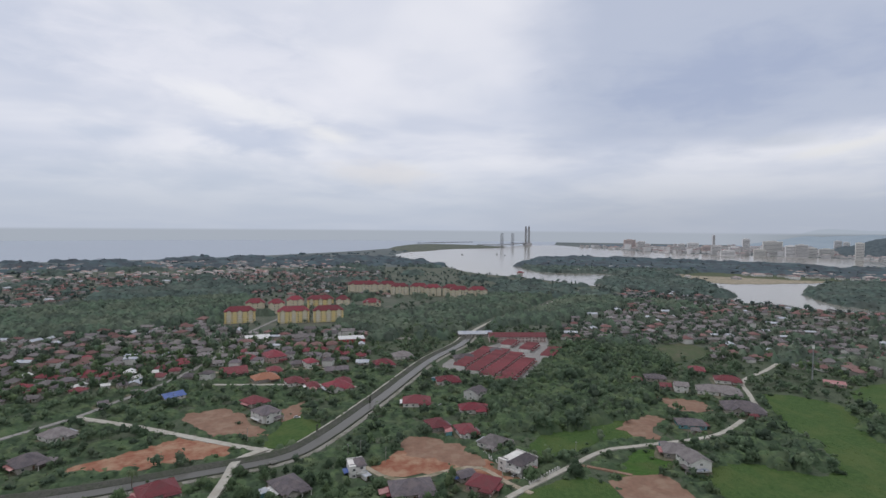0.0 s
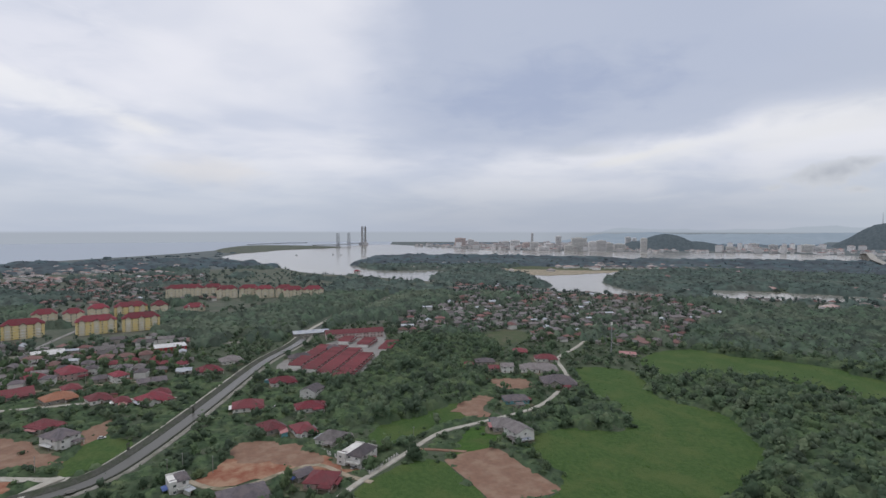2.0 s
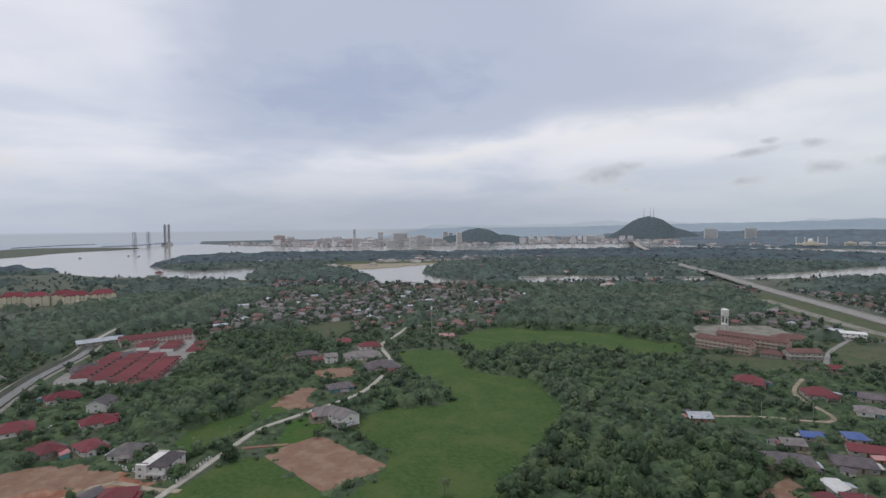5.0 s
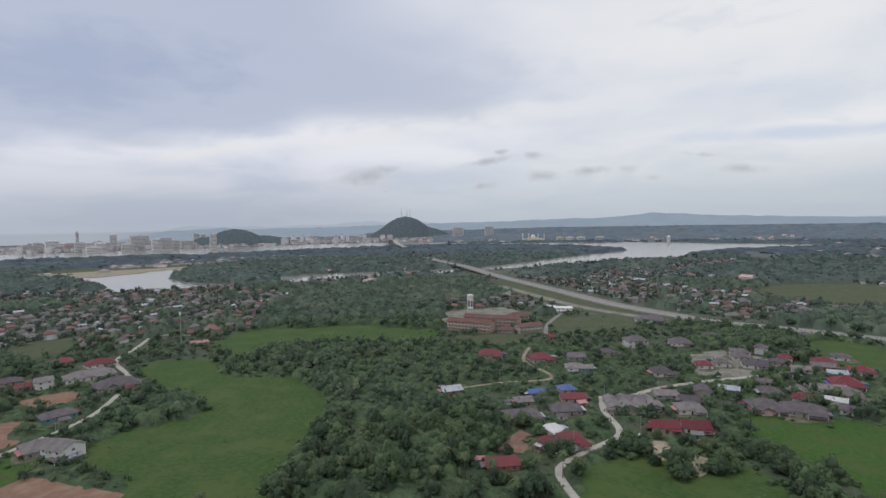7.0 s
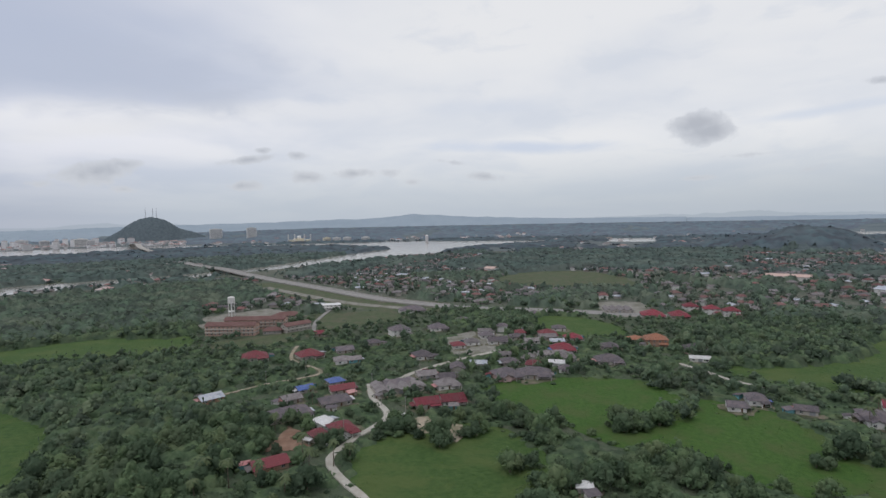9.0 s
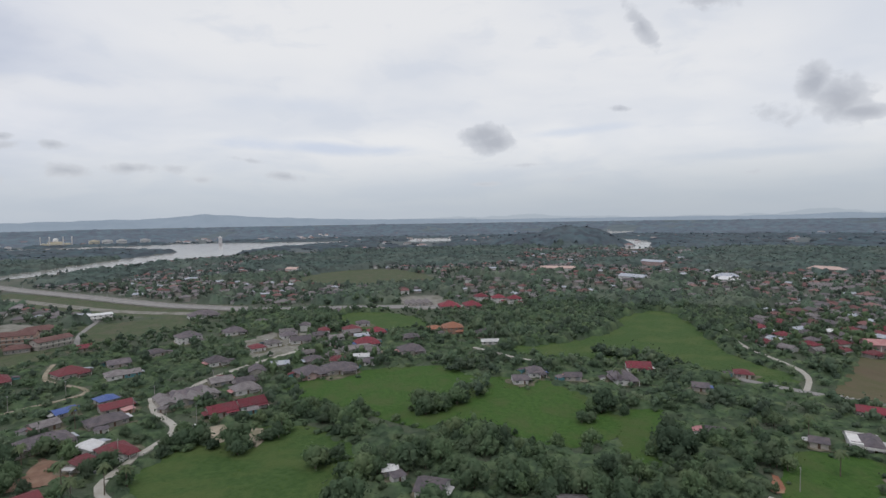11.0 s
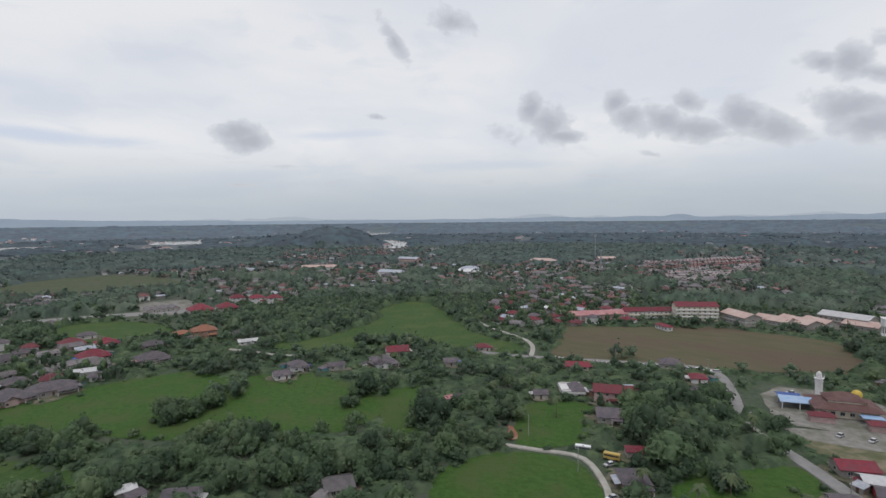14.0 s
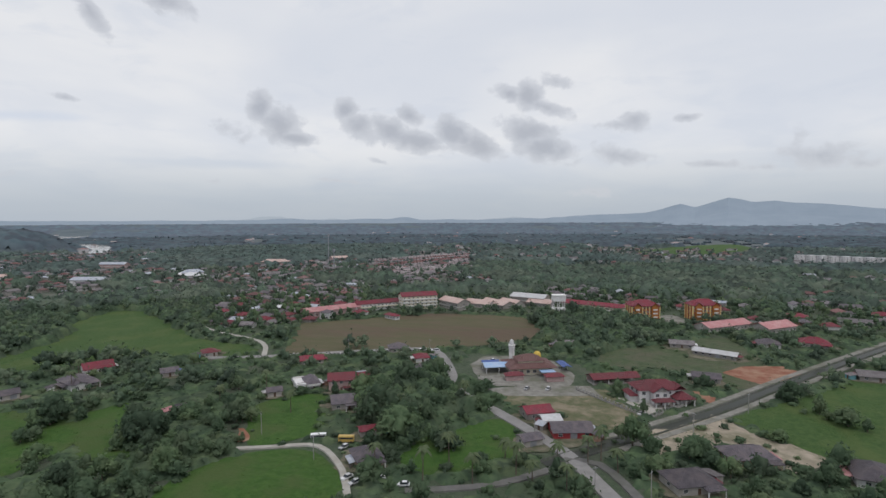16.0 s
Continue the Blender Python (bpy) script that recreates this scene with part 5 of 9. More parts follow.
house("bungalow", -229, 314, 61, 14.0, 14.4, 1, "G", "W", "hip")
house("bungalow", -218, 277, 58, 14.0, 15.6, 1, "D", "C", "hip")
house("bungalow", -134, 248, 38, 16.6, 14.4, 1, "M", "C", "hip")
house("workshop", -198, 389, 47, 14.0, 12.0, 1, "B", "W", "gable")
house("cottage", -238, 371, 48, 5.5, 6.2, 1, "D", "W", "gable")
house("cottage", -230, 398, 40, 5.5, 5.0, 1, "G", "W", "gable")
house("cottage", -262, 412, 42, 5.5, 6.1, 1, "W", "W", "gable")
house("cottage", -300, 424, 45, 12.3, 10.8, 1, "D", "C", "hip")
house("cottage", -250, 414, 51, 5.8, 8.1, 1, "D", "C", "gable")
house("cottage", -333, 499, 54, 7.7, 10.6, 1, "R", "W", "hip")
house("cottage", -313, 478, 63, 5.5, 8.0, 1, "D", "C", "hip")
house("villa", -116, 349, 48, 13.0, 15.6, 2, "D", "W", "cross")
house("bungalow", -134, 378, 54, 13.5, 14.4, 1, "M", "C", "hip")
house("bungalow", -182, 499, 40, 15.6, 16.8, 1, "R", "W", "hip")
house("villa", -159, 503, 33, 17.2, 21.6, 2, "R", "P", "hip")
house("bungalow", -179, 455, 27, 21.1, 16.8, 1, "M", "P", "gable")
house("bungalow", -146, 437, 34, 19.2, 14.4, 1, "O", "C", "hip")
house("bungalow", -119, 428, 31, 13.3, 14.4, 1, "M", "W", "hip")
house("bungalow", -102, 417, 24, 9.0, 10.8, 1, "M", "W", "hip")
house("bungalow", -82, 416, 31, 19.4, 16.8, 1, "R", "W", "cross")
house("villa", -119, 480, 34, 10.2, 14.1, 2, "R", "W", "hip")
house("bungalow", -122, 538, 33, 11.8, 16.3, 1, "R", "W", "hip")
house("shop", -100, 584, 15, 27.7, 19.2, 2, "W", "R", "flat")
house("bungalow", -54, 487, 21, 17.8, 14.4, 1, "R", "W", "hip")
house("bungalow", -39, 518, 19, 18.2, 14.4, 1, "G", "W", "hip")
house("workshop", -207, 595, 24, 25.4, 16.8, 1, "W", "C", "gable")
house("workshop", -160, 603, 20, 28.4, 16.8, 1, "G", "C", "gable")
house("workshop", -93, 466, 16, 20.0, 12.0, 1, "D", "C", "gable")
house("bungalow", -18, 381, 3, 19.1, 14.4, 1, "M", "W", "hip")
house("bungalow", -3, 336, 25, 11.4, 14.4, 1, "M", "C", "hip")
house("bungalow", 15, 327, 17, 11.0, 14.4, 1, "M", "W", "cross")
house("bungalow", 21, 367, 7, 16.8, 12.0, 1, "R", "W", "hip")
house("villa", 25, 396, 56, 13.0, 12.0, 2, "D", "W", "gable")
house("bungalow", 30, 309, -36, 11.8, 14.4, 1, "G", "W", "hip")
house("villa", 41, 279, -43, 13.7, 15.6, 2, "D", "W", "modern")
house("workshop", 12, 267, 32, 9.1, 7.2, 1, "D", "C", "gable")
house("bungalow", 21, 258, -25, 13.4, 13.2, 1, "M", "P", "hip")
house("villa", -44, 272, 19, 8.2, 9.8, 2, "D", "W", "modern")
house("bungalow", -74, 254, 41, 13.0, 16.8, 1, "D", "C", "cross")
house("bungalow", -14, 252, 13, 20.2, 15.6, 1, "D", "C", "hip")
house("bungalow", 5, 435, 9, 18.7, 12.0, 1, "R", "W", "cross")
house("cottage", 162, 442, -15, 8.2, 9.1, 1, "M", "P", "hip")
house("cottage", 180, 448, -12, 16.4, 12.0, 1, "D", "C", "hip")
house("cottage", 179, 425, -13, 8.1, 9.7, 1, "M", "C", "gable")
house("cottage", 188, 417, -14, 9.8, 10.8, 2, "G", "W", "gable")
house("bungalow", 215, 412, -18, 30.4, 14.4, 1, "G", "W", "hip")
house("bungalow", 238, 442, -18, 19.4, 12.0, 1, "M", "W", "hip")
house("bungalow", 211, 372, -15, 24.1, 19.2, 1, "D", "C", "cross")
house("cottage", 161, 342, -10, 16.7, 12.0, 1, "D", "T", "hip")
house("bungalow", 132, 299, -14, 12.2, 14.7, 1, "G", "C", "hip")
house("villa", 135, 282, -81, 13.7, 12.0, 2, "G", "W", "gable")
house("cottage", 228, 475, -21, 12.8, 14.2, 1, "M", "P", "hip")
house("cottage", 323, 436, -32, 15.1, 9.6, 1, "P", "P", "flat")
house("cottage", 300, 162, -42, 12.3, 10.8, 1, "U", "K", "gable")
house("cottage", 300, 114, -49, 10.4, 9.6, 1, "G", "C", "gable")
house("bungalow", 275, 106, -54, 22.0, 12.0, 1, "D", "C", "hip")
house("cottage", 318, 112, -51, 9.3, 8.4, 1, "B", "C", "gable")
house("cottage", 333, 97, -54, 9.1, 9.6, 1, "B", "C", "hip")
house("cottage", 319, 89, -60, 14.5, 10.8, 1, "M", "C", "gable")
house("cottage", 297, 87, -59, 16.4, 12.0, 1, "D", "C", "hip")
house("workshop", 263, 85, -12, 8.6, 9.6, 1, "W", "W", "gable")
house("cottage", 248, 83, -22, 8.0, 7.9, 1, "M", "C", "gable")
house("bungalow", 256, 72, -54, 10.7, 13.2, 1, "M", "W", "cross")
house("cottage", 218, 93, -52, 13.9, 9.6, 1, "M", "K", "gable")
house("workshop", 323, 56, -65, 28.7, 19.2, 1, "G", "C", "long")
house("workshop", 329, 57, -65, 15.9, 12.0, 1, "D", "C", "gable")
house("bungalow", 294, 35, -69, 12.9, 10.8, 1, "R", "C", "gable")
house("bungalow", 300, 21, -71, 12.9, 10.8, 1, "R", "W", "gable")
house("bungalow", 328, 26, -66, 13.4, 10.8, 1, "G", "W", "hip")
house("bungalow", 398, 49, -63, 12.6, 13.2, 1, "D", "W", "hip")
house("bungalow", 349, -11, -67, 15.7, 15.6, 1, "D", "P", "cross")
house("bungalow", 351, -29, -90, 20.7, 13.2, 1, "D", "C", "hip")
house("cottage", 380, -15, -78, 11.2, 12.0, 1, "D", "C", "hip")
house("cottage", 403, -46, -82, 18.6, 10.8, 1, "G", "W", "gable")
house("bungalow", 418, -57, -83, 16.7, 13.2, 1, "R", "W", "hip")
house("cottage", 461, -50, -82, 14.2, 10.8, 1, "G", "C", "gable")
house("cottage", 442, 13, -74, 10.9, 12.0, 1, "G", "W", "hip")
house("cottage", 468, 1, -75, 12.2, 12.0, 1, "D", "W", "hip")
house("cottage", 431, 24, -72, 10.1, 12.0, 1, "M", "W", "hip")
house("villa", 479, 79, -61, 16.9, 14.4, 2, "D", "W", "hip")
house("bungalow", 500, 46, -70, 16.8, 14.4, 1, "D", "W", "hip")
house("cottage", 477, 153, -62, 12.5, 10.8, 1, "R", "C", "gable")
house("bungalow", 399, 136, -51, 16.8, 14.4, 1, "M", "C", "hip")
house("cottage", 416, 113, -65, 13.2, 12.0, 1, "D", "C", "gable")
house("cottage", 440, 95, -63, 11.8, 12.0, 1, "D", "C", "hip")
house("bungalow", 393, 176, -61, 17.9, 14.4, 1, "M", "C", "hip")
house("cottage", 385, 106, -65, 11.4, 12.0, 1, "G", "W", "hip")
house("cottage", 387, 98, -66, 9.0, 9.6, 1, "G", "U", "gable")
house("shop", 622, 186, -68, 27.1, 14.4, 2, "W", "W", "flat")
house("bungalow", 600, 84, -72, 27.9, 16.8, 1, "D", "W", "hip")
house("bungalow", 456, -71, -84, 13.2, 12.0, 1, "R", "W", "hip")
house("bungalow", 394, -55, -88, 13.3, 13.2, 1, "G", "W", "hip")
house("bungalow", 422, -58, -88, 12.4, 12.0, 1, "R", "W", "hip")
house("bungalow", 384, -84, -88, 17.2, 14.4, 1, "D", "C", "hip")
house("cottage", 426, -94, -93, 12.4, 12.0, 1, "D", "C", "hip")
house("bungalow", 471, -52, -87, 14.5, 14.4, 1, "M", "C", "hip")
house("cottage", 451, -121, -95, 11.0, 10.8, 1, "O", "C", "hip")
house("villa", 438, -133, -97, 16.5, 14.4, 2, "O", "K", "hip")
house("bungalow", 416, -155, -101, 14.8, 14.4, 1, "D", "P", "hip")
house("workshop", 389, -148, -106, 12.9, 7.2, 1, "W", "W", "gable")
house("bungalow", 303, -144, -101, 9.4, 12.0, 1, "D", "W", "hip")
house("workshop", 288, -161, -110, 9.6, 8.4, 1, "D", "C", "gable")
house("bungalow", 276, -187, -105, 12.0, 16.6, 1, "D", "W", "cross")
house("bungalow", 291, -209, -117, 14.0, 12.0, 1, "R", "W", "gable")
house("cottage", 247, -217, -127, 7.9, 8.7, 1, "D", "C", "gable")
house("bungalow", 561, -168, -97, 21.5, 19.2, 1, "R", "C", "hip")
house("bungalow", 557, -193, -99, 17.4, 19.2, 1, "R", "C", "hip")
house("villa", 595, -218, -100, 14.4, 14.4, 2, "R", "W", "hip")
house("villa", 578, -233, -102, 14.9, 14.4, 2, "R", "W", "hip")
house("villa", 565, -247, -104, 14.9, 14.4, 2, "R", "W", "hip")
house("workshop", 596, -142, -94, 29.7, 26.4, 1, "G", "C", "long")
house("bungalow", 185, -46, -125, 9.6, 10.8, 1, "D", "W", "gable")
house("workshop", 160, -87, -110, 8.8, 9.6, 1, "G", "C", "gable")
house("shed", 204, -34, -90, 5.5, 5.0, 1, "W", "C", "gable")
house("bungalow", 165, -225, -135, 11.0, 13.2, 1, "D", "W", "modern")
house("villa", 147, -229, -149, 12.2, 10.8, 2, "M", "P", "gable")
house("bungalow", 133, -207, -144, 9.8, 10.9, 1, "D", "C", "gable")
house("cottage", 143, -246, -141, 6.1, 7.3, 1, "R", "C", "hip")
house("cottage", 189, -265, -141, 12.7, 9.6, 1, "R", "C", "gable")
house("bungalow", 124, -265, -146, 8.7, 8.4, 1, "D", "W", "gable")
house("cottage", 130, -291, -147, 7.8, 9.3, 1, "R", "W", "hip")
house("bungalow", 96, -161, -136, 8.5, 10.8, 1, "D", "K", "hip")
house("shed", 107, -182, -137, 6.1, 5.0, 1, "R", "C", "gable")
house("bungalow", 49, -224, -145, 11.3, 8.4, 1, "R", "C", "gable")
house("workshop", 42, -217, -151, 7.2, 7.2, 1, "W", "C", "gable")
house("workshop", 33, -210, -158, 15.2, 10.8, 1, "D", "M", "gable")
house("shed", 46, -195, -139, 7.7, 6.0, 1, "D", "C", "gable")
house("bungalow", -27, -206, -159, 15.4, 10.8, 1, "D", "K", "hip")
house("bungalow", -7, -180, -150, 13.6, 10.8, 1, "D", "C", "hip")
house("bungalow", -62, -204, 176, 11.2, 14.4, 1, "D", "W", "hip")
house("bungalow", -98, -410, 176, 17.0, 12.0, 1, "R", "C", "hip")
house("cottage", -70, -400, 179, 13.0, 12.0, 1, "D", "W", "hip")
house("cottage", -149, -505, 168, 21.6, 12.0, 1, "G", "C", "gable")
house("cottage", -113, -517, 172, 16.6, 12.0, 1, "R", "C", "hip")
house("workshop", -35, -360, 158, 24.2, 8.4, 1, "W", "C", "gable")
house("cottage", -17, -380, -179, 14.2, 9.6, 1, "G", "C", "gable")
house("cottage", 54, -356, -168, 12.6, 8.4, 1, "G", "W", "gable")
house("cottage", -183, -546, 166, 19.1, 12.0, 1, "R", "W", "hip")
house("cottage", -24, -304, 179, 12.8, 9.6, 1, "D", "C", "gable")
house("workshop", -110, -681, 175, 46.9, 14.4, 1, "P", "C", "gable")
house("cottage", -104, -335, 177, 11.7, 10.8, 1, "G", "C", "gable")
house("cottage", 485, 1, -85, 14.4, 9.6, 1, "G", "W", "gable")
house("bungalow", 446, -8, -81, 15.7, 10.8, 1, "D", "W", "gable")
house("cottage", 461, -25, -83, 12.5, 10.8, 1, "D", "C", "hip")
house("cottage", 344, 27, -76, 9.6, 10.8, 1, "D", "C", "gable")
house("workshop", 349, 41, -69, 12.3, 10.8, 1, "G", "C", "gable")
house("cottage", 497, -65, -93, 11.8, 10.8, 1, "D", "W", "hip")
house("cottage", 575, -50, -90, 12.0, 10.8, 1, "D", "W", "hip")
house("cottage", 541, 25, -83, 12.2, 10.8, 1, "G", "W", "hip")
house("cottage", 293, -129, -105, 8.4, 10.1, 1, "D", "W", "gable")
house("cottage", 259, -258, -126, 8.0, 9.6, 1, "M", "C", "hip")
house("bungalow", 153, -307, -145, 10.9, 10.8, 1, "D", "C", "hip")
house("cottage", 172, -209, -137, 6.3, 7.0, 1, "D", "C", "gable")
house("shed", 194, -177, -128, 6.8, 7.2, 1, "D", "C", "gable")
house("bungalow", 22, 511, 8, 20.8, 12.0, 1, "D", "C", "hip")
house("bungalow", 54, 538, 4, 17.6, 12.0, 1, "D", "W", "hip")
house("bungalow", -146, 461, 28, 11.2, 12.0, 1, "M", "W", "hip")
house("cottage", -133, 485, 25, 11.1, 10.8, 1, "D", "C", "hip")
house("bungalow", -80, 430, 21, 11.0, 10.8, 1, "M", "C", "hip")
house("cottage", -237, 531, 34, 12.9, 10.8, 1, "G", "W", "hip")
house("cottage", -195, 530, 30, 11.1, 10.8, 1, "M", "W", "hip")


# beaten yards round the near houses
yards = Shape()
for i, (x, y, r_) in enumerate(HOUSES):
    if math.hypot(x, y) < 520:
        ring, z = [], 0.295 + 0.0002 * i
        for q in range(16):
            a = 2 * math.pi * q / 16
            rr = (r_ + 2.0) * (1 + 0.6 * noise.noise((math.cos(a) * 1.3 + i * 3.7, math.sin(a) * 1.3, 0)))
            ring.append((x + rr * math.cos(a), y + rr * math.sin(a), z))
        yards.add(ring + [(x, y, z)], [(q, (q + 1) % 16, 16) for q in range(16)])
thing("yards", yards.mesh("yards", "beaten"), "beaten earth yards with thin grass round the houses", "ground", kind="structure")


def outbuilding(x, y, rot, w, d, roof, wall):
    ob = base("outbuilding", pose(x, y, 0, 0, 0, rot), "small %s lean-to beside a house with a %s" % ({"cream": "cream", "brick": "brick", "teal_wall": "teal", "white": "white"}[wall], ROOF_WORDS[roof]), "shed", "outbuildings beside houses")
    part("wall", Shape().box(-w / 2, w / 2, -d / 2, d / 2, 0, 2.3).mesh("wall", wall), ob)
    part("roof", Shape().add([(-w / 2 - 0.4, -d / 2 - 0.5, 2.25), (w / 2 + 0.4, -d / 2 - 0.5, 2.25), (w / 2 + 0.4, d / 2 + 0.4, 3.0), (-w / 2 - 0.4, d / 2 + 0.4, 3.0),
                              (-w / 2 - 0.4, -d / 2 - 0.5, 2.35), (w / 2 + 0.4, -d / 2 - 0.5, 2.35), (w / 2 + 0.4, d / 2 + 0.4, 3.1), (-w / 2 - 0.4, d / 2 + 0.4, 3.1)],
                             [(3, 2, 1, 0), (4, 5, 6, 7), (0, 1, 5, 4), (1, 2, 6, 5), (2, 3, 7, 6), (3, 0, 4, 7)]).mesh("roof", roof), ob)
    part("door", door_mesh, ob, "", pose(0, -d / 2, 0))


near_houses = sorted((h for h in HOUSES if math.hypot(h[0], h[1]) < 470), key=lambda h: math.hypot(h[0], h[1]))
for i, (x, y, r_) in enumerate(near_houses[:110]):
    a = rng.uniform(0, 6.28)
    px, py = x + (r_ + 1.5) * math.cos(a), y + (r_ + 1.5) * math.sin(a)
    ci, cj = int((px + HALF) / CELL), int((py + HALF) / CELL)
    if all(math.hypot(px - h[0], py - h[1]) > h[2] + 0.5 for h in HOUSES) and not (cover[ci, cj] == 1 and rng.random() < 0.6):
        outbuilding(px, py, math.degrees(a) + 90, rng.uniform(3, 5.5), rng.uniform(2.6, 4), "GDDUPGM"[int(rng.integers(7))], ("cream", "brick", "teal_wall", "white")[int(rng.integers(4))])
        mark(np.array([(px - 4, py - 4), (px + 4, py - 4), (px + 4, py + 4), (px - 4, py + 4)]), 1)

# ---------------------------------------------------------------- terraces, blocks, schools
def block(name, x, y, rot, w, d, storeys, roof, wall, label, category, group="", roof_form="hip", bay=4.0, trim=None, sh=3.0, corridor=False, steep=0.5):
    """A long building of several storeys: body, roof, floor bands, a window on every bay of every storey and side."""
    ob = base(name, pose(x, y, 0, 0, 0, rot), label, category, group)
    X, Y, H = w / 2, d / 2, sh * storeys + 0.4
    body = Shape().box(-X, X, -Y, Y, 0, H)
    e = 0.8
    top = Shape()
    if roof_form == "hip":
        top.hip(-X - e, X + e, -Y - e, Y + e, H, (min(w, d) / 2 + e) * steep, 0.25)
    elif roof_form == "gable":
        top.gable(-X - e, X + e, -Y - e, Y + e, H, (d / 2 + e) * 0.4, 0.25)
        body.gable_ends(-X, X, -Y, Y, H, d / 2 * 0.38)
    else:
        top.box(-X - 0.3, X + 0.3, -Y - 0.3, Y + 0.3, H, H + 0.5)
    part("wall", body.mesh("wall", wall), ob)
    part("roof", top.mesh("roof", roof), ob)
    for s in range(1, storeys):
        part("floor_band", Shape().box(-X - 0.25, X + 0.25, -Y - (1.2 if corridor else 0.25), Y + 0.25, s * sh - 0.15, s * sh + (0.75 if corridor else 0.15)).mesh("floor_band", trim or "white"), ob)
    n = max(1, round(w / (max(bay, 6) if math.hypot(x, y) > 700 else bay)))
    for s in range(storeys):
        for i in range(n):
            px = -X + w * (i + 0.5) / n
            part("window", block_window, ob, "", pose(px, -Y, s * sh + 1.75))
        for side, turn in ((X, 90), (-X, -90)):
            part("window", block_window, ob, "", pose(side, 0, s * sh + 1.75, 0, 0, turn))
    if category == "apartments" and roof_form == "hip":  # gabled bays with balconies
        for px in ((-X * 0.62, X * 0.62) if w < 30 else (-X * 0.7, 0, X * 0.7)):
            bay_ = part("gable_bay", Shape().box(-2.6, 2.6, -1.3, 0, 0, H).gable_ends(-2.6, 2.6, -1.3, -1.3, H, 2.2, along="y").mesh("gable_bay", "pale_yellow" if wall != "orange_wall" else wall), ob, "", pose(px, -Y, 0))
            part("gable_roof", Shape().gable(-3.1, 3.1, -1.9, Y * 0.7, H, 2.6, along="y").mesh("gable_roof", roof), bay_)
            part("balcony", Shape().box(-1.6, 1.6, -2.2, -1.3, sh, sh + 1.0).box(-1.6, 1.6, -2.2, -1.3, 2 * sh, 2 * sh + 1.0).box(-1.6, 1.6, -2.2, -1.3, 3 * sh, 3 * sh + 1.0).mesh("balcony", "white"), bay_)
    if wall == "orange_wall":  # upright yellow ribs between the windows
        for i in range(n + 1):
            part("pilaster", Shape().box(-0.35, 0.35, -0.45, 0, 0, H).mesh("pilaster", "yellow"), ob, "", pose(-X + w * i / n, -Y, 0))
        for px in (-X, X):
            for py in (-Y * 0.95, -Y * 0.35, Y * 0.35, Y * 0.95):
                part("pilaster", Shape().box(-0.45, 0.45, -0.35, 0.35, 0, H).mesh("pilaster", "yellow"), ob, "", pose(px, py, 0))
    if trim and not corridor and category != "apartments":
        for i in range(0, n + 1, 2 if n > 5 else 1):
            part("pilaster", Shape().box(-0.3, 0.3, -0.35, 0, 0, H).mesh("pilaster", trim), ob, "", pose(-X + w * i / n, -Y, 0))
    mark(np.array([(x + px * math.cos(radians(rot)) - py * math.sin(radians(rot)), y + px * math.sin(radians(rot)) + py * math.cos(radians(rot)))
                   for px, py in ((-X - 2, -Y - 5), (X + 2, -Y - 5), (X + 2, Y + 2), (-X - 2, Y + 2))]), 1)
    return ob


# the yellow and cream apartment blocks with red roofs
YELLOW = "four-storey yellow apartment block with a red hipped roof"
CREAM = "four-storey cream apartment block with a red hipped roof"
for x, y, w, wall in ((-267, 702, 38, "yellow"), (-198, 708, 40, "yellow"), (-154, 718, 39, "yellow"), (-274, 780, 26, "pale_yellow"), (-242, 777, 22, "pale_yellow"),
                      (-225, 814, 24, "pale_yellow"), (-189, 824, 39, "yellow"), (-154, 824, 20, "pale_yellow"), (-114, 858, 27, "pale_yellow")):
    block("apartment_block", x, y, 10 + math.degrees(math.atan2(-x, y)) * 0.5, w, 14, 5 if y < 850 else 2, "R", wall, YELLOW if wall == "yellow" else CREAM, "apartments", "red-roofed apartment blocks", trim="pale_yellow", steep=0.8)
for x, y, w in ((-154, 1044, 60), (-108, 1047, 33), (-81, 1008, 33), (-45, 1012, 33), (-18, 993, 30), (15, 993, 30), (30, 963, 33), (63, 963, 33)):
    block("apartment_block", x, y, 5, w, 15, 5, "R", "pale_yellow", CREAM, "apartments", "red-roofed apartment blocks", bay=5, trim="pale_yellow", steep=0.8)

# red-roofed terraces beside the canal, built as rows of small houses
row_dir = np.array([25, 54.0])
row_dir /= np.linalg.norm(row_dir)
row_n = np.array([row_dir[1], -row_dir[0]])
terrace_rot = math.degrees(math.atan2(row_dir[1], row_dir[0]))


def terrace_house():
    ob = base("terraced_house", Matrix.Identity(4), "small terraced house with a maroon tiled roof and white walls", "house", "red-roofed terraces by the canal")
    part("wall", Shape().box(-4, 4, -5.5, 5.5, 0, 3.3).gable_ends(-4, 4, -5.5, 5.5, 3.3, 1.9, along="y").mesh("wall", "white"), ob)
    part("roof", Shape().gable(-4.02, 4.02, -7.0, 6.2, 3.3, 2.1, along="y").mesh("roof", "M"), ob)
    part("porch_roof", Shape().hip(-3.2, 1.2, -9.0, -6.6, 2.6, 1.0).mesh("porch_roof", "M"), ob)
    add_window(ob, 2, -5.5, 1.7, 0)
    part("door", door_mesh, ob, "", pose(-1.5, -5.5, 0))
    for px in (-3, 1):
        part("post", post_mesh, ob, "", pose(px, -8.6, 0))
    return ob


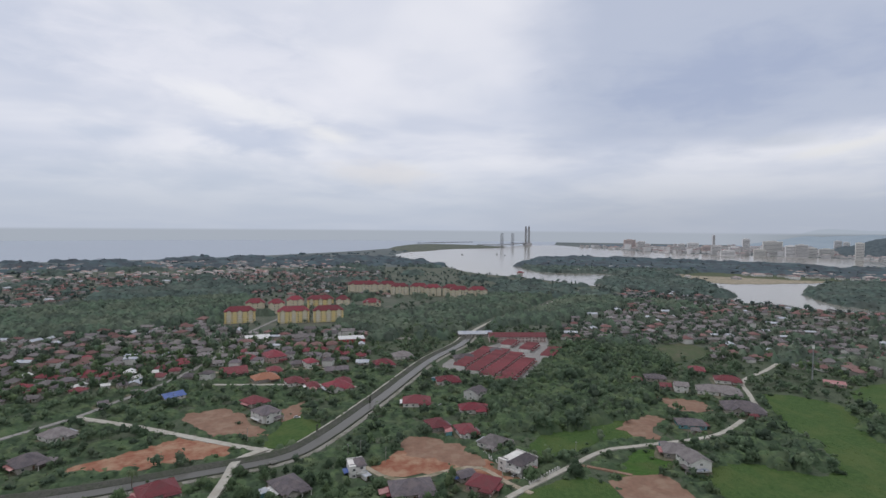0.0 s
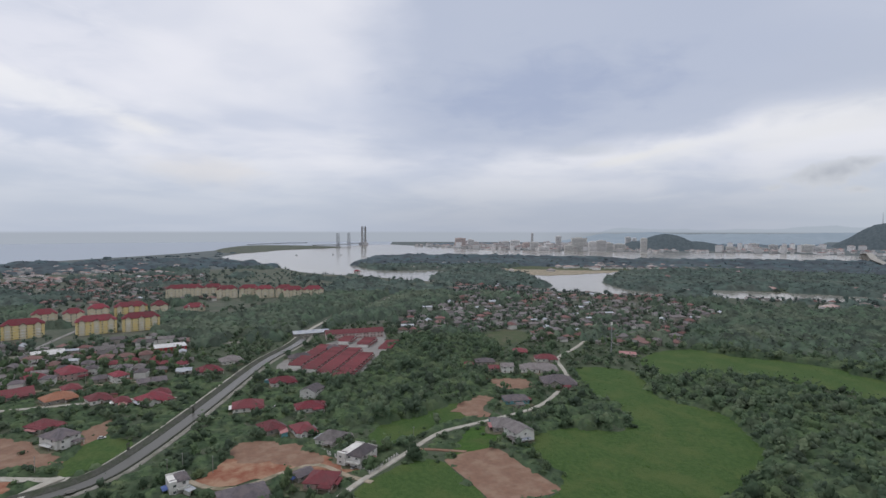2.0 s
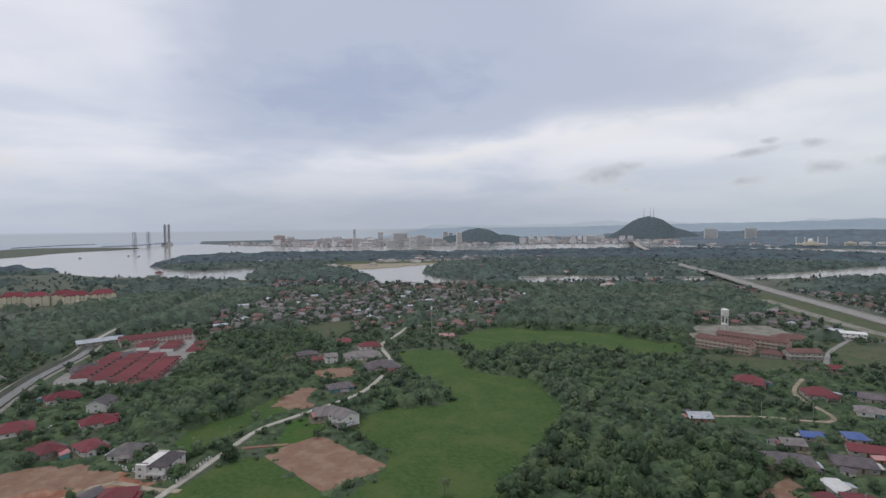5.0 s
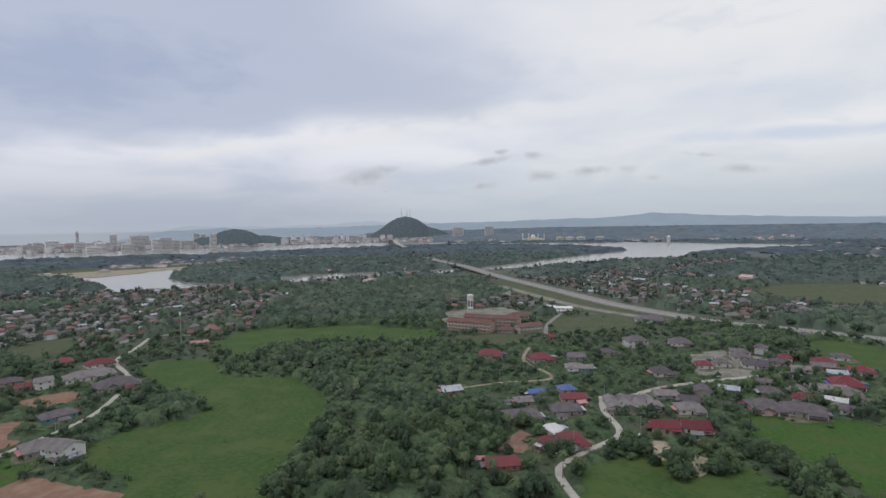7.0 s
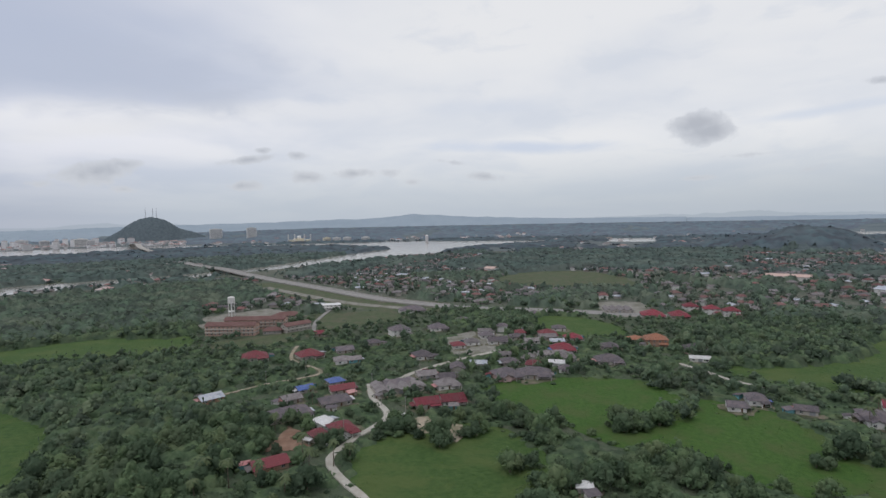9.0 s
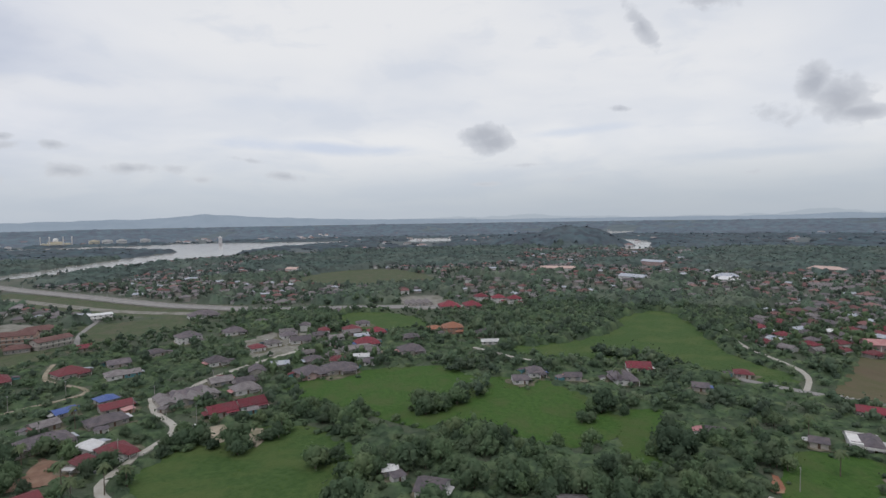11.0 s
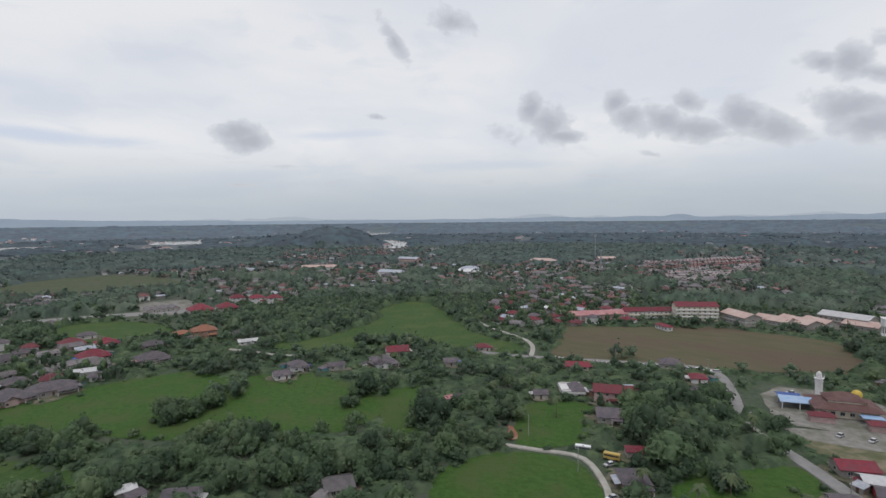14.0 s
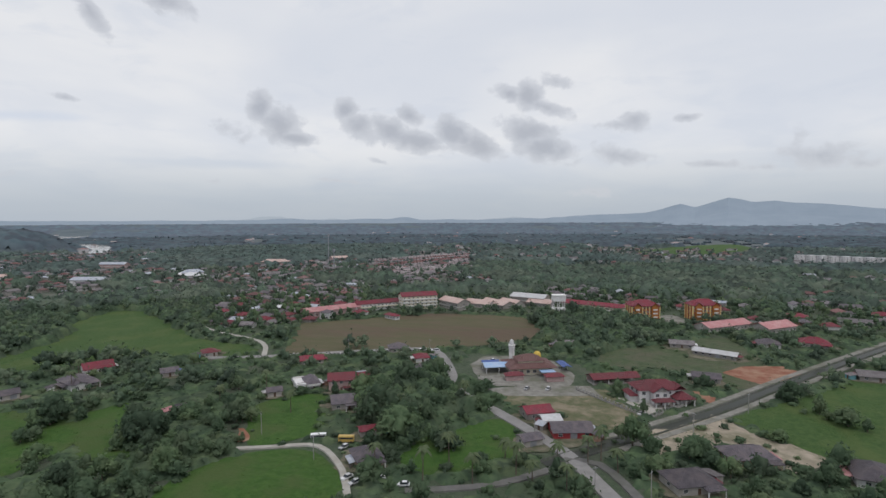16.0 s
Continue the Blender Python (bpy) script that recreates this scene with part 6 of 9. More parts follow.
terrace = terrace_house()
first = True
for off, start, count in ((0, -4, 10), (-11, 2, 11), (-22, 8, 11), (-33, 14, 10), (8, 62, 5), (-10, 74, 4), (-26, 82, 3)):
    for i in range(count):
        p = np.array([60, 438.0]) + row_n * (off * 1.5 - 7.5) + row_dir * (start * 1.5 + 8.04 * i)
        m = pose(p[0], p[1], 0, 0, 0, terrace_rot + (180 if off in (-50, 18) else 0))
        if first:
            terrace.matrix_world, first = m, False
        else:
            copy_thing(terrace, m)
mark(np.array([(-3, 495), (57, 582), (123, 642), (105, 518), (63, 423), (42, 450)], float), 1)
patch("terrace_yard", [(0, 489), (54, 576), (120, 638), (102, 518), (63, 426), (40, 453)], "asphalt", "grey paved lanes between red-roofed terraces", "yard", 0.05, 0.5)
block("shop_row", 84, 600, 2, 63, 16, 2, "M", "pink_wall", "long two-storey pale pink shop row with a maroon roof", "shophouse", roof_form="gable", trim="white")
block("warehouse", 38, 627, 6, 39, 12, 1, "U", "cream", "low long shed with a blue-grey roof by the canal", "shed", roof_form="gable")

# brown school with its water tower
block("school", 482, 236, -88, 46, 12, 3, "brown_roof", "salmon", "long three-storey brown and salmon school with open corridors", "school", roof_form="gable", trim="cream", corridor=True)
block("school", 512, 226, -84, 58, 12, 3, "brown_roof", "salmon", "three-storey brown school wing behind the main block", "school", roof_form="gable", trim="cream", corridor=True)
block("school", 500, 182, -40, 26, 11, 2, "brown_roof", "cream", "short two-storey brown-roofed school wing", "school", roof_form="gable", trim="cream", corridor=True)
block("school_hall", 488, 200, -75, 16, 10, 1, "brown_roof", "cream", "low maroon-roofed school canteen", "school", roof_form="hip")
block("school_hall", 565, 215, -60, 30, 14, 1, "brown_roof", "cream", "low maroon-roofed school hall", "school", roof_form="hip")


def water_tower(x, y, h, r, wall, label, square=False):
    ob = base("water_tower", pose(x, y, 0, 0, 0, 20), label, "water tower")
    tank = Shape()
    if square:
        tank.box(-r, r, -r * 0.8, r * 0.8, h * 0.72, h * 0.98).box(-r - 0.4, r + 0.4, -r * 0.8 - 0.4, r * 0.8 + 0.4, h * 0.98, h)
    else:
        tank.tube((0, 0, h * 0.74), (0, 0, h * 0.96), r, r, 16).dome(0, 0, h * 0.96, r * 1.05, h * 0.07)
    part("tank", tank.mesh("tank", wall), ob)
    for i in range(6 if square else 4):
        a = 2 * math.pi * i / (6 if square else 4)
        px, py = (r * 0.85 * (-1, 0, 1)[i % 3], r * 0.65 * (-1 if i < 3 else 1)) if square else (r * 0.8 * math.cos(a), r * 0.8 * math.sin(a))
        part("leg", Shape().tube((px, py, 0), (px, py, h * 0.75), 0.45, 0.4, 8).mesh("leg", wall), ob)
    part("platform", Shape().box(-r, r, -r * 0.8, r * 0.8, h * 0.36, h * 0.40).mesh("platform", wall), ob)
    return ob


water_tower(555, 272, 25, 3.6, "white", "white concrete water tower on four legs behind the school")
water_tower(75, -465, 19, 5.4, "white", "large white square water tank on tall columns", True)

# the large red-roofed school beyond the playing field
block("school", 268, -411, -123, 52, 13, 1, "P", "pink_wall", "long low pale hall with a faded pink roof", "school", roof_form="gable", sh=4.5, trim="white")
block("school", 241, -450, -130, 46, 12, 2, "R", "white", "two-storey white school wing with a red roof", "school", roof_form="gable", trim="pale_yellow", corridor=True)
block("school", 208, -468, -140, 34, 14, 4, "R", "pale_yellow", "tall pale yellow school block with a red roof", "school", roof_form="gable", trim="white", corridor=True)
for i, (x, y, w, mat) in enumerate(((174, -477, 30, "S"), (154, -495, 27, "S"), (138, -500, 33, "S"), (112, -528, 36, "W"), (126, -507, 24, "S"), (99, -518, 24, "S"))):
    block("school_hall", x, y, -215 + 20 * (i % 2), w, 15, 2 if i in (0, 3) else 1, mat, "cream", "low school hall with a pale sheet roof", "school", roof_form="gable", sh=3.4)
block("school", 48, -502, 160, 58, 12, 2, "R", "pale_yellow", "two-storey cream school wing with a red roof", "school", roof_form="gable", trim="white", corridor=True)
block("pavilion", 206, -408, -205, 14, 5, 1, "R", "white", "small white pavilion with a red roof at the field's edge", "pavilion")

# orange blocks, pink sheds, pale far flats
for x, y in ((7, -474), (-40, -494)):
    block("apartment_block", x, y, -158, 23, 14, 4, "R", "orange_wall", "four-storey orange apartment block with a dark red roof", "apartments", "orange apartment blocks", bay=3, trim="red_wall", steep=0.6)
block("workshop", -50, -452, -136, 44, 14, 1, "P", "cream", "long low shed with a faded pink roof", "shed", roof_form="gable", sh=3.6)
block("workshop", -84, -458, -136, 30, 16, 1, "P", "cream", "low shed with a faded pink roof", "shed", roof_form="gable", sh=3.6)
for i in range(8):
    block("apartment_block", -270 - 15.6 * i, -1176 + 7.5 * i, -157, 14.4, 14, 5, "W", "white", "row of pale white four-storey flats", "apartments", "row of white flats", roof_form="flat", bay=4.5)


def mosque():
    ob = base("mosque", pose(66, -291, 0, 0, 0, -152), "cream mosque with a broad maroon tiered roof and yellow dome", "mosque")
    part("wall", Shape().box(-11, 11, -8, 8, 0, 4.2).box(-7, 7, -5, 5, 4.2, 6.6).mesh("wall", "pale_yellow"), ob)
    part("roof", Shape().hip(-13.5, 13.5, -10.5, 10.5, 4.2, 3.4).mesh("roof", "brown_roof"), ob, "broad weathered maroon tiled roof")
    part("upper_roof", Shape().hip(-7.6, 7.6, -5.6, 5.6, 7.0, 2.8).mesh("upper_roof", "brown_roof"), ob)
    part("dome", Shape().tube((0, 0, 0), (0, 0, 1.2), 2.1, 2.1, 14).dome(0, 0, 1.2, 2.2, 2.4).mesh("dome", "gold"), ob, "yellow painted dome", pose(7.5, 7.5, 5.4))
    part("awning", Shape().gable(-25, -10.5, -3, 8, 3.6, 1.4).mesh("awning", "sky_sheet"), ob, "pale blue sheet awning")
    part("awning", Shape().gable(-24, -14, 8.5, 14, 3.0, 1.0).mesh("awning", "B"), ob, "blue sheet awning")
    part("awning", Shape().box(3, 11, -15, -9.5, 3.0, 3.2).mesh("awning", "sky_sheet"), ob)
    part("awning", Shape().gable(18, 23, -6, 6, 3.0, 0.8, along="y").mesh("awning", "B"), ob)
    for px, py in ((-12, -15), (8, -20)):
        part("annex", Shape().box(px - 4.5, px + 4.5, py - 2.2, py + 2.2, 0, 3.0).mesh("annex", "pink_wall"), ob)
        part("annex_roof", Shape().hip(px - 5.2, px + 5.2, py - 2.9, py + 2.9, 3.0, 1.5).mesh("annex_roof", "M"), ob)
    for px in (-24, -17, -11):
        for py in (-2.5, 7.5):
            part("post", post_mesh, ob, "", pose(px, py, 0) @ Matrix.Diagonal((1, 1, 1.35, 1)))
    for px in (18.5, 22.5):
        part("post", post_mesh, ob, "", pose(px, 0, 0))
    for i in range(6):
        add_window(ob, -9.5 + 3.6 * i, -8, 2.0, 0, 1.3)
    for py in (-5, 0, 5):
        add_window(ob, 11, py, 2.0, 90, 1.3)
        add_window(ob, -11, py, 2.0, -90, 1.3)
    return ob


mosque()
mark(np.array([(108, -267), (108, -321), (45, -318), (21, -285), (45, -258)], float), 1)
minaret = base("minaret", pose(78, -303, 0), "slim white square minaret with a pointed cap", "minaret")
part("shaft", Shape().box(-1.3, 1.3, -1.3, 1.3, 0, 10.5).box(-1.6, 1.6, -1.6, 1.6, 9.2, 9.6).mesh("shaft", "white"), minaret)
part("gallery", Shape().box(-1.8, 1.8, -1.8, 1.8, 10.5, 10.9).box(-1.0, 1.0, -1.0, 1.0, 10.9, 12.4).mesh("gallery", "white"), minaret)
part("cap", Shape().dome(0, 0, 12.4, 1.2, 1.8, 10, 4).mesh("cap", "white"), minaret)
for px, py in ((-1.6, -1.6), (1.6, -1.6), (1.6, 1.6), (-1.6, 1.6)):
    part("pinnacle", Shape().tube((px, py, 10.9), (px, py, 12.6), 0.25, 0.05, 6).mesh("pinnacle", "white"), minaret)

# the grand villa beside the drain
def grand_villa(x, y, rot):
    ob = base("house", pose(x, y, 0, 0, 0, rot), "large two-storey white villa with many maroon gables", "house")
    wall, roof = Shape(), Shape()
    for x0, x1, y0, y1, h in ((-11, 9, -5, 6, 6.2), (-6, 1, -8.5, -5, 6.0), (4, 12, -7, 1, 3.2), (-14, -11, -3, 5, 3.2)):
        wall.box(x0, x1, y0, y1, 0, h)
    roof.hip(-12, 10, -6, 7, 6.2, 3.2)
    roof.gable(-6.8, 1.8, -9.4, 0.5, 6.0, 2.8, along="y")
    wall.gable_ends(-6, 1, -8.5, -8.5, 6.0, 2.5, along="y")
    roof.gable(4.5, 10.5, -6.6, 0.5, 6.1, 2.2, along="y")
    roof.hip(3.2, 12.8, -11, 1.8, 3.2, 2.2)
    roof.hip(-15, -10.6, -4, 6, 3.2, 1.4)
    roof.hip(-7.4, 2.4, -12.6, -8.2, 2.9, 1.2)
    part("wall", wall.mesh("wall", "white"), ob)
    part("roof", roof.mesh("roof", "M"), ob, "steep maroon tiled roofs with gables")
    for px in (4, 8, 12):
        part("post", post_mesh, ob, "", pose(px, -10.4, 0) @ Matrix.Diagonal((1.5, 1.5, 1.2, 1)))
    for px in (-6.6, -2.5, 1.6):
        part("post", post_mesh, ob, "", pose(px, -12, 0) @ Matrix.Diagonal((1.5, 1.5, 1.1, 1)))
    for z in (1.7, 4.6):
        for px in (-9, -4.3, -0.8, 3, 6.6):
            add_window(ob, px, -8.5 if -6 < px < 1 else (-7 if px > 4 and z < 3 else -5), z, 0, 1.2)
        for py in (-2, 3):
            add_window(ob, 9 if z > 3 else 12, min(py, 0), z, 90, 1.2)
            add_window(ob, -11, py, 4.6, -90, 1.2)
    part("door", door_mesh, ob, "", pose(-2.5, -8.55, 0))
    mark(np.array([(x - 16, y - 16), (x + 16, y - 16), (x + 16, y + 14), (x - 16, y + 14)], float), 1)
    HOUSES.append((x, y, 17))


grand_villa(0, -265, -155)

def carport(x, y, rot, w, d):
    """An open shelter: a long tiled roof on posts over a paved floor."""
    ob = base("carport", pose(x, y, 0, 0, 0, rot), "long open carport with a maroon tiled roof and white posts", "carport")
    part("floor_slab", Shape().box(-w / 2, w / 2, -d / 2, d / 2, 0, 0.45).mesh("floor_slab", "track"), ob)
    part("roof", Shape().gable(-w / 2 - 0.6, w / 2 + 0.6, -d / 2 - 0.8, d / 2 + 0.8, 3.0, 2.0).mesh("roof", "M"), ob)
    part("back_wall", Shape().box(-w / 2, w / 2, d / 2 - 0.2, d / 2, 0.45, 3.0).mesh("back_wall", "pink_wall"), ob)
    for i in range(7):
        part("post", post_mesh, ob, "", pose(-w / 2 + 0.4 + (w - 0.8) * i / 6, -d / 2 + 0.3, 0.45))
    mark(np.array([(x - 15, y - 10), (x + 15, y - 10), (x + 15, y + 10), (x - 15, y + 10)], float), 1)


carport(21, -286, -150, 25, 8)

# boundary walls round the villas
for a, b in (((24, 296), (44, 261)), ((44, 261), (63, 279)), ((37, -265), (4, -237)), ((4, -237), (-16, -267))):
    wall_paint = "white" if a[1] > 0 else "concrete"
    a, b = np.array(a, float), np.array(b, float)
    L_ = float(np.linalg.norm(b - a))
    w = base("garden_wall", pose(*a, 0, 0, 0, math.degrees(math.atan2(b[1] - a[1], b[0] - a[0]))), "white rendered garden wall with dark railings" if wall_paint == "white" else "grey concrete compound wall with steel railings", "wall")
    part("plinth", Shape().box(0, L_, -0.1, 0.1, 0, 0.8).mesh("plinth", wall_paint), w)
    for i in range(int(L_ / 2.4) + 1):
        part("pier", Shape().box(-0.22, 0.22, -0.22, 0.22, 0, 1.9).box(-0.28, 0.28, -0.28, 0.28, 1.9, 2.0).mesh("pier", wall_paint), w, "", pose(min(2.4 * i, L_), 0, 0))
    part("railing", Shape().box(0, L_, -0.03, 0.03, 1.55, 1.62).box(0, L_, -0.03, 0.03, 1.0, 1.06).mesh("railing", "steel"), w)

# ---------------------------------------------------------------- bridges and masts
BR = smooth_line([(632, 45), (687, 126), (742, 184), (795, 235), (933, 373), (1020, 465), (1120, 563), (1263, 714), (1440, 862)], step=20)
deck_lift = lambda s: 0.6 + 5.6 * min(1, max(0, (s - 0.36) / 0.24)) ** 0.9 * (1 if s < 0.85 else max(0.1, 1 - (s - 0.85) * 6))
bridge = sweep("road_bridge", BR, [(12, -0.9), (12.2, 1.0), (11.8, 1.0), (11.7, 0.1), (0, 0.15), (-11.7, 0.1), (-11.8, 1.0), (-12.2, 1.0), (-12, -0.9), (12, -0.9)], "concrete",
               "long pale concrete road bridge across the river", "bridge", kind="", keep=30, lift=deck_lift)
for side_, way_ in ((6.3, "outbound"), (-6.3, "inbound")):
    sweep("carriageway", BR, [(side_ + 4.9, 0.24), (side_ - 4.9, 0.24)], "asphalt", "grey asphalt %s carriageway on the bridge" % way_, "road", lift=deck_lift)
for i in range(4, len(BR) - 2, 2):
    h = deck_lift(i / (len(BR) - 1))
    if h > 2.4:
        part("pier", Shape().box(-6, 6, -0.9, 0.9, 0, h - 0.9).box(-8, 8, -1.1, 1.1, h - 1.9, h - 0.9).mesh("pier", "concrete"), bridge, "", pose(BR[i][0], BR[i][1], 0, 0, 0, -40))
    for side in (11.4, -11.4):
        t = BR[i + 1] - BR[i]
        t = t / np.linalg.norm(t)
        px, py = BR[i] + np.array([-t[1], t[0]]) * side
        part("lamp_post", Shape().tube((0, 0, 0), (0, 0, 9), 0.16, 0.1, 6).tube((0, 0, 9), (0, -1.6 * (1 if side > 0 else -1), 9.3), 0.08, 0.06, 6).mesh("lamp_post", "steel"), bridge, "", pose(px, py, h, 0, 0, math.degrees(math.atan2(t[1], t[0]))))
road("road", [(560, -190), (596, -95), (620, 0), (632, 45)], 22, "asphalt", "wide grey highway leading to the bridge", keep=26)
road("road", [(612, 70), (664, 168), (733, 246), (838, 353)], 15, "gravel", "pale unfinished road beside the bridge ramp", keep=30)
patch("road_verge", [(600, 60), (650, 190), (760, 300), (850, 380), (900, 370), (760, 190), (690, 90), (650, 40)], "lawn", "rough grass along the new road", "verge", -0.29, 3)
road("road", [(1440, 862), (1652, 1035), (1860, 1200)], 18, "asphalt", "grey road across the river island", z=0.45)
FB = smooth_line([(1860, 1200), (1995, 1335), (2280, 1545), (2535, 1748)], step=25)
far_bridge = sweep("road_bridge", FB, [(11, -1), (11, 1), (-11, 1), (-11, -1), (11, -1)], "concrete", "far pale concrete bridge over the second channel", "bridge", kind="",
                   lift=lambda s: 5 + 20 * math.sin(math.pi * min(1, s)) ** 0.7)
for i in range(1, len(FB) - 1):
    h = 5 + 20 * math.sin(math.pi * i / (len(FB) - 1)) ** 0.7
    part("pier", Shape().box(-1.5, 1.5, -5, 5, 0, h - 1).mesh("pier", "concrete"), far_bridge, "", pose(FB[i][0], FB[i][1], 0, 0, 0, 40))


def lattice_tower(name, x, y, h, w, rot, label, category):
    ob = base(name, pose(x, y, 0, 0, 0, rot), label, category)
    n = max(4, int(h / (w * 0.9)))
    for sx in (-1, 1):
        for sy in (-1, 1):
            part("leg", Shape().tube((sx * w / 2, sy * w / 2, 0), (sx * w * 0.42, sy * w * 0.42, h), w * 0.11, w * 0.09, 6).mesh("leg", "steel"), ob)
    for i in range(n):
        z = h * (i + 1) / n
        part("platform", Shape().box(-w * 0.5, w * 0.5, -w * 0.5, w * 0.5, z - w * 0.09, z).mesh("platform", "steel"), ob)
    return ob


for x, y, h in ((384, 3496, 92), (484, 3729, 92)):
    lattice_tower("bridge_tower", x, y, h, 14, 25, "slim grey tower of the lift bridge at the river mouth", "tower")
tall = base("tall_tower", pose(622, 3955, 0, 0, 0, -9), "tall grey tower block under construction by the river mouth", "tower")
for px in (-12, 12):
    part("core", Shape().box(px - 6.5, px + 6.5, -10, 10, 0, 132).box(px - 4, px + 4, -5, 5, 132, 142).mesh("core", "far_wall"), tall)
part("podium", Shape().box(-34, 34, -20, 20, 0, 16).box(-26, 26, -16, 16, 16, 20).mesh("podium", "far_wall"), tall)
for i in range(19):
    part("floor_slab", Shape().box(-19.5, 19.5, -12, 12, 6.2 * i + 22, 6.2 * i + 23.4).mesh("floor_slab", "far_dark"), tall)
lift = sweep("lift_bridge", np.array([(225, 3450), (384, 3496), (484, 3729), (615, 3960)], float), [(10, 14), (10, 19), (-10, 19), (-10, 14), (10, 14)], "steel", "low grey deck of the lift bridge", "bridge", kind="")
for a in (57.3, 56.7, 57.6):
    x, y = 4050 * math.sin(radians(a)), 4050 * math.cos(radians(a))
    thing("radio_mast", Shape().tube((0, 0, 140), (0, 0, 222), 2.0, 0.7, 6).box(-4, 4, -4, 4, 140, 155).mesh("radio_mast", "steel"), "slim radio mast on the wooded hill", "mast", at=pose(x, y, 0))
mast = base("lattice_mast", pose(313, 448, 0), "thin grey telecom mast standing by a village", "mast")
part("shaft", Shape().tube((0, 0, 0), (0, 0, 30), 0.6, 0.35, 6).mesh("shaft", "steel"), mast)
part("antenna", Shape().box(-0.7, 0.7, -0.7, 0.7, 28, 31).mesh("antenna", "white"), mast)
for x, y, h in ((495, -780, 36), (630, -975, 55)):
    if h:
        thing("lattice_mast", Shape().tube((0, 0, 0), (0, 0, h), 1.1, 0.7, 6).box(-1.6, 1.6, -1.6, 1.6, h - 5, h).mesh("lattice_mast", "steel"), "grey telecom mast among far houses", "mast", at=pose(x, y, 0))
river_tower = base("river_tower", pose(2655, 285, 0), "pale tower on the far river bank", "tower")
part("shaft", Shape().box(-7, 7, -7, 7, 0, 26).mesh("shaft", "far_wall"), river_tower)
part("cap", Shape().hip(-8, 8, -8, 8, 26, 9).mesh("cap", "far_wall"), river_tower)


def sluice(x, y, rot):
    """A small dark gate on the canal's bank: two posts, a lintel, a lifting plate and its wheel."""
    ob = base("sluice_gate", pose(x, y, 0, 0, 0, rot), "small dark steel sluice gate on the canal bank", "sluice gate", "sluices along the canal")
    for px in (-0.8, 0.8):
        part("post", Shape().box(px - 0.15, px + 0.15, -0.2, 0.2, 0, 4.2).mesh("post", "revetment"), ob)
    part("lintel", Shape().box(-1.1, 1.1, -0.3, 0.3, 4.2, 4.55).mesh("lintel", "revetment"), ob)
    part("plate", Shape().box(-0.65, 0.65, -0.06, 0.06, 0.2, 2.2).mesh("plate", "revetment"), ob)
    part("wheel", Shape().tube((0, -0.5, 4.9), (0, -0.4, 4.9), 0.45, 0.45, 12).tube((0, 0, 4.5), (0, 0, 4.9), 0.06, 0.06, 6).mesh("wheel", "revetment"), ob)
    return ob


sluice(-77, 327, 70)
sluice(-52, 383, 72)
outfall = base("outfall", pose(-90, 282, 0, 0, 0, 30), "round dark concrete outfall chamber in the canal", "outfall")
part("chamber", Shape().tube((0, 0, 0), (0, 0, 1.1), 2.2, 2.0, 16).mesh("chamber", "revetment"), outfall)
part("lid", Shape().tube((0, 0, 1.1), (0, 0, 1.3), 2.25, 2.25, 16).mesh("lid", "dark_asphalt"), outfall)

# ---------------------------------------------------------------- power poles and cars
def pole(x, y, rot):
    ob = base("utility_pole", pose(x, y, 0, 0, 0, rot), "grey concrete utility pole with a cross-arm", "pole", "utility poles along lanes")
    part("shaft", Shape().tube((0, 0, 0), (0, 0, 9), 0.16, 0.11, 6).mesh("shaft", "concrete"), ob)
    part("arm", Shape().box(-0.9, 0.9, -0.06, 0.06, 8.3, 8.45).mesh("arm", "steel"), ob)
    return ob


first_pole = pole(20, -165, 30)
for x, y in ((45, -200), (86, -237), (105, -272), (132, -309), (180, -292), (-12, -225), (-36, -258), (252, 70), (294, 60), (225, 78), (333, 142), (354, 123), (30, 258), (75, 294), (-30, 285), (-51, 288),
             (150, 321), (285, 45), (309, 78), (393, 21), (-45, 294), (-180, 477), (-142, 480), (-114, 310), (4, -168), (114, -156), (146, -168), (327, 72), (350, 45), (369, -30)):
    copy_thing(first_pole, pose(x, y, 0, 0, 0, (x * 7 + y * 3) % 180))


def car(x, y, rot):
    ob = base("car", pose(x, y, 0.1, 0, 0, rot), "small light-coloured parked car", "car", "parked cars")
    body = Shape().add([(-2.1, -0.85, 0.35), (2.1, -0.85, 0.35), (2.1, 0.85, 0.35), (-2.1, 0.85, 0.35), (-2.1, -0.85, 0.85), (2.1, -0.85, 0.8), (2.1, 0.85, 0.8), (-2.1, 0.85, 0.85)],
                       [(3, 2, 1, 0), (4, 5, 6, 7), (0, 1, 5, 4), (1, 2, 6, 5), (2, 3, 7, 6), (3, 0, 4, 7)])
    part("body", body.mesh("body", "car_paint"), ob)
    cab = Shape().add([(-1.8, -0.8, 0.85), (1.0, -0.8, 0.85), (1.0, 0.8, 0.85), (-1.8, 0.8, 0.85), (-1.3, -0.65, 1.45), (0.3, -0.65, 1.45), (0.3, 0.65, 1.45), (-1.3, 0.65, 1.45)],
                      [(4, 5, 6, 7), (0, 1, 5, 4), (1, 2, 6, 5), (2, 3, 7, 6), (3, 0, 4, 7)])
    part("cabin", cab.mesh("cabin", "glass"), ob)
    part("roof", Shape().box(-1.25, 0.28, -0.64, 0.64, 1.45, 1.5).mesh("roof", "car_paint"), ob)
    for px in (-1.3, 1.3):
        for py in (-0.85, 0.85):
            part("wheel", Shape().tube((px, py - 0.1, 0.32), (px, py + 0.1, 0.32), 0.32, 0.32, 10).mesh("wheel", "tyre"), ob)
    return ob


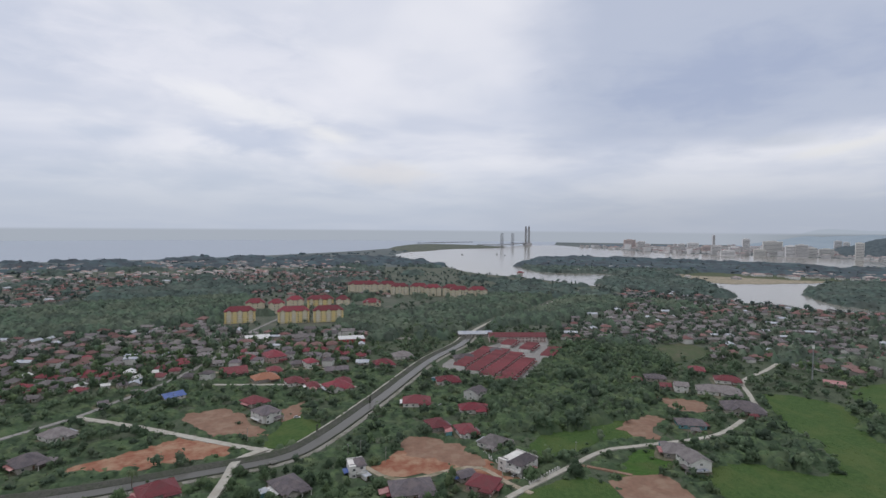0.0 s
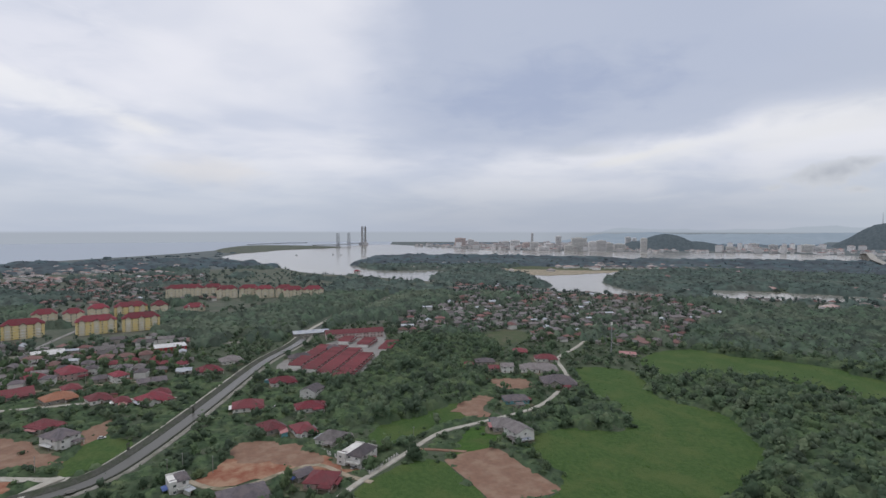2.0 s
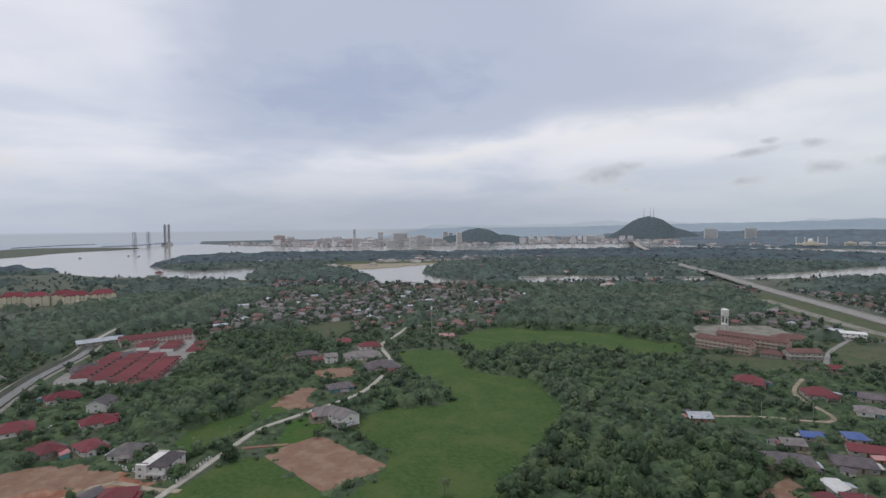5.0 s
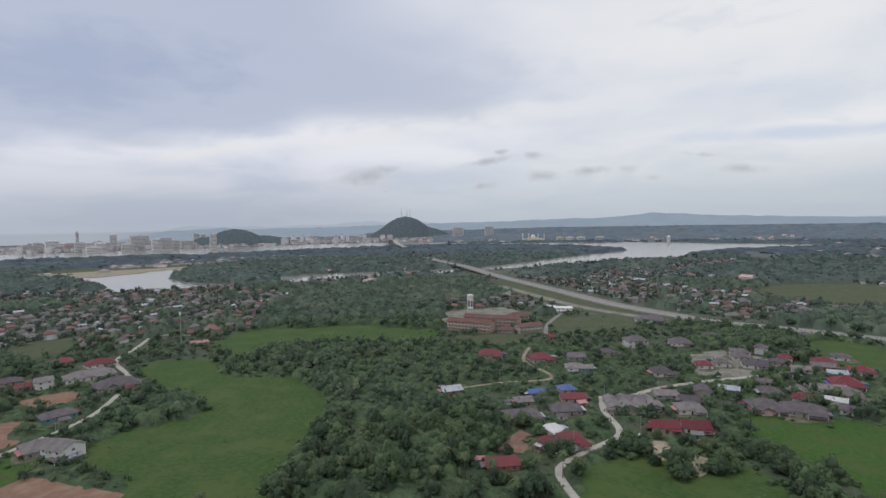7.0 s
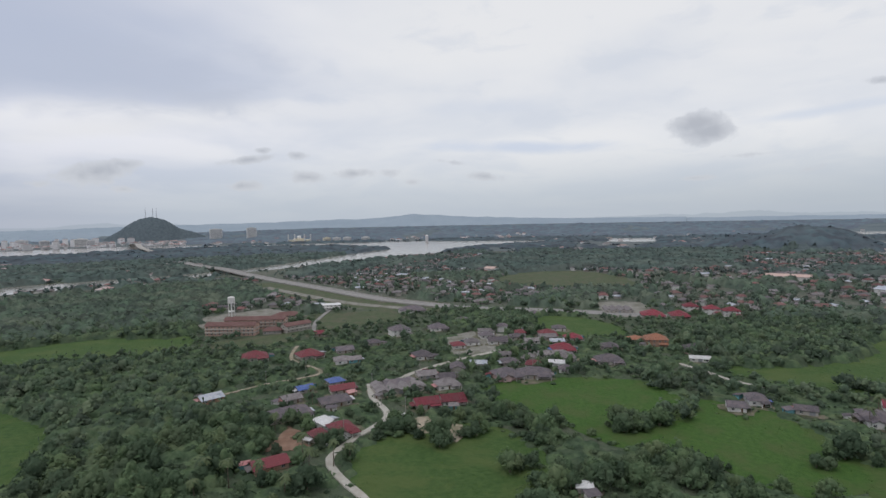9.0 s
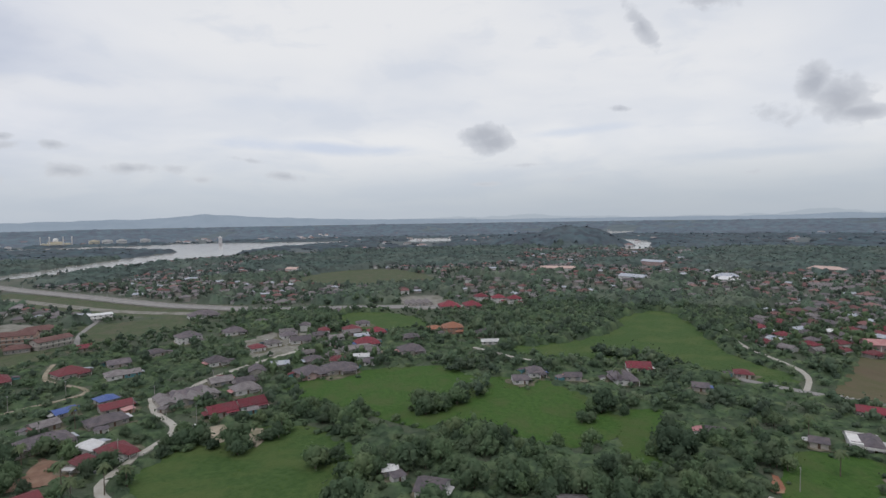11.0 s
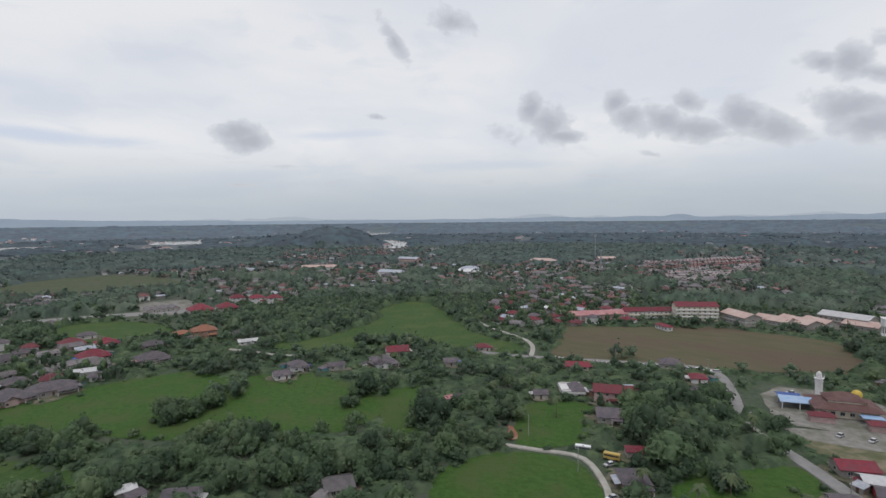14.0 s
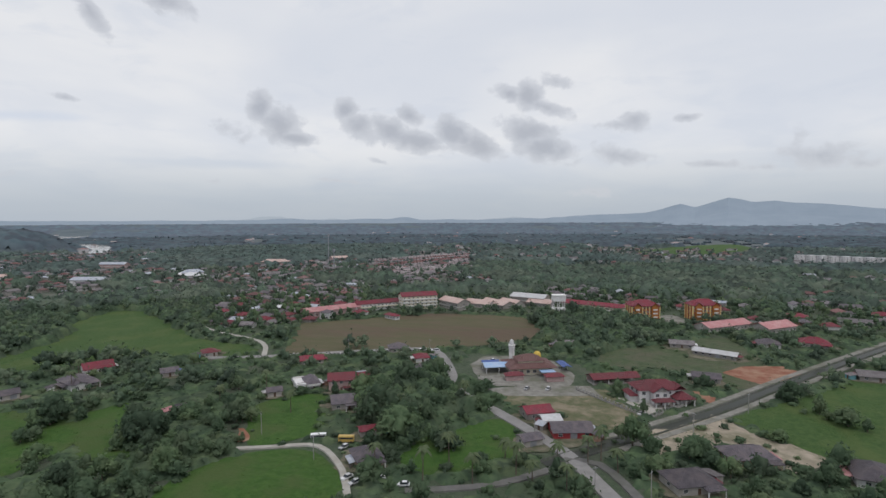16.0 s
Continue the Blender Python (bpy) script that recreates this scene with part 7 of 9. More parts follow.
first_car = car(144, -309, 35)
for i, (x, y, r) in enumerate(((152, -306, 35), (159, -302, 32), (165, -298, 120), (135, -315, 30), (140, -312, 30), (130, -316, 35), (60, -258, 80), (50, -261, 80), (90, -304, 40), (96, -148, 70), (92, -146, 60), (240, 75, 20), (279, 45, 70),
                               (38, 270, 40), (0, 378, 20), (-96, 351, 10), (450, 8, 30), (458, 18, 60), (42, 278, 40), (89, -153, 30), (86, -151, 50), (77, -150, 20), (109, -168, 70), (131, -315, 20), (7, -241, 60))):
    copy_thing(first_car, pose(x, y, 0.1, 0, 0, r))


def bus(x, y, rot, mat, label, kind):
    ob = base(kind, pose(x, y, 0.1, 0, 0, rot), label, kind)
    part("body", Shape().box(-2.9, 2.9, -1.0, 1.0, 0.45, 2.5).mesh("body", mat), ob)
    part("roof", Shape().hip(-2.9, 2.9, -1.0, 1.0, 2.55, 0.12, 0.05).mesh("roof", mat), ob)
    for side in (-1.01, 1.01):
        part("window_strip", Shape().box(-2.6, 2.6, side - 0.01, side + 0.01, 1.5, 2.1).mesh("window_strip", "glass"), ob)
    for px in (-1.9, 1.9):
        for py in (-0.95, 0.95):
            part("wheel", Shape().tube((px, py - 0.12, 0.4), (px, py + 0.12, 0.4), 0.4, 0.4, 10).mesh("wheel", "tyre"), ob)


bus(111, -173, 20, "bus_paint", "old yellow minibus parked on rough ground", "minibus")
bus(122, -171, 28, "car_paint", "white van parked beside a footpath", "van")

# white stones along the field road
stone = Shape().box(-0.35, 0.35, -0.35, 0.35, 0, 0.5).box(-0.25, 0.25, -0.25, 0.25, 0.5, 0.6).mesh("marker_stone", "white")
for i in range(38):
    s = i / 37
    thing("marker_stone", stone, "white painted kerb stone along the playing field", "kerb stone", "white stones along the field", at=pose(222 - 93 * s, -276 - 46 * s + 6 * math.sin(s * 3), 0))


# ---------------------------------------------------------------- village houses
def in_any(x, y):
    i, j = int((x + HALF) / CELL), int((y + HALF) / CELL)
    if 0 <= i < cover.shape[0] and 0 <= j < cover.shape[1]:
        return cover[i, j]
    return 0


def wet_grid(poly, half=5000, cell=10):
    """A raster of a polygon, to look points up in."""
    g = np.zeros((2 * half // cell,) * 2, bool)
    q = np.arange(2 * half // cell) * cell - half + cell / 2
    lo, hi = ((poly.min(0) + half) // cell).astype(int), ((poly.max(0) + half) // cell).astype(int) + 1
    gx, gy = np.meshgrid(q[lo[0]:hi[0]], q[lo[1]:hi[1]], indexing="ij")
    g[lo[0]:hi[0], lo[1]:hi[1]] = inside(poly, gx, gy)
    return g


WET, ON_ISLAND, ON_ISLET, ON_SPIT = (wet_grid(p) for p in (water_line, ISLAND, ISLET, SPIT))
POND_GRIDS = [wet_grid(p) for p in (*PONDS, FAR_FIELD)]
OPEN_SAND = wet_grid(np.array([(600, 1462), (780, 1590), (1170, 1365), (1140, 1290), (844, 1252), (660, 1238)], float))


def on(grid, x, y):
    return bool(grid[int((x + 5000) / 10), int((y + 5000) / 10)])


village_window = Shape().box(-0.7, 0.7, -0.05, 0.0, -0.6, 0.6).mesh("window", "glass")
PROTOS = []


def village_house(w, d, roof, wall, form, storeys=1):
    H = 2.8 * storeys
    words = "small %s village house with a %s" % ({"white": "white", "cream": "cream", "brick": "brick", "pink_wall": "pale pink"}[wall], ROOF_WORDS[roof])
    ob = base("village_house", pose(0, 0, -500), words, "house", "village houses")
    X, Y, e = w / 2, d / 2, 0.7
    body, top = Shape().box(-X, X, -Y, Y, 0, H), Shape()
    if form == "hip":
        top.hip(-X - e, X + e, -Y - e, Y + e, H, (min(w, d) / 2 + e) * 0.45)
    else:
        top.gable(-X - e, X + e, -Y - e, Y + e, H - 0.1, (d / 2 + e) * 0.4)
        body.gable_ends(-X, X, -Y, Y, H, d / 2 * 0.34)
    top.box(-X * 0.6, X * 0.2, -Y - 2.6, -Y - 0.2, 2.3, 2.42)
    part("wall", body.mesh("wall", wall), ob)
    part("roof", top.mesh("roof", roof), ob)
    for px in (-X * 0.5, X * 0.5):
        part("window", village_window, ob, "", pose(px, -Y, 1.6))
    part("door", door_mesh, ob, "", pose(0, -Y, 0))
    return ob


for w, d, roof, wall, form, st in ((10, 8, "D", "cream", "hip", 1), (12, 8, "G", "white", "gable", 1), (9, 8, "D", "white", "hip", 1), (11, 9, "M", "white", "hip", 1), (9, 7, "G", "cream", "gable", 1),
                                   (13, 9, "D", "cream", "gable", 1), (10, 8, "M", "cream", "hip", 1), (9, 9, "D", "white", "hip", 2), (12, 9, "R", "white", "hip", 1), (11, 8, "U", "cream", "gable", 1),
                                   (12, 7, "W", "white", "gable", 1), (9, 8, "D", "brick", "hip", 1), (14, 9, "G", "pink_wall", "hip", 1)):
    PROTOS.append((village_house(w, d, roof, wall, form, st), w, d, roof, wall, form))

# headings, distances and how many stand there, with the roofs that prevail
spots = []
for a0, a1, d0, d1, n, reds in ((13, 57, 585, 840, 162, 0.25), (13, 60, 840, 1200, 128, 0.3), (-42, -21, 480, 705, 110, 0.3), (-42, -24, 705, 960, 68, 0.45), (-42, -6, 960, 1500, 255, 0.6), (58, 104, 630, 1050, 170, 0.22),
                                (70, 104, 1050, 1575, 136, 0.35), (86, 100, 360, 495, 10, 0.1), (96, 126, 645, 1200, 119, 0.35), (100, 128, 1200, 1635, 153, 0.4), (124, 150, 450, 720, 102, 0.3), (126, 166, 660, 1050, 187, 0.35),
                                (128, 200, 1050, 1620, 204, 0.35), (170, 204, 495, 930, 94, 0.3), (-30, -8, 495, 660, 70, 0.5)):
    made, tries = 0, 0
    n = int(n * (1.6 if d0 > 600 else 1.3))
    while made < n and tries < n * 14:
        tries += 1
        a, d = radians(rng.uniform(a0, a1)), math.sqrt(rng.uniform(d0 * d0, d1 * d1))
        x, y = d * math.sin(a), d * math.cos(a)
        if in_any(x, y) or in_any(x + 6, y) or in_any(x - 6, y) or in_any(x, y + 6) or in_any(x, y - 6):
            continue
        if d0 > 600 and wild(x, y) and rng.random() < 0.75:
            continue
        if d > 1000 and any(on(p, x * f, y * f) for p in POND_GRIDS[:3] for f in (1, 1 + 60 / d, 1 + 130 / d)):
            continue
        street = 18 * noise.noise((x / 90, y / 90, 2))
        spots.append((d, x, y, street + rng.choice((0, 90, 180, -90)) + rng.normal(0, 6), rng.random() < reds))
        mark(np.array([(x - 7, y - 7), (x + 7, y - 7), (x + 7, y + 7), (x - 7, y + 7)]), 1)
        made += 1
spots.sort()
reds_, greys_ = [p for p in PROTOS if p[3] in "RMO"], [p for p in PROTOS if p[3] not in "RMO"]
used = set()
far_houses = Shape()
for k, (d, x, y, rot, red) in enumerate(spots):
    pool = reds_ if red else greys_
    q = int(rng.integers(len(pool)))
    ob, w, dd, roof, wall, form = pool[q]
    if k < 130:
        m = pose(x, y, 0, 0, 0, rot)
        if ob.name in used:
            copy_thing(ob, m)
        else:
            ob.matrix_world = m
            used.add(ob.name)
    else:
        c, s = math.cos(radians(rot)), math.sin(radians(rot))
        f = rng.uniform(0.85, 1.3)
        X, Y = w / 2 * f, dd / 2 * f
        tall_ = 5.6 if k % 4 == 0 else 3.2
        one = Shape().box(-X, X, -Y, Y, 0, tall_, 5 if k % 5 < 2 else 1)
        slot = {"R": 2, "M": 2, "O": 3 if k % 3 == 0 else 0, "W": 4, "G": 6}.get(roof, 0)
        if form == "hip":
            one.hip(-X - 0.7, X + 0.7, -Y - 0.7, Y + 0.7, tall_, Y * 0.5, 0.2, slot)
        else:
            one.gable(-X - 0.7, X + 0.7, -Y - 0.7, Y + 0.7, tall_, Y * 0.45, 0.2, slot)
        far_houses.add([(x + px * c - py * s, y + px * s + py * c, pz) for px, py, pz in one.v], [])
        base_i = len(far_houses.v) - len(one.v)
        far_houses.f += [tuple(i + base_i for i in f_) for f_ in one.f]
        far_houses.s += one.s
for ob, *_ in PROTOS:
    if ob.name not in used:
        ob.matrix_world = pose(spots[0][1] + 24, spots[0][2] + 60, 0)

# the estate of pale-roofed rows, between four corners of the plan
E0, E1, E2, E3 = (np.array(p, float) for p in ((528, -951), (411, -1272), (289, -895), (339, -703)))
rows_ = int(np.linalg.norm(E3 - E0) / 26)
for j in range(rows_ + 1):
    a, b = E0 + (E3 - E0) * j / rows_, E1 + (E2 - E1) * j / rows_
    L_, rot = np.linalg.norm(b - a), math.atan2(b[1] - a[1], b[0] - a[0])
    slot = 3 if rng.random() < 0.75 else 2
    for i in range(int(L_ / 9)):
        if rng.random() < 0.1:
            continue
        x, y = a + (b - a) * (i + 0.5) * 9 / L_
        one = Shape().box(-3.6, 3.6, -6, 6, 0, 3.2, 1).gable(-3.9, 3.9, -6.8, 6.8, 3.2, 1.8, 0.2, slot, "y")
        k, c, s_ = len(far_houses.v), math.cos(rot), math.sin(rot)
        far_houses.v += [(x + px * c - py * s_, y + px * s_ + py * c, pz) for px, py, pz in one.v]
        far_houses.f += [tuple(q + k for q in f_) for f_ in one.f]
        far_houses.s += one.s
mark(np.array([E0, E1, E2, E3]), 1)
thing("distant_houses", far_houses.mesh("distant_houses", "hazed_roof", "cream", "hazed_red", "hazed_pale", "U", "white", "G"), "many small distant houses with grey and red roofs", "houses", kind="stuff")

# pale halls and long low buildings that stand out of the villages
for i, (x, y, rot, w) in enumerate(((896, -479, -96, 94), (853, -459, -127, 84), (663, -481, -125, 51), (635, -615, -126, 44), (526, -660, -125, 43), (592, -954, -127, 48), (632, -605, -161, 59), (685, -493, -161, 61), (547, -861, -162, 64), (651, -827, -162, 70), (871, -542, -162, 57), (889, -687, -162, 67), (143, -710, -161, 23), (1048, -12, -126, 33))):
    block("hall", x, y, rot, w * 0.7, 16, 1 + i % 2, "GSDU"[i % 4] if i != 6 else "W", ("cream", "white", "pink_wall")[i % 3] if i != 6 else "white", "long pale hall standing among distant houses", "hall", "pale halls", roof_form="gable" if i % 3 else "hip", bay=16, sh=3.6)

town = Shape()


def town_box(x, y, w, d, h, rot, slot):
    c, s = math.cos(rot), math.sin(rot)
    one = Shape().box(-w / 2, w / 2, -d / 2, d / 2, 0, h, 0)
    one.hip(-w / 2 - 0.5, w / 2 + 0.5, -d / 2 - 0.5, d / 2 + 0.5, h, min(w, d) * 0.22, 0.3, slot)
    k = len(town.v)
    town.v += [(x + px * c - py * s, y + px * s + py * c, pz) for px, py, pz in one.v]
    town.f += [tuple(q + k for q in f_) for f_ in one.f]
    town.s += one.s


for a0, a1, d0, d1, n, h0, h1 in ((14, 36, 2775, 3800, 560, 6, 18), (36, 60, 2775, 3900, 400, 5, 13), (60, 100, 2775, 4300, 110, 5, 10), (96, 128, 1725, 3300, 90, 4, 7), (126, 170, 1620, 3000, 110, 4, 7),
                                  (165, 204, 1620, 3300, 50, 4, 8), (100, 204, 3000, 4725, 70, 5, 9), (10, 33, 1500, 1920, 26, 4, 6), (-42, -9, 1450, 2050, 330, 3, 5), (33, 48, 1620, 1890, 50, 5, 8), (40, 62, 960, 1800, 24, 4, 6)):
    for _ in range(n):
        a, d = radians(rng.uniform(a0, a1)), rng.uniform(d0, d1)
        x, y = d * math.sin(a), d * math.cos(a)
        wet = on(WET, x, y)
        if wet and not on(ON_ISLAND, x, y) or (hill_height(np.array(x), np.array(y)) > 1):
            continue
        if d0 < 3000 and a0 > 90 and wild(x, y):
            continue
        town_box(x, y, rng.uniform(10, 36 if h1 > 5 else 18), rng.uniform(10, 18 if h1 > 5 else 12), rng.uniform(h0, h1), rng.uniform(0, 3.1), 1 if rng.random() < 0.75 else 2)
for _ in range(130):  # taller pale blocks of the town centre
    a, d = radians(rng.choice((rng.uniform(17.5, 37), rng.uniform(19, 30), rng.uniform(40, 56)))), rng.uniform(2950, 3800)
    x, y = d * math.sin(a), d * math.cos(a)
    if not on(WET, x, y) and hill_height(np.array(x), np.array(y)) < 1:
        town_box(x, y, rng.uniform(18, 42), rng.uniform(14, 20), rng.uniform(16, 40), rng.uniform(0, 3.1), 2)
thing("distant_town", town.mesh("distant_town", "far_wall", "far_roof", "hazed_pale"), "low distant town of pale walls and mixed roofs", "town", kind="stuff")


def tower_block(az, dist, w, h, d=16, mat="tower_wall", label="distant pale high-rise block in the town", name="tower_block"):
    a = radians(az)
    ob = base(name, pose(dist * math.sin(a), dist * math.cos(a), 0, 0, 0, -az + 12), label, "building", "high blocks of the town")
    X, Y = w / 2, d / 2
    part("wall", Shape().box(-X, X, -Y, Y, 0, h).box(-X * 0.5, X * 0.4, -Y * 0.5, Y * 0.5, h, h + 3).mesh("wall", mat), ob)
    for s in range(1, max(2, int(h / 6.5))):
        z = h * s / max(2, int(h / 6.5))
        part("window_band", Shape().box(-X * 0.92, X * 0.92, -Y - 0.3, -Y, z - 1.6, z + 0.9).mesh("window_band", "far_dark"), ob)


for az, dist, w, h in ((19.2, 3525, 69, 60), (20.3, 3525, 45, 51), (20.9, 3525, 33, 36), (24.0, 3300, 39, 45), (25.0, 3375, 60, 51), (26.2, 3225, 45, 39), (27.0, 3075, 45, 45), (26.8, 3750, 14, 93), (28.5, 3150, 45, 39), (29.5, 3525, 36, 75),
                       (31.6, 3075, 84, 72), (33.0, 3000, 45, 54), (33.8, 3000, 51, 60), (34.6, 3075, 36, 45), (35.6, 3150, 60, 39), (30.6, 3000, 51, 33), (28.0, 2925, 60, 27), (36.4, 3525, 33, 72), (37.0, 3525, 27, 66),
                       (47.5, 3600, 51, 39), (49.0, 3600, 42, 33), (51.6, 3375, 60, 42), (52.3, 3375, 39, 33), (45.6, 3225, 45, 30)):
    tower_block(az, dist, w, h, mat=("tower_wall", "white", "pink_tower", "tower_wall", "tower_wall")[int(az * 10) % 5], label="distant %s high-rise block in the town" % ("pale", "white", "pinkish", "pale", "pale")[int(az * 10) % 5])
tower_block(37.9, 2925, 30, 75, 14, "white", "tall white slab block beside the river")
tower_block(62.7, 3750, 75, 75, 16, "white", "pair of tall white flats across the river")
tower_block(66.0, 3750, 60, 78, 16, "white", "pair of tall white flats across the river")
for az in (73.4, 74.4, 75.5, 77.4):
    tower_block(az, 2850, 39, 24, 14, "pale_yellow" if az < 74 else "white", "pale riverside hall across the water", "riverside_hall")

for i in range(11):
    p = np.array([862, 1478.0]) + (np.array([1140, 1320.0]) - np.array([862, 1478.0])) * i / 10
    block("row_house", p[0], p[1], -35, 22, 13, 2, "D", "white", "white two-storey house in a riverside row", "house", "riverside row of white houses", bay=5)
def shore_house(x, y, rot, roof):
    ob = base("shore_house", pose(x, y, 0.5, 0, 0, rot), "low pale house among trees on the island shore", "house", "houses on the island shore")
    part("wall", Shape().box(-11, 11, -7, 7, 0, 5.5).mesh("wall", "white"), ob)
    part("roof", Shape().hip(-12, 12, -8, 8, 5.5, 3.6).mesh("roof", roof), ob)
    for px in (-7, 0, 7):
        part("window", block_window, ob, "", pose(px, -7, 2.4) @ Matrix.Diagonal((2, 1, 1.4, 1)))
    return ob


for i in range(12):
    q_ = i / 11
    x, y = 330 + 360 * q_ + 14 * math.sin(i * 2.3), 1905 - 300 * q_ + 40 * math.sin(i * 1.7)
    shore_house(x, y, -20 + 30 * math.sin(i), "WGD"[i % 3])


def riverside_mosque(x, y, rot):
    ob = base("riverside_mosque", pose(x, y, 0, 0, 0, rot), "pale yellow mosque with four slim minarets across the river", "mosque")
    part("wall", Shape().box(-52, 52, -18, 18, 0, 17).box(-26, 26, -14, 14, 17, 24).mesh("wall", "pale_yellow"), ob)
    part("dome", Shape().tube((0, 0, 24), (0, 0, 28), 10, 10, 16).dome(0, 0, 28, 10.5, 11).mesh("dome", "white"), ob, "white central dome")
    for px in (-56, -24, 24, 56):
        mn = part("minaret", Shape().tube((px, -18, 0), (px, -18, 40), 2.6, 2.0, 10).mesh("minaret", "white"), ob)
        part("cap", Shape().dome(px, -18, 40, 2.8, 6, 10, 4).mesh("cap", "white"), mn)
    for i in range(9):
        part("window", block_window, ob, "", pose(-44 + 11 * i, -18, 8) @ Matrix.Diagonal((3, 1, 5, 1)))


riverside_mosque(2860 * math.sin(radians(70.6)), 2860 * math.cos(radians(70.6)), -62)
pav = base("riverside_house", pose(214, 1478, 0.2, 0, 0, -10), "red-roofed house on the near river bank", "house")
part("wall", Shape().box(-9, 9, -6, 6, 0, 4).mesh("wall", "white"), pav)
part("roof", Shape().hip(-10, 10, -7, 7, 4, 4).mesh("roof", "R"), pav)
for x, y in ((285, 2462), (90, 2490), (258, 2550)):
    b = base("boat", pose(x, y, 0.1, 0, 0, 60), "small dark fishing boat on the estuary", "boat", "boats on the estuary")
    part("hull", Shape().add([(-9, -2, 1.6), (7, -2, 1.6), (11, 0, 2.2), (7, 2, 1.6), (-9, 2, 1.6), (-8, -1.2, 0), (7, -1.2, 0), (7, 1.2, 0), (-8, 1.2, 0)],
                             [(0, 1, 2, 3, 4), (5, 6, 1, 0), (6, 2, 1), (7, 3, 2), (6, 7, 2), (7, 8, 4, 3), (8, 5, 0, 4), (5, 8, 7, 6)]).mesh("hull", "steel"), b)
    part("wheelhouse", Shape().box(-6, -1, -1.4, 1.4, 1.6, 4.6).mesh("wheelhouse", "far_dark"), b)


# ---------------------------------------------------------------- trees
_t = (1 + 5 ** 0.5) / 2
ICO_V = np.array([(-1, _t, 0), (1, _t, 0), (-1, -_t, 0), (1, -_t, 0), (0, -1, _t), (0, 1, _t), (0, -1, -_t), (0, 1, -_t), (_t, 0, -1), (_t, 0, 1), (-_t, 0, -1), (-_t, 0, 1)]) / math.sqrt(1 + _t * _t)
ICO_F = [(0, 11, 5), (0, 5, 1), (0, 1, 7), (0, 7, 10), (0, 10, 11), (1, 5, 9), (5, 11, 4), (11, 10, 2), (10, 7, 6), (7, 1, 8), (3, 9, 4), (3, 4, 2), (3, 2, 6), (3, 6, 8), (3, 8, 9), (4, 9, 5), (2, 4, 11), (6, 2, 10), (8, 6, 7), (9, 8, 1)]


def finer(verts, faces):
    """Splits every triangle of a ball in four."""
    v, f, mid = [tuple(p) for p in verts], [], {}

    def half(i, j):
        key = (min(i, j), max(i, j))
        if key not in mid:
            p = np.array(v[i]) + np.array(v[j])
            mid[key] = len(v)
            v.append(tuple(p / np.linalg.norm(p)))
        return mid[key]

    for a, b, c in faces:
        ab, bc, ca = half(a, b), half(b, c), half(c, a)
        f += [(a, ab, ca), (b, bc, ab), (c, ca, bc), (ab, bc, ca)]
    return np.array(v), f


BALL_V, BALL_F = finer(ICO_V, ICO_F)


def foliage(lobes, sprays, size, seed, fine=True):
    """Leaf masses (centre, half width, half height) with a lumpy skin of many small sprays."""
    r = np.random.default_rng(seed)
    verts, faces = [], []
    for number, (c, wide, high) in enumerate(lobes):
        bv, bf = (BALL_V, BALL_F) if fine and number == 0 else (ICO_V, ICO_F)
        keep = [t for t in bf if bv[list(t)].mean(0)[2] > -0.7]
        c, axes, shift = np.array(c), np.array([wide, wide, high]), r.uniform(0, 50)

        def skin(d):
            return 1 + 0.55 * noise.noise(tuple(d * 1.5 + shift)) + 0.42 * noise.noise(tuple(d * 3.6 + shift))

        k = len(verts)
        verts += [c + p * axes * skin(p) * 0.70 for p in bv]
        faces += [(a + k, b + k, d + k) for a, b, d in keep]
        for _ in range(sprays):
            d = r.normal(size=3)
            d /= np.linalg.norm(d)
            d[2] = abs(d[2]) * 1.1 - 0.35 if d[2] > -0.5 else d[2]
            d /= np.linalg.norm(d)
            p = c + d * axes * skin(d) * r.uniform(0.66, 1.24)
            n = d / axes * wide + r.normal(size=3) * 0.45 + np.array([0, 0, 0.35])
            n /= np.linalg.norm(n)
            u = np.cross(n, r.normal(size=3))
            u /= np.linalg.norm(u)
            w = np.cross(n, u)
            s = size * r.uniform(0.65, 1.7)
            k = len(verts)
            verts += [p - u * s - w * s * r.uniform(0.3, 0.9), p + u * s * r.uniform(0.5, 1) - w * s * 0.6, p + u * s * r.uniform(-0.5, 0.6) + w * s]
            faces.append((k, k + 1, k + 2))
    return np.array(verts), faces


def tree_parts(h, spread, lobes, sprays, size, seed, bare=0.12, fine=True):
    """Trunk with limbs, and a crown of one main and several side masses of leaves."""
    r = np.random.default_rng(seed)
    trunk, masses = Shape(), []
    trunk.tube((0, 0, -0.2), (0.1, 0.05, h * 0.5), h * 0.028, h * 0.016, 6, caps=False)
    for i in range(lobes):
        a = 2.4 * i + r.uniform(-0.5, 0.5)
        q = 0 if i == 0 else r.uniform(0.42, 0.82)
        high = h * (0.5 - bare / 2) * (1 if i == 0 else r.uniform(0.42, 0.72))
        z = h - high if i == 0 else h * bare + high + r.uniform(0, 0.15) * h
        c = (math.cos(a) * spread * q, math.sin(a) * spread * q, z)
        masses.append((c, spread * ((0.66 if lobes > 2 else 0.85) if i == 0 else r.uniform(0.36, 0.58)), high))
        trunk.tube((0.1, 0.05, h * 0.3), c, h * 0.012, h * 0.004, 5, caps=False)
    v, f = foliage(masses, sprays, size, seed + 50, fine)
    return trunk, v, f


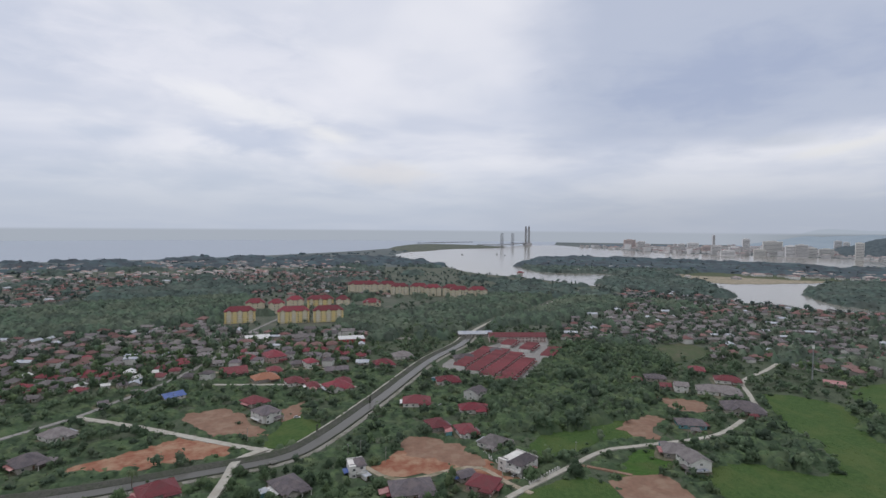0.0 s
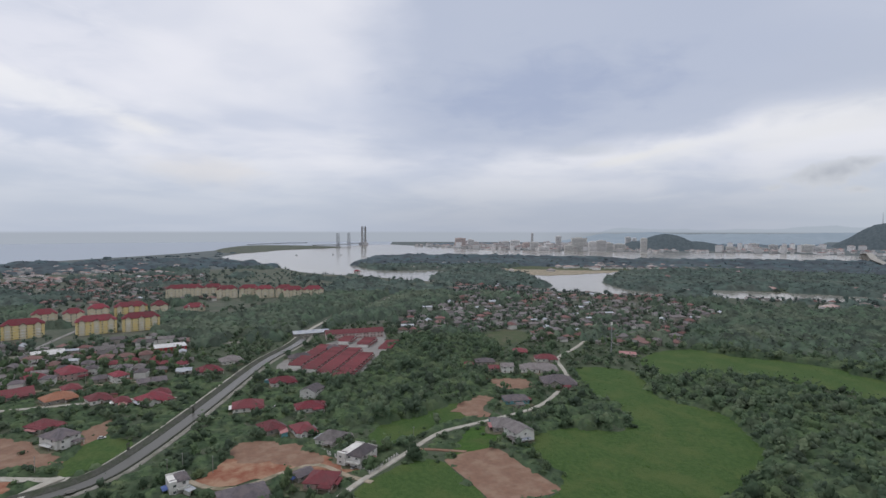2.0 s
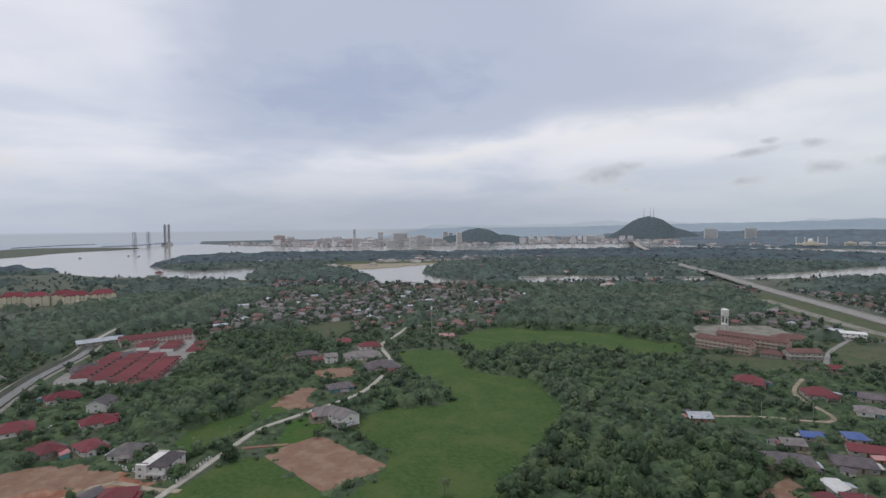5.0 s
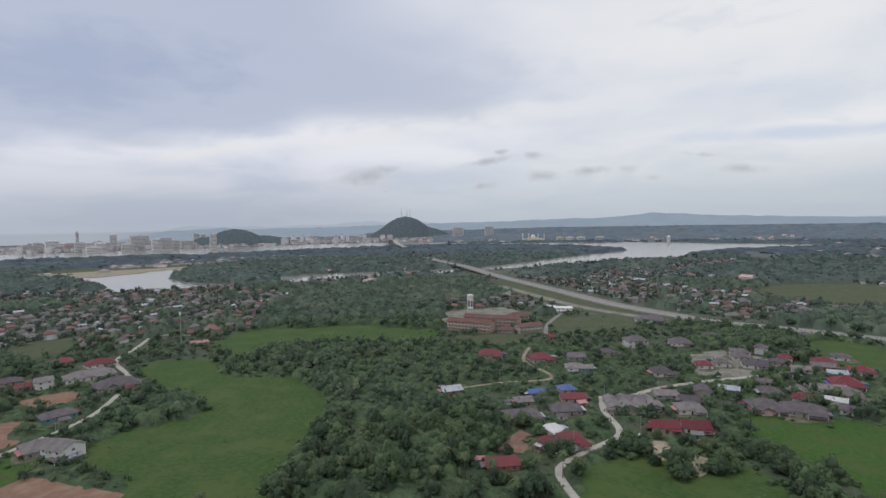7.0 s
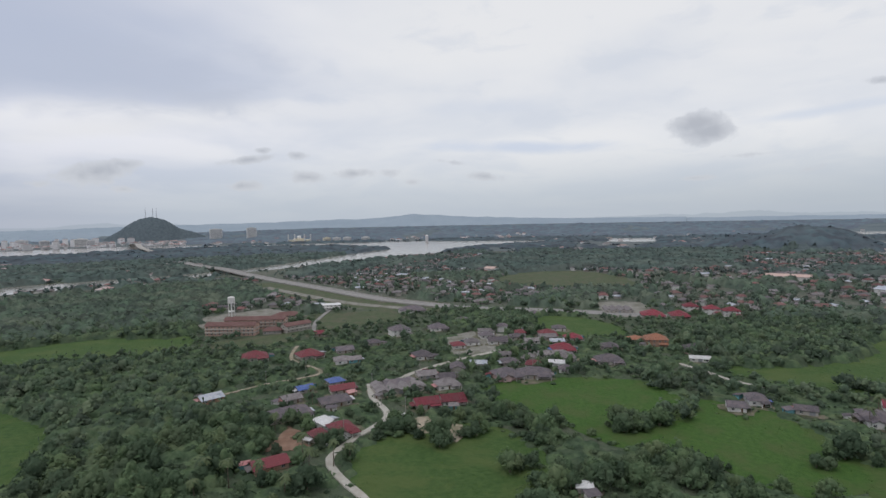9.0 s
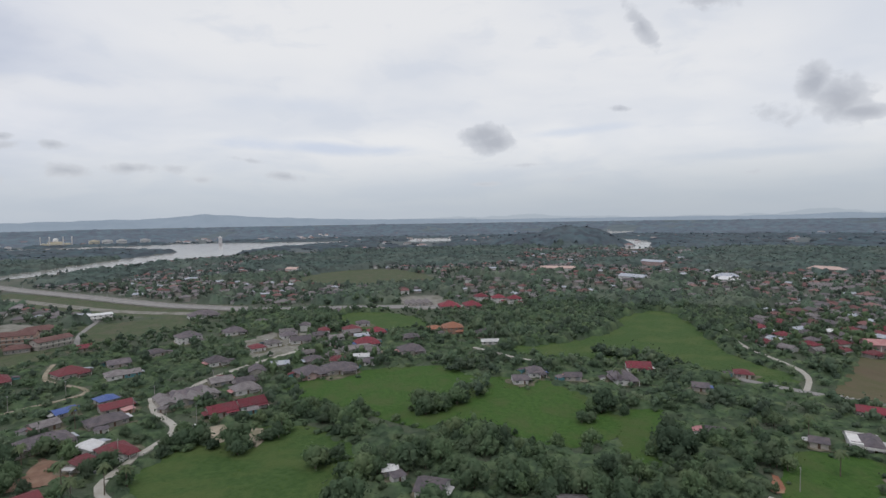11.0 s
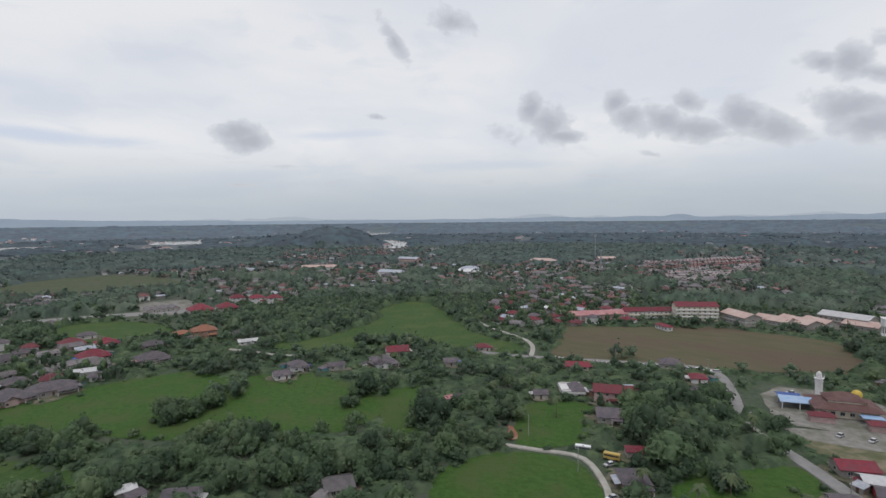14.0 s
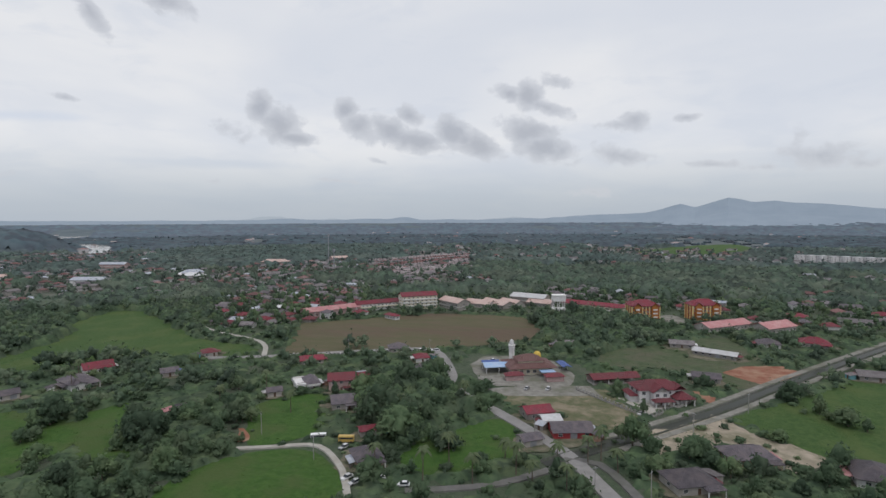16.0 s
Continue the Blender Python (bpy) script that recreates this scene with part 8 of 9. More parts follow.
NEAR = [tree_parts(9.0, 4.8, 6, 52, 0.50, 11), tree_parts(11.5, 4.4, 6, 52, 0.50, 12, 0.16), tree_parts(6.5, 4.4, 5, 50, 0.48, 13), tree_parts(13.5, 5.6, 7, 52, 0.54, 14, 0.15), tree_parts(8.5, 3.3, 5, 56, 0.46, 15, 0.05),
        tree_parts(12.0, 3.3, 5, 50, 0.48, 16, 0.12)]
MID = [tree_parts(8.5, 4.4, 3, 13, 0.85, 21, fine=False), tree_parts(11.0, 4.2, 3, 13, 0.85, 22, fine=False), tree_parts(7, 4.2, 3, 12, 0.85, 23, fine=False), tree_parts(12.5, 4.8, 3, 13, 0.9, 24, fine=False)]
WIDE = [tree_parts(9.0, 6.5, 3, 10, 1.5, 41, fine=False), tree_parts(8.0, 5.6, 3, 10, 1.5, 42, fine=False), tree_parts(11.5, 6.4, 4, 9, 1.5, 43, fine=False)]
YARD = [tree_parts(8.0, 3.8, 1, 12, 1.05, 51, fine=False), tree_parts(6.0, 3.4, 1, 12, 1.0, 52, fine=False), tree_parts(10.0, 3.2, 1, 13, 1.05, 53, fine=False)]
LOW = [tree_parts(2.8, 2.2, 1, 26, 0.42, 31, 0.0, False), tree_parts(2.2, 2.6, 2, 16, 0.42, 32, 0.0, False)]
tuft_r = np.random.default_rng(35)
TUFT_V = np.array([p for _ in range(5) for p in ((0.5 * tuft_r.normal(), 0.5 * tuft_r.normal(), 0), (0.5 * tuft_r.normal(), 0.5 * tuft_r.normal(), 0), (0.8 * tuft_r.normal(), 0.8 * tuft_r.normal(), tuft_r.uniform(0.6, 1.3)))])
TUFT_F = np.arange(15).reshape(-1, 3)


tones = np.random.default_rng(3)


class Bulk:
    """Many copies of a few shapes in one mesh."""

    def __init__(self):
        self.v, self.f, self.t, self.n = [], [], [], 0

    def raw(self, verts, faces, tone):
        self.v.append(verts)
        self.f.append(faces + self.n)
        self.t.append(tone)
        self.n += len(verts)

    def put(self, verts, faces, x, y, z, scale, turn, squash=1.0):
        c, s = math.cos(turn) * scale, math.sin(turn) * scale
        v = np.empty_like(verts)
        v[:, 0] = verts[:, 0] * c - verts[:, 1] * s + x
        v[:, 1] = verts[:, 0] * s + verts[:, 1] * c + y
        v[:, 2] = verts[:, 2] * scale * squash + z
        self.raw(v, faces, np.full(len(v), tones.random() if self.n else 0.5))

    def mesh(self, name, mat):
        v, f = np.concatenate(self.v), np.concatenate(self.f)
        me = bpy.data.meshes.new(name)
        me.vertices.add(len(v))
        me.vertices.foreach_set("co", v.astype(np.float32).ravel())
        me.loops.add(len(f) * 3)
        me.loops.foreach_set("vertex_index", f.astype(np.int32).ravel())
        me.polygons.add(len(f))
        me.polygons.foreach_set("loop_start", np.arange(0, len(f) * 3, 3, dtype=np.int32))
        me.polygons.foreach_set("use_smooth", np.ones(len(f), bool))
        me.materials.append(M[mat])
        me.attributes.new("tone", "FLOAT", "POINT").data.foreach_set("value", np.concatenate(self.t).astype(np.float32))
        me.update(calc_edges=True)
        me.validate()
        return me


def tris_of(shape):
    out = []
    for f in shape.f:
        out += [(f[0], f[i], f[i + 1]) for i in range(1, len(f) - 1)]
    return np.array(shape.v, float), np.array(out)


PREP = {id(p): (*tris_of(p[0]), p[1], np.array(p[2])) for p in NEAR + MID + WIDE + LOW + YARD}
TREES = []
for i, p in enumerate(NEAR):
    ob = base("tree", pose(0, 0, -500), "broad-leaved green tree with an uneven crown", "tree", "trees")
    part("trunk", p[0].mesh("trunk", "bark"), ob)
    crown = Bulk()
    crown.put(p[1], np.array(p[2]), 0, 0, 0, 1, 0)
    part("crown", crown.mesh("crown", "leaf"), ob)
    TREES.append(ob)

wood_leaf, wood_hazed, wood_bark, bush, grove, valley, far_wood, rim_wood, tufts = (Bulk() for _ in range(9))
placed, tree_used, single = 0, set(), []


def in_sight(x, y, lo=-47, hi=208):
    a = math.degrees(math.atan2(x, y))
    if a < -100:
        a += 360
    return lo < a < hi


def canopy(bulk, d0, d1, cell, gap, radius, tall, stands, sprays=0.0, foot=None, seed=1):
    """The closed roof of a wood between two distances: crowns on a jittered lattice, each a dome that meets its neighbours, with loose sprays on top."""
    r = np.random.default_rng(seed)
    n = int(2 * d1 / gap) + 7
    ii, jj = np.meshgrid(np.arange(n), np.arange(n), indexing="ij")
    cx, cy = ((q - 3 + r.uniform(-0.42, 0.42, (n, n))) * gap - d1 for q in (ii, jj))
    R, H, T = r.uniform(*radius, (n, n)), r.uniform(*tall, (n, n)), r.random((n, n))
    far = np.hypot(cx, cy)
    ok = (far > d0) & (far < d1)
    for i, j in np.argwhere(ok):
        x, y = cx[i, j], cy[i, j]
        ok[i, j] = in_sight(x, y) and stands(x, y)
    H[~ok] = 0
    m = int(2 * d1 / cell) + 1
    gx, gy = np.meshgrid(np.arange(m) * cell - d1, np.arange(m) * cell - d1, indexing="ij")
    x, y = gx + r.uniform(-0.3, 0.3, (m, m)) * cell, gy + r.uniform(-0.3, 0.3, (m, m)) * cell
    near = (np.hypot(gx, gy) > d0 - 20) & (np.hypot(gx, gy) < d1 + 20)
    x, y = x[near], y[near]
    bi, bj = np.rint((x + d1) / gap).astype(int) + 3, np.rint((y + d1) / gap).astype(int) + 3
    z, tone = np.full(x.shape, -0.6), np.full(x.shape, 0.5)
    for di in range(-2, 3):
        for dj in range(-2, 3):
            i, j = np.clip(bi + di, 0, n - 1), np.clip(bj + dj, 0, n - 1)
            q = ((x - cx[i, j]) ** 2 + (y - cy[i, j]) ** 2) / R[i, j] ** 2
            h = np.where((q < 1) & (H[i, j] > 0), H[i, j] * (0.42 + 0.58 * np.sqrt(np.clip(1 - q, 0, 1))), -0.6)
            hit = h > z
            z[hit], tone[hit] = h[hit], T[i, j][hit]
    top = z > 0
    z = np.where(top, z * r.uniform(0.88, 1.1, z.shape), z)
    at = np.full((m, m), -1)
    at[near] = np.arange(len(x))
    a, b, c, d = at[:-1, :-1], at[1:, :-1], at[1:, 1:], at[:-1, 1:]
    full = (a >= 0) & (b >= 0) & (c >= 0) & (d >= 0)
    a, b, c, d = a[full], b[full], c[full], d[full]
    some = top[a] | top[b] | top[c] | top[d]
    a, b, c, d = a[some], b[some], c[some], d[some]
    flip = r.random(len(a)) < 0.5
    f = np.concatenate([np.stack([a, b, np.where(flip, d, c)], 1), np.stack([np.where(flip, b, a), c, d], 1)])
    used, f = np.unique(f, return_inverse=True)
    f = f.reshape(-1, 3)
    v = np.stack([x, y, z], 1)[used]
    if foot is not None:
        v[:, 2] += foot(v[:, 0], v[:, 1])
    bulk.raw(v, f, tone[used])
    if sprays:
        tips = np.flatnonzero(top[used])
        tips = tips[r.random(len(tips)) < sprays]
        p, k = v[tips] + r.normal(0, 0.3, (len(tips), 3)) * cell, len(tips)
        u, w = r.normal(size=(k, 3)) * (1, 1, 0.55), r.normal(size=(k, 3)) * (1, 1, 0.55)
        tri = np.stack([p - (u + w) * cell * 0.26, p + u * cell * 0.42, p + w * cell * 0.42], 1).reshape(-1, 3)
        bulk.raw(tri, np.arange(3 * k).reshape(-1, 3), np.repeat(tone[used][tips], 3))


def wooded(x, y):
    if on(WET, x, y):
        return (on(ON_ISLAND, x, y) or on(ON_ISLET, x, y)) and not on(OPEN_SAND, x, y) and noise.noise((x / 60, y / 60, 31)) > -0.32 and np.min(np.hypot(BR[:, 0] - x, BR[:, 1] - y)) > 26
    d = math.hypot(x, y)
    for f in (1 + 70 / d, 1 + 150 / d):  # low growth along the river
        if on(WET, x * f, y * f) and not on(ON_ISLAND, x * f, y * f) and noise.noise((x / 40, y / 40, 33)) < 0.25:
            return False
    if d > 1000 and any(on(p, x * f, y * f) for p in POND_GRIDS for f in (1, 1 + 130 / d, 1 + 260 / d)):
        return False
    k = in_any(x, y)
    return k == 2 or k == 0 and wild(x, y)


def rise_foot(x, y):
    """The ground under the far woods, which climbs at the edge of the plain."""
    far, a = np.hypot(x, y), np.degrees(np.arctan2(x, y))
    a = np.where(a < -100, a + 360, a)
    q = np.clip((far - 3610) / 750, 0, 1)
    h = np.minimum(60, 18 + 42 * np.clip(a - 36, 0, None) / 36) * np.where(q < 0.7, 0.55 * q / 0.7, 0.55 + 0.45 * (q - 0.7) / 0.3)
    return np.where(a > 40, np.where(q > 0, h - 1.5, 0), 0) + hill_height(x, y, slice(6, 9))


def far_wooded(x, y):
    if on(WET, x, y):
        return on(ON_ISLAND, x, y) and not on(OPEN_SAND, x, y) and noise.noise((x / 80, y / 80, 31)) > -0.3
    d, a = math.hypot(x, y), math.degrees(math.atan2(x, y))
    a += 360 if a < -100 else 0
    if a < 60 and 2300 < d < 3950 or hill_height(np.array(x), np.array(y)) > 1 and not 110 < a < 130:
        return False
    if a < 16:
        return y < 2600 and noise.noise((x / 90, y / 70, 43)) > 0.1
    if 110 < a < 130 and d < 2100 and hill_height(np.array(x), np.array(y)) > 1:
        return True
    if any(on(p, x * f, y * f) for p in POND_GRIDS for f in (1, 1 + 130 / d, 1 + 260 / d) if max(abs(x), abs(y)) * f < 4990):
        return False
    return noise.noise((x / 420, y / 300, 41)) + 0.55 * noise.noise((x / 130, y / 110, 42)) > -0.16 - 0.1 * (d > 3000)


ROADS = np.concatenate(LINES)
canopy(bush, 115, 610, 2.2, 4.6, (2.6, 4.4), (2.4, 6.6), lambda x, y: in_any(x, y) == 2, 0.5, seed=1)
canopy(bush, 118, 480, 1.9, 3.2, (1.7, 3.0), (0.5, 2.4), lambda x, y: in_any(x, y) == 0 and noise.noise((x / 18, y / 18, 51)) > -0.22 and np.min(np.hypot(ROADS[:, 0] - x, ROADS[:, 1] - y)) > 4, 0.5, seed=6)
# from here outward each ring takes a leaf colour with more haze in it
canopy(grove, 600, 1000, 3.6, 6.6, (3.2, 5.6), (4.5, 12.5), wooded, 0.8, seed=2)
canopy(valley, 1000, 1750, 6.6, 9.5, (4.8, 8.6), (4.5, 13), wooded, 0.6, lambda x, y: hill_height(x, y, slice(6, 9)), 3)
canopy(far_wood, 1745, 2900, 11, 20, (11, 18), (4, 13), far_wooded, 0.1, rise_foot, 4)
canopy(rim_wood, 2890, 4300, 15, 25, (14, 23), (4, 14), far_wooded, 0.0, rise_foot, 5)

# near woods and scattered trees on a jittered lattice
STEP = 6.0
for ix in range(-114, 115):
    for iy in range(-114, 115):
        x, y = (ix + rng.uniform(-0.45, 0.45)) * STEP, (iy + rng.uniform(-0.45, 0.45)) * STEP
        d = math.hypot(x, y)
        if d < 115 or d > 680 or not in_sight(x, y):
            continue
        k = in_any(x, y)
        lone = noise.noise((x / 45, y / 45, 7))
        u = rng.random()
        if k == 2:
            chance = 0.70 + 0.3 * lone
        elif k == 0:
            chance = 0.34 + 0.45 * lone
        else:
            chance = 0.0
        if u < chance:
            tall = k == 2 and rng.random() < 0.25
            scale = rng.uniform(0.62, 1.2) if k == 2 else rng.uniform(0.45, 1.0)
            if tall:
                scale *= 1.2
            q = int(rng.integers(len(NEAR)))
            single.append((d, x, y, scale, rng.uniform(0, 6.28), q, k))
        elif k == 0 and u < chance + 0.2 or k == 2 and u < 0.84:
            p = PREP[id(LOW[int(rng.integers(2))])]
            bush.put(p[2], p[3], x, y, 0, rng.uniform(0.5, 1.1), rng.uniform(0, 6.28))
for _ in range(26000):
    a, d = radians(rng.uniform(-46, 207)), math.sqrt(rng.uniform(125 ** 2, 470 ** 2))
    x, y = d * math.sin(a), d * math.cos(a)
    if GRASS[int((x + HALF) / CELL), int((y + HALF) / CELL)] and in_any(x, y) == 1 and noise.noise((x / 22, y / 22, 4)) > -0.1:
        tufts.put(TUFT_V, TUFT_F, x, y, -0.05, rng.uniform(0.35, 0.9), rng.uniform(0, 6.28), 0.55)
# shrubs and small trees along the edges of the grass
for line in EDGES:
    for i in range(len(line)):
        x, y = line[i] + rng.normal(0, 2.2, 2)
        d = math.hypot(x, y)
        if d > 560 or noise.noise((x / 25, y / 25, 11)) < -0.2:
            continue
        out = line[i] + (line[i] - line.mean(0)) / np.linalg.norm(line[i] - line.mean(0)) * 4
        if in_any(*out) == 1 or any((x - hx) ** 2 + (y - hy) ** 2 < (hr + 1) ** 2 for hx, hy, hr in HOUSES):
            continue
        if rng.random() < 0.3:
            single.append((d, x, y, rng.uniform(0.3, 0.7), rng.uniform(0, 6.28), int(rng.integers(len(NEAR))), 2))
        elif rng.random() < 0.75:
            p = PREP[id(LOW[int(rng.integers(2))])]
            bush.put(p[2], p[3], x, y, -0.2, rng.uniform(0.5, 1.2), rng.uniform(0, 6.28))
# hedges and belts of trees across the meadows: ends and width
MEADOW_BELTS = ((262, -59, 280, -102, 9), (328, -96, 322, -131, 7), (225, -57, 197, -95, 8), (222, -126, 246, -159, 7), (186, -140, 178, -154, 9), (180, -73, 160, -108, 12), (209, -14, 203, -42, 9), (286, 3, 249, -29, 6), (267, 55, 243, 20, 6), (336, -210, 290, -230, 7), (317, -153, 290, -159, 6), (227, -210, 208, -221, 9), (256, -307, 241, -316, 8), (290, -1, 250, -31, 6), (258, -60, 292, -107, 9), (234, -60, 215, -91, 9), (252, 16, 259, 0, 5), (221, -5, 222, -21, 7), (210, -24, 213, -48, 9))
ROAD_BELTS = ((327, -200, 327, -228, 9), (348, -94, 326, -143, 8), (344, -212, 312, -217, 6), (322, -235, 290, -232, 6), (191, -167, 180, -171, 5), (191, -140, 177, -151, 9), (-53, -286, -74, -248, 5), (-53, -418, -85, -408, 7), (187, -301, 179, -311, 4), (218, -428, 187, -427, 6), (118, -463, 99, -470, 7), (77, -466, 43, -438, 8), (27, -380, -15, -387, 8), (119, -200, 95, -192, 9), (94, -181, 65, -181, 7), (16, -218, 4, -219, 5))
for x0, y0, x1, y1, wide in MEADOW_BELTS + ROAD_BELTS:
    L_ = math.hypot(x1 - x0, y1 - y0)
    for i in range(int(L_ * wide / 17) + 2):
        s_, o_ = rng.random(), rng.normal(0, wide * 0.35)
        x, y = x0 + (x1 - x0) * s_ - (y1 - y0) / L_ * o_, y0 + (y1 - y0) * s_ + (x1 - x0) / L_ * o_
        if all((x - hx) ** 2 + (y - hy) ** 2 > (hr + 1) ** 2 for hx, hy, hr in HOUSES):
            if rng.random() < 0.75:
                single.append((math.hypot(x, y), x, y, rng.uniform(0.5, 1.1), rng.uniform(0, 6.28), int(rng.integers(len(NEAR))), 2))
            else:
                p = PREP[id(LOW[int(rng.integers(2))])]
                bush.put(p[2], p[3], x, y, 0, rng.uniform(0.7, 1.3), rng.uniform(0, 6.28))
for hx, hy, hr in HOUSES:  # shrubs round the yards
    for _ in range(7 if math.hypot(hx, hy) < 430 else 0):
        b, q = rng.uniform(0, 6.28), hr + rng.uniform(2.5, 7.5)
        x, y = hx + q * math.cos(b), hy + q * math.sin(b)
        if all((x - ox) ** 2 + (y - oy) ** 2 > (orad - 1) ** 2 for ox, oy, orad in HOUSES) and np.min(np.hypot(*(ROADS - (x, y)).T)) > 4:
            p = PREP[id(LOW[int(rng.integers(2))])]
            bush.put(p[2], p[3], x, y, -0.2, rng.uniform(0.35, 1.0), b)
for x, y in ((-12, -213), (-20, -225), (-6, -216), (-28, -224), (-36, -222), (-24, -236), (-44, -214), (-16, -232), (-2, -207), (-40, -208), (-31, -212)):
    p = PREP[id(LOW[int(rng.integers(2))])]
    bush.put(p[2], p[3], x, y, -0.2, rng.uniform(0.5, 1.1), rng.uniform(0, 6.28))
for x, y in ((253, -314), (194, -153), (248, -236), (132, -223), (93, -181), (10, -206), (243, -307), (201, 71), (305, -159), (165, -176), (183, -146), (272, 514), (435, -267)):  # single large trees
    single.append((math.hypot(x, y), x, y, rng.uniform(1.15, 1.45), rng.uniform(0, 6.28), int(rng.choice((0, 1, 3))), 0))
clear = []
for one in single:  # nothing grows on the roads
    if np.min(np.hypot(ROADS[:, 0] - one[1], ROADS[:, 1] - one[2])) > 2.6 + 2.6 * one[3]:
        clear.append(one)
single = sorted(clear)
pick = set(rng.choice(min(len(single), 700), 215, replace=False).tolist())
for i, (d, x, y, scale, turn, q, k) in enumerate(single):
    if i in pick:
        m = Matrix.Translation((x, y, 0)) @ Matrix.Rotation(turn, 4, "Z")
        if TREES[q].name in tree_used:
            ob = copy_thing(TREES[q], m)
            ob.scale = (scale,) * 3
        else:
            TREES[q].matrix_world = m
            tree_used.add(TREES[q].name)
        continue
    src = NEAR[q] if d < 290 else MID[q % len(MID)]
    tv, tf, lv, lf = PREP[id(src)]
    if d < 290:
        wood_bark.put(tv, tf, x, y, 0, scale, turn)
    (wood_leaf if d < 290 or q == 0 else wood_hazed).put(lv, lf, x, y, 0, scale, turn, 0.7 + 0.35 * (turn % 1))

# farther trees among the villages and plantations
for _ in range(2200):
    a, d = radians(rng.uniform(-46, 207)), math.sqrt(rng.uniform(660 ** 2, 1740 ** 2))
    x, y = d * math.sin(a), d * math.cos(a)
    if any(on(POND_GRIDS[-1], x * f, y * f) for f in (1, 1 + 90 / d)):
        continue
    wet = on(WET, x, y)
    if wet:
        if not (on(ON_ISLAND, x, y) or on(ON_ISLET, x, y)):
            continue
        if on(OPEN_SAND, x, y):
            continue
        k = 2
    else:
        k = in_any(x, y)
    if k == 1 or (k == 0 and rng.random() > 0.8):
        continue
    pool = WIDE if k == 2 or rng.random() < 0.55 else MID
    lv, lf = PREP[id(pool[int(rng.integers(len(pool)))])][2:]
    (grove if d < 1000 else valley).put(lv, lf, x, y, 0, rng.uniform(0.85, 1.35) * (1 if k == 2 else 0.85), rng.uniform(0, 6.28), rng.uniform(0.75, 1.05))
for poly, grid, n in ((ISLAND, ON_ISLAND, 420), (ISLET, ON_ISLET, 60)):
    lo, hi = poly.min(0), poly.max(0)
    for _ in range(n * 2):
        x, y = rng.uniform(lo[0], hi[0]), rng.uniform(lo[1], hi[1])
        if on(grid, x, y) and not on(OPEN_SAND, x, y) and np.min(np.hypot(BR[:, 0] - x, BR[:, 1] - y)) > 24:
            lv, lf = PREP[id(WIDE[int(rng.integers(len(WIDE)))])][2:]
            valley.put(lv, lf, x, y, 0, rng.uniform(0.9, 1.3), rng.uniform(0, 6.28))
# many small trees over the middle distance
for _ in range(5600):
    a, d = radians(rng.uniform(-46, 207)), math.sqrt(rng.uniform(560 ** 2, 1500 ** 2))
    x, y = d * math.sin(a), d * math.cos(a)
    if on(WET, x, y) or in_any(x, y) == 1 or d > 620 and wild(x, y):
        continue
    lv, lf = PREP[id(YARD[int(rng.integers(3))])][2:]
    (valley if d > 1000 else grove if d > 620 else wood_hazed).put(lv, lf, x, y, 0, rng.uniform(0.6, 1.15), rng.uniform(0, 6.28))
# a tree or two in the yard of every farther house
for d, x, y, rot, red in spots:
    for _ in range(4 if d < 1200 else 3):
        b = rng.uniform(0, 6.28)
        lv, lf = PREP[id(YARD[int(rng.integers(3))])][2:]
        (valley if d > 1000 else grove if d > 620 else wood_leaf).put(lv, lf, x + rng.uniform(9, 12) * math.cos(b), y + rng.uniform(9, 12) * math.sin(b), 0, rng.uniform(0.55, 1.25), b)
thing("woodland", wood_leaf.mesh("woodland", "leaf"), "dense broad-leaved green woodland and village trees", "woodland", kind="stuff")
# the farther the wood, the more haze its leaf colour holds
thing("woodland", wood_hazed.mesh("woodland", "leaf_hazed"), "woodland farther off, its green tinted with faint haze", "woodland", kind="stuff")
thing("groves", grove.mesh("groves", "leaf_grove"), "groves and village trees of the plain, green dulled with haze", "woodland", kind="stuff")
thing("valley_trees", valley.mesh("valley_trees", "leaf_mid"), "trees between farther villages, green dulled with haze", "woodland", kind="stuff")
thing("tree_trunks", wood_bark.mesh("tree_trunks", "bark"), "grey-brown trunks and limbs of the woodland", "trunks", kind="stuff")
thing("grass_tufts", tufts.mesh("grass_tufts", "tuft"), "rough green tufts standing in the meadows", "grass", kind="stuff")
thing("undergrowth", bush.mesh("undergrowth", "leaf"), "low green bushes and undergrowth", "bushes", kind="stuff")

# far woods: clumps of crowns, on the plain and over the hills
r_ = np.random.default_rng(77)
clump_v, clump_f = foliage([((r_.uniform(-13, 13), r_.uniform(-10, 10), r_.uniform(1, 3.5)), 9.0, 6.5) for _ in range(2)], 5, 3.0, 5, False)
clump_f = np.array(clump_f)
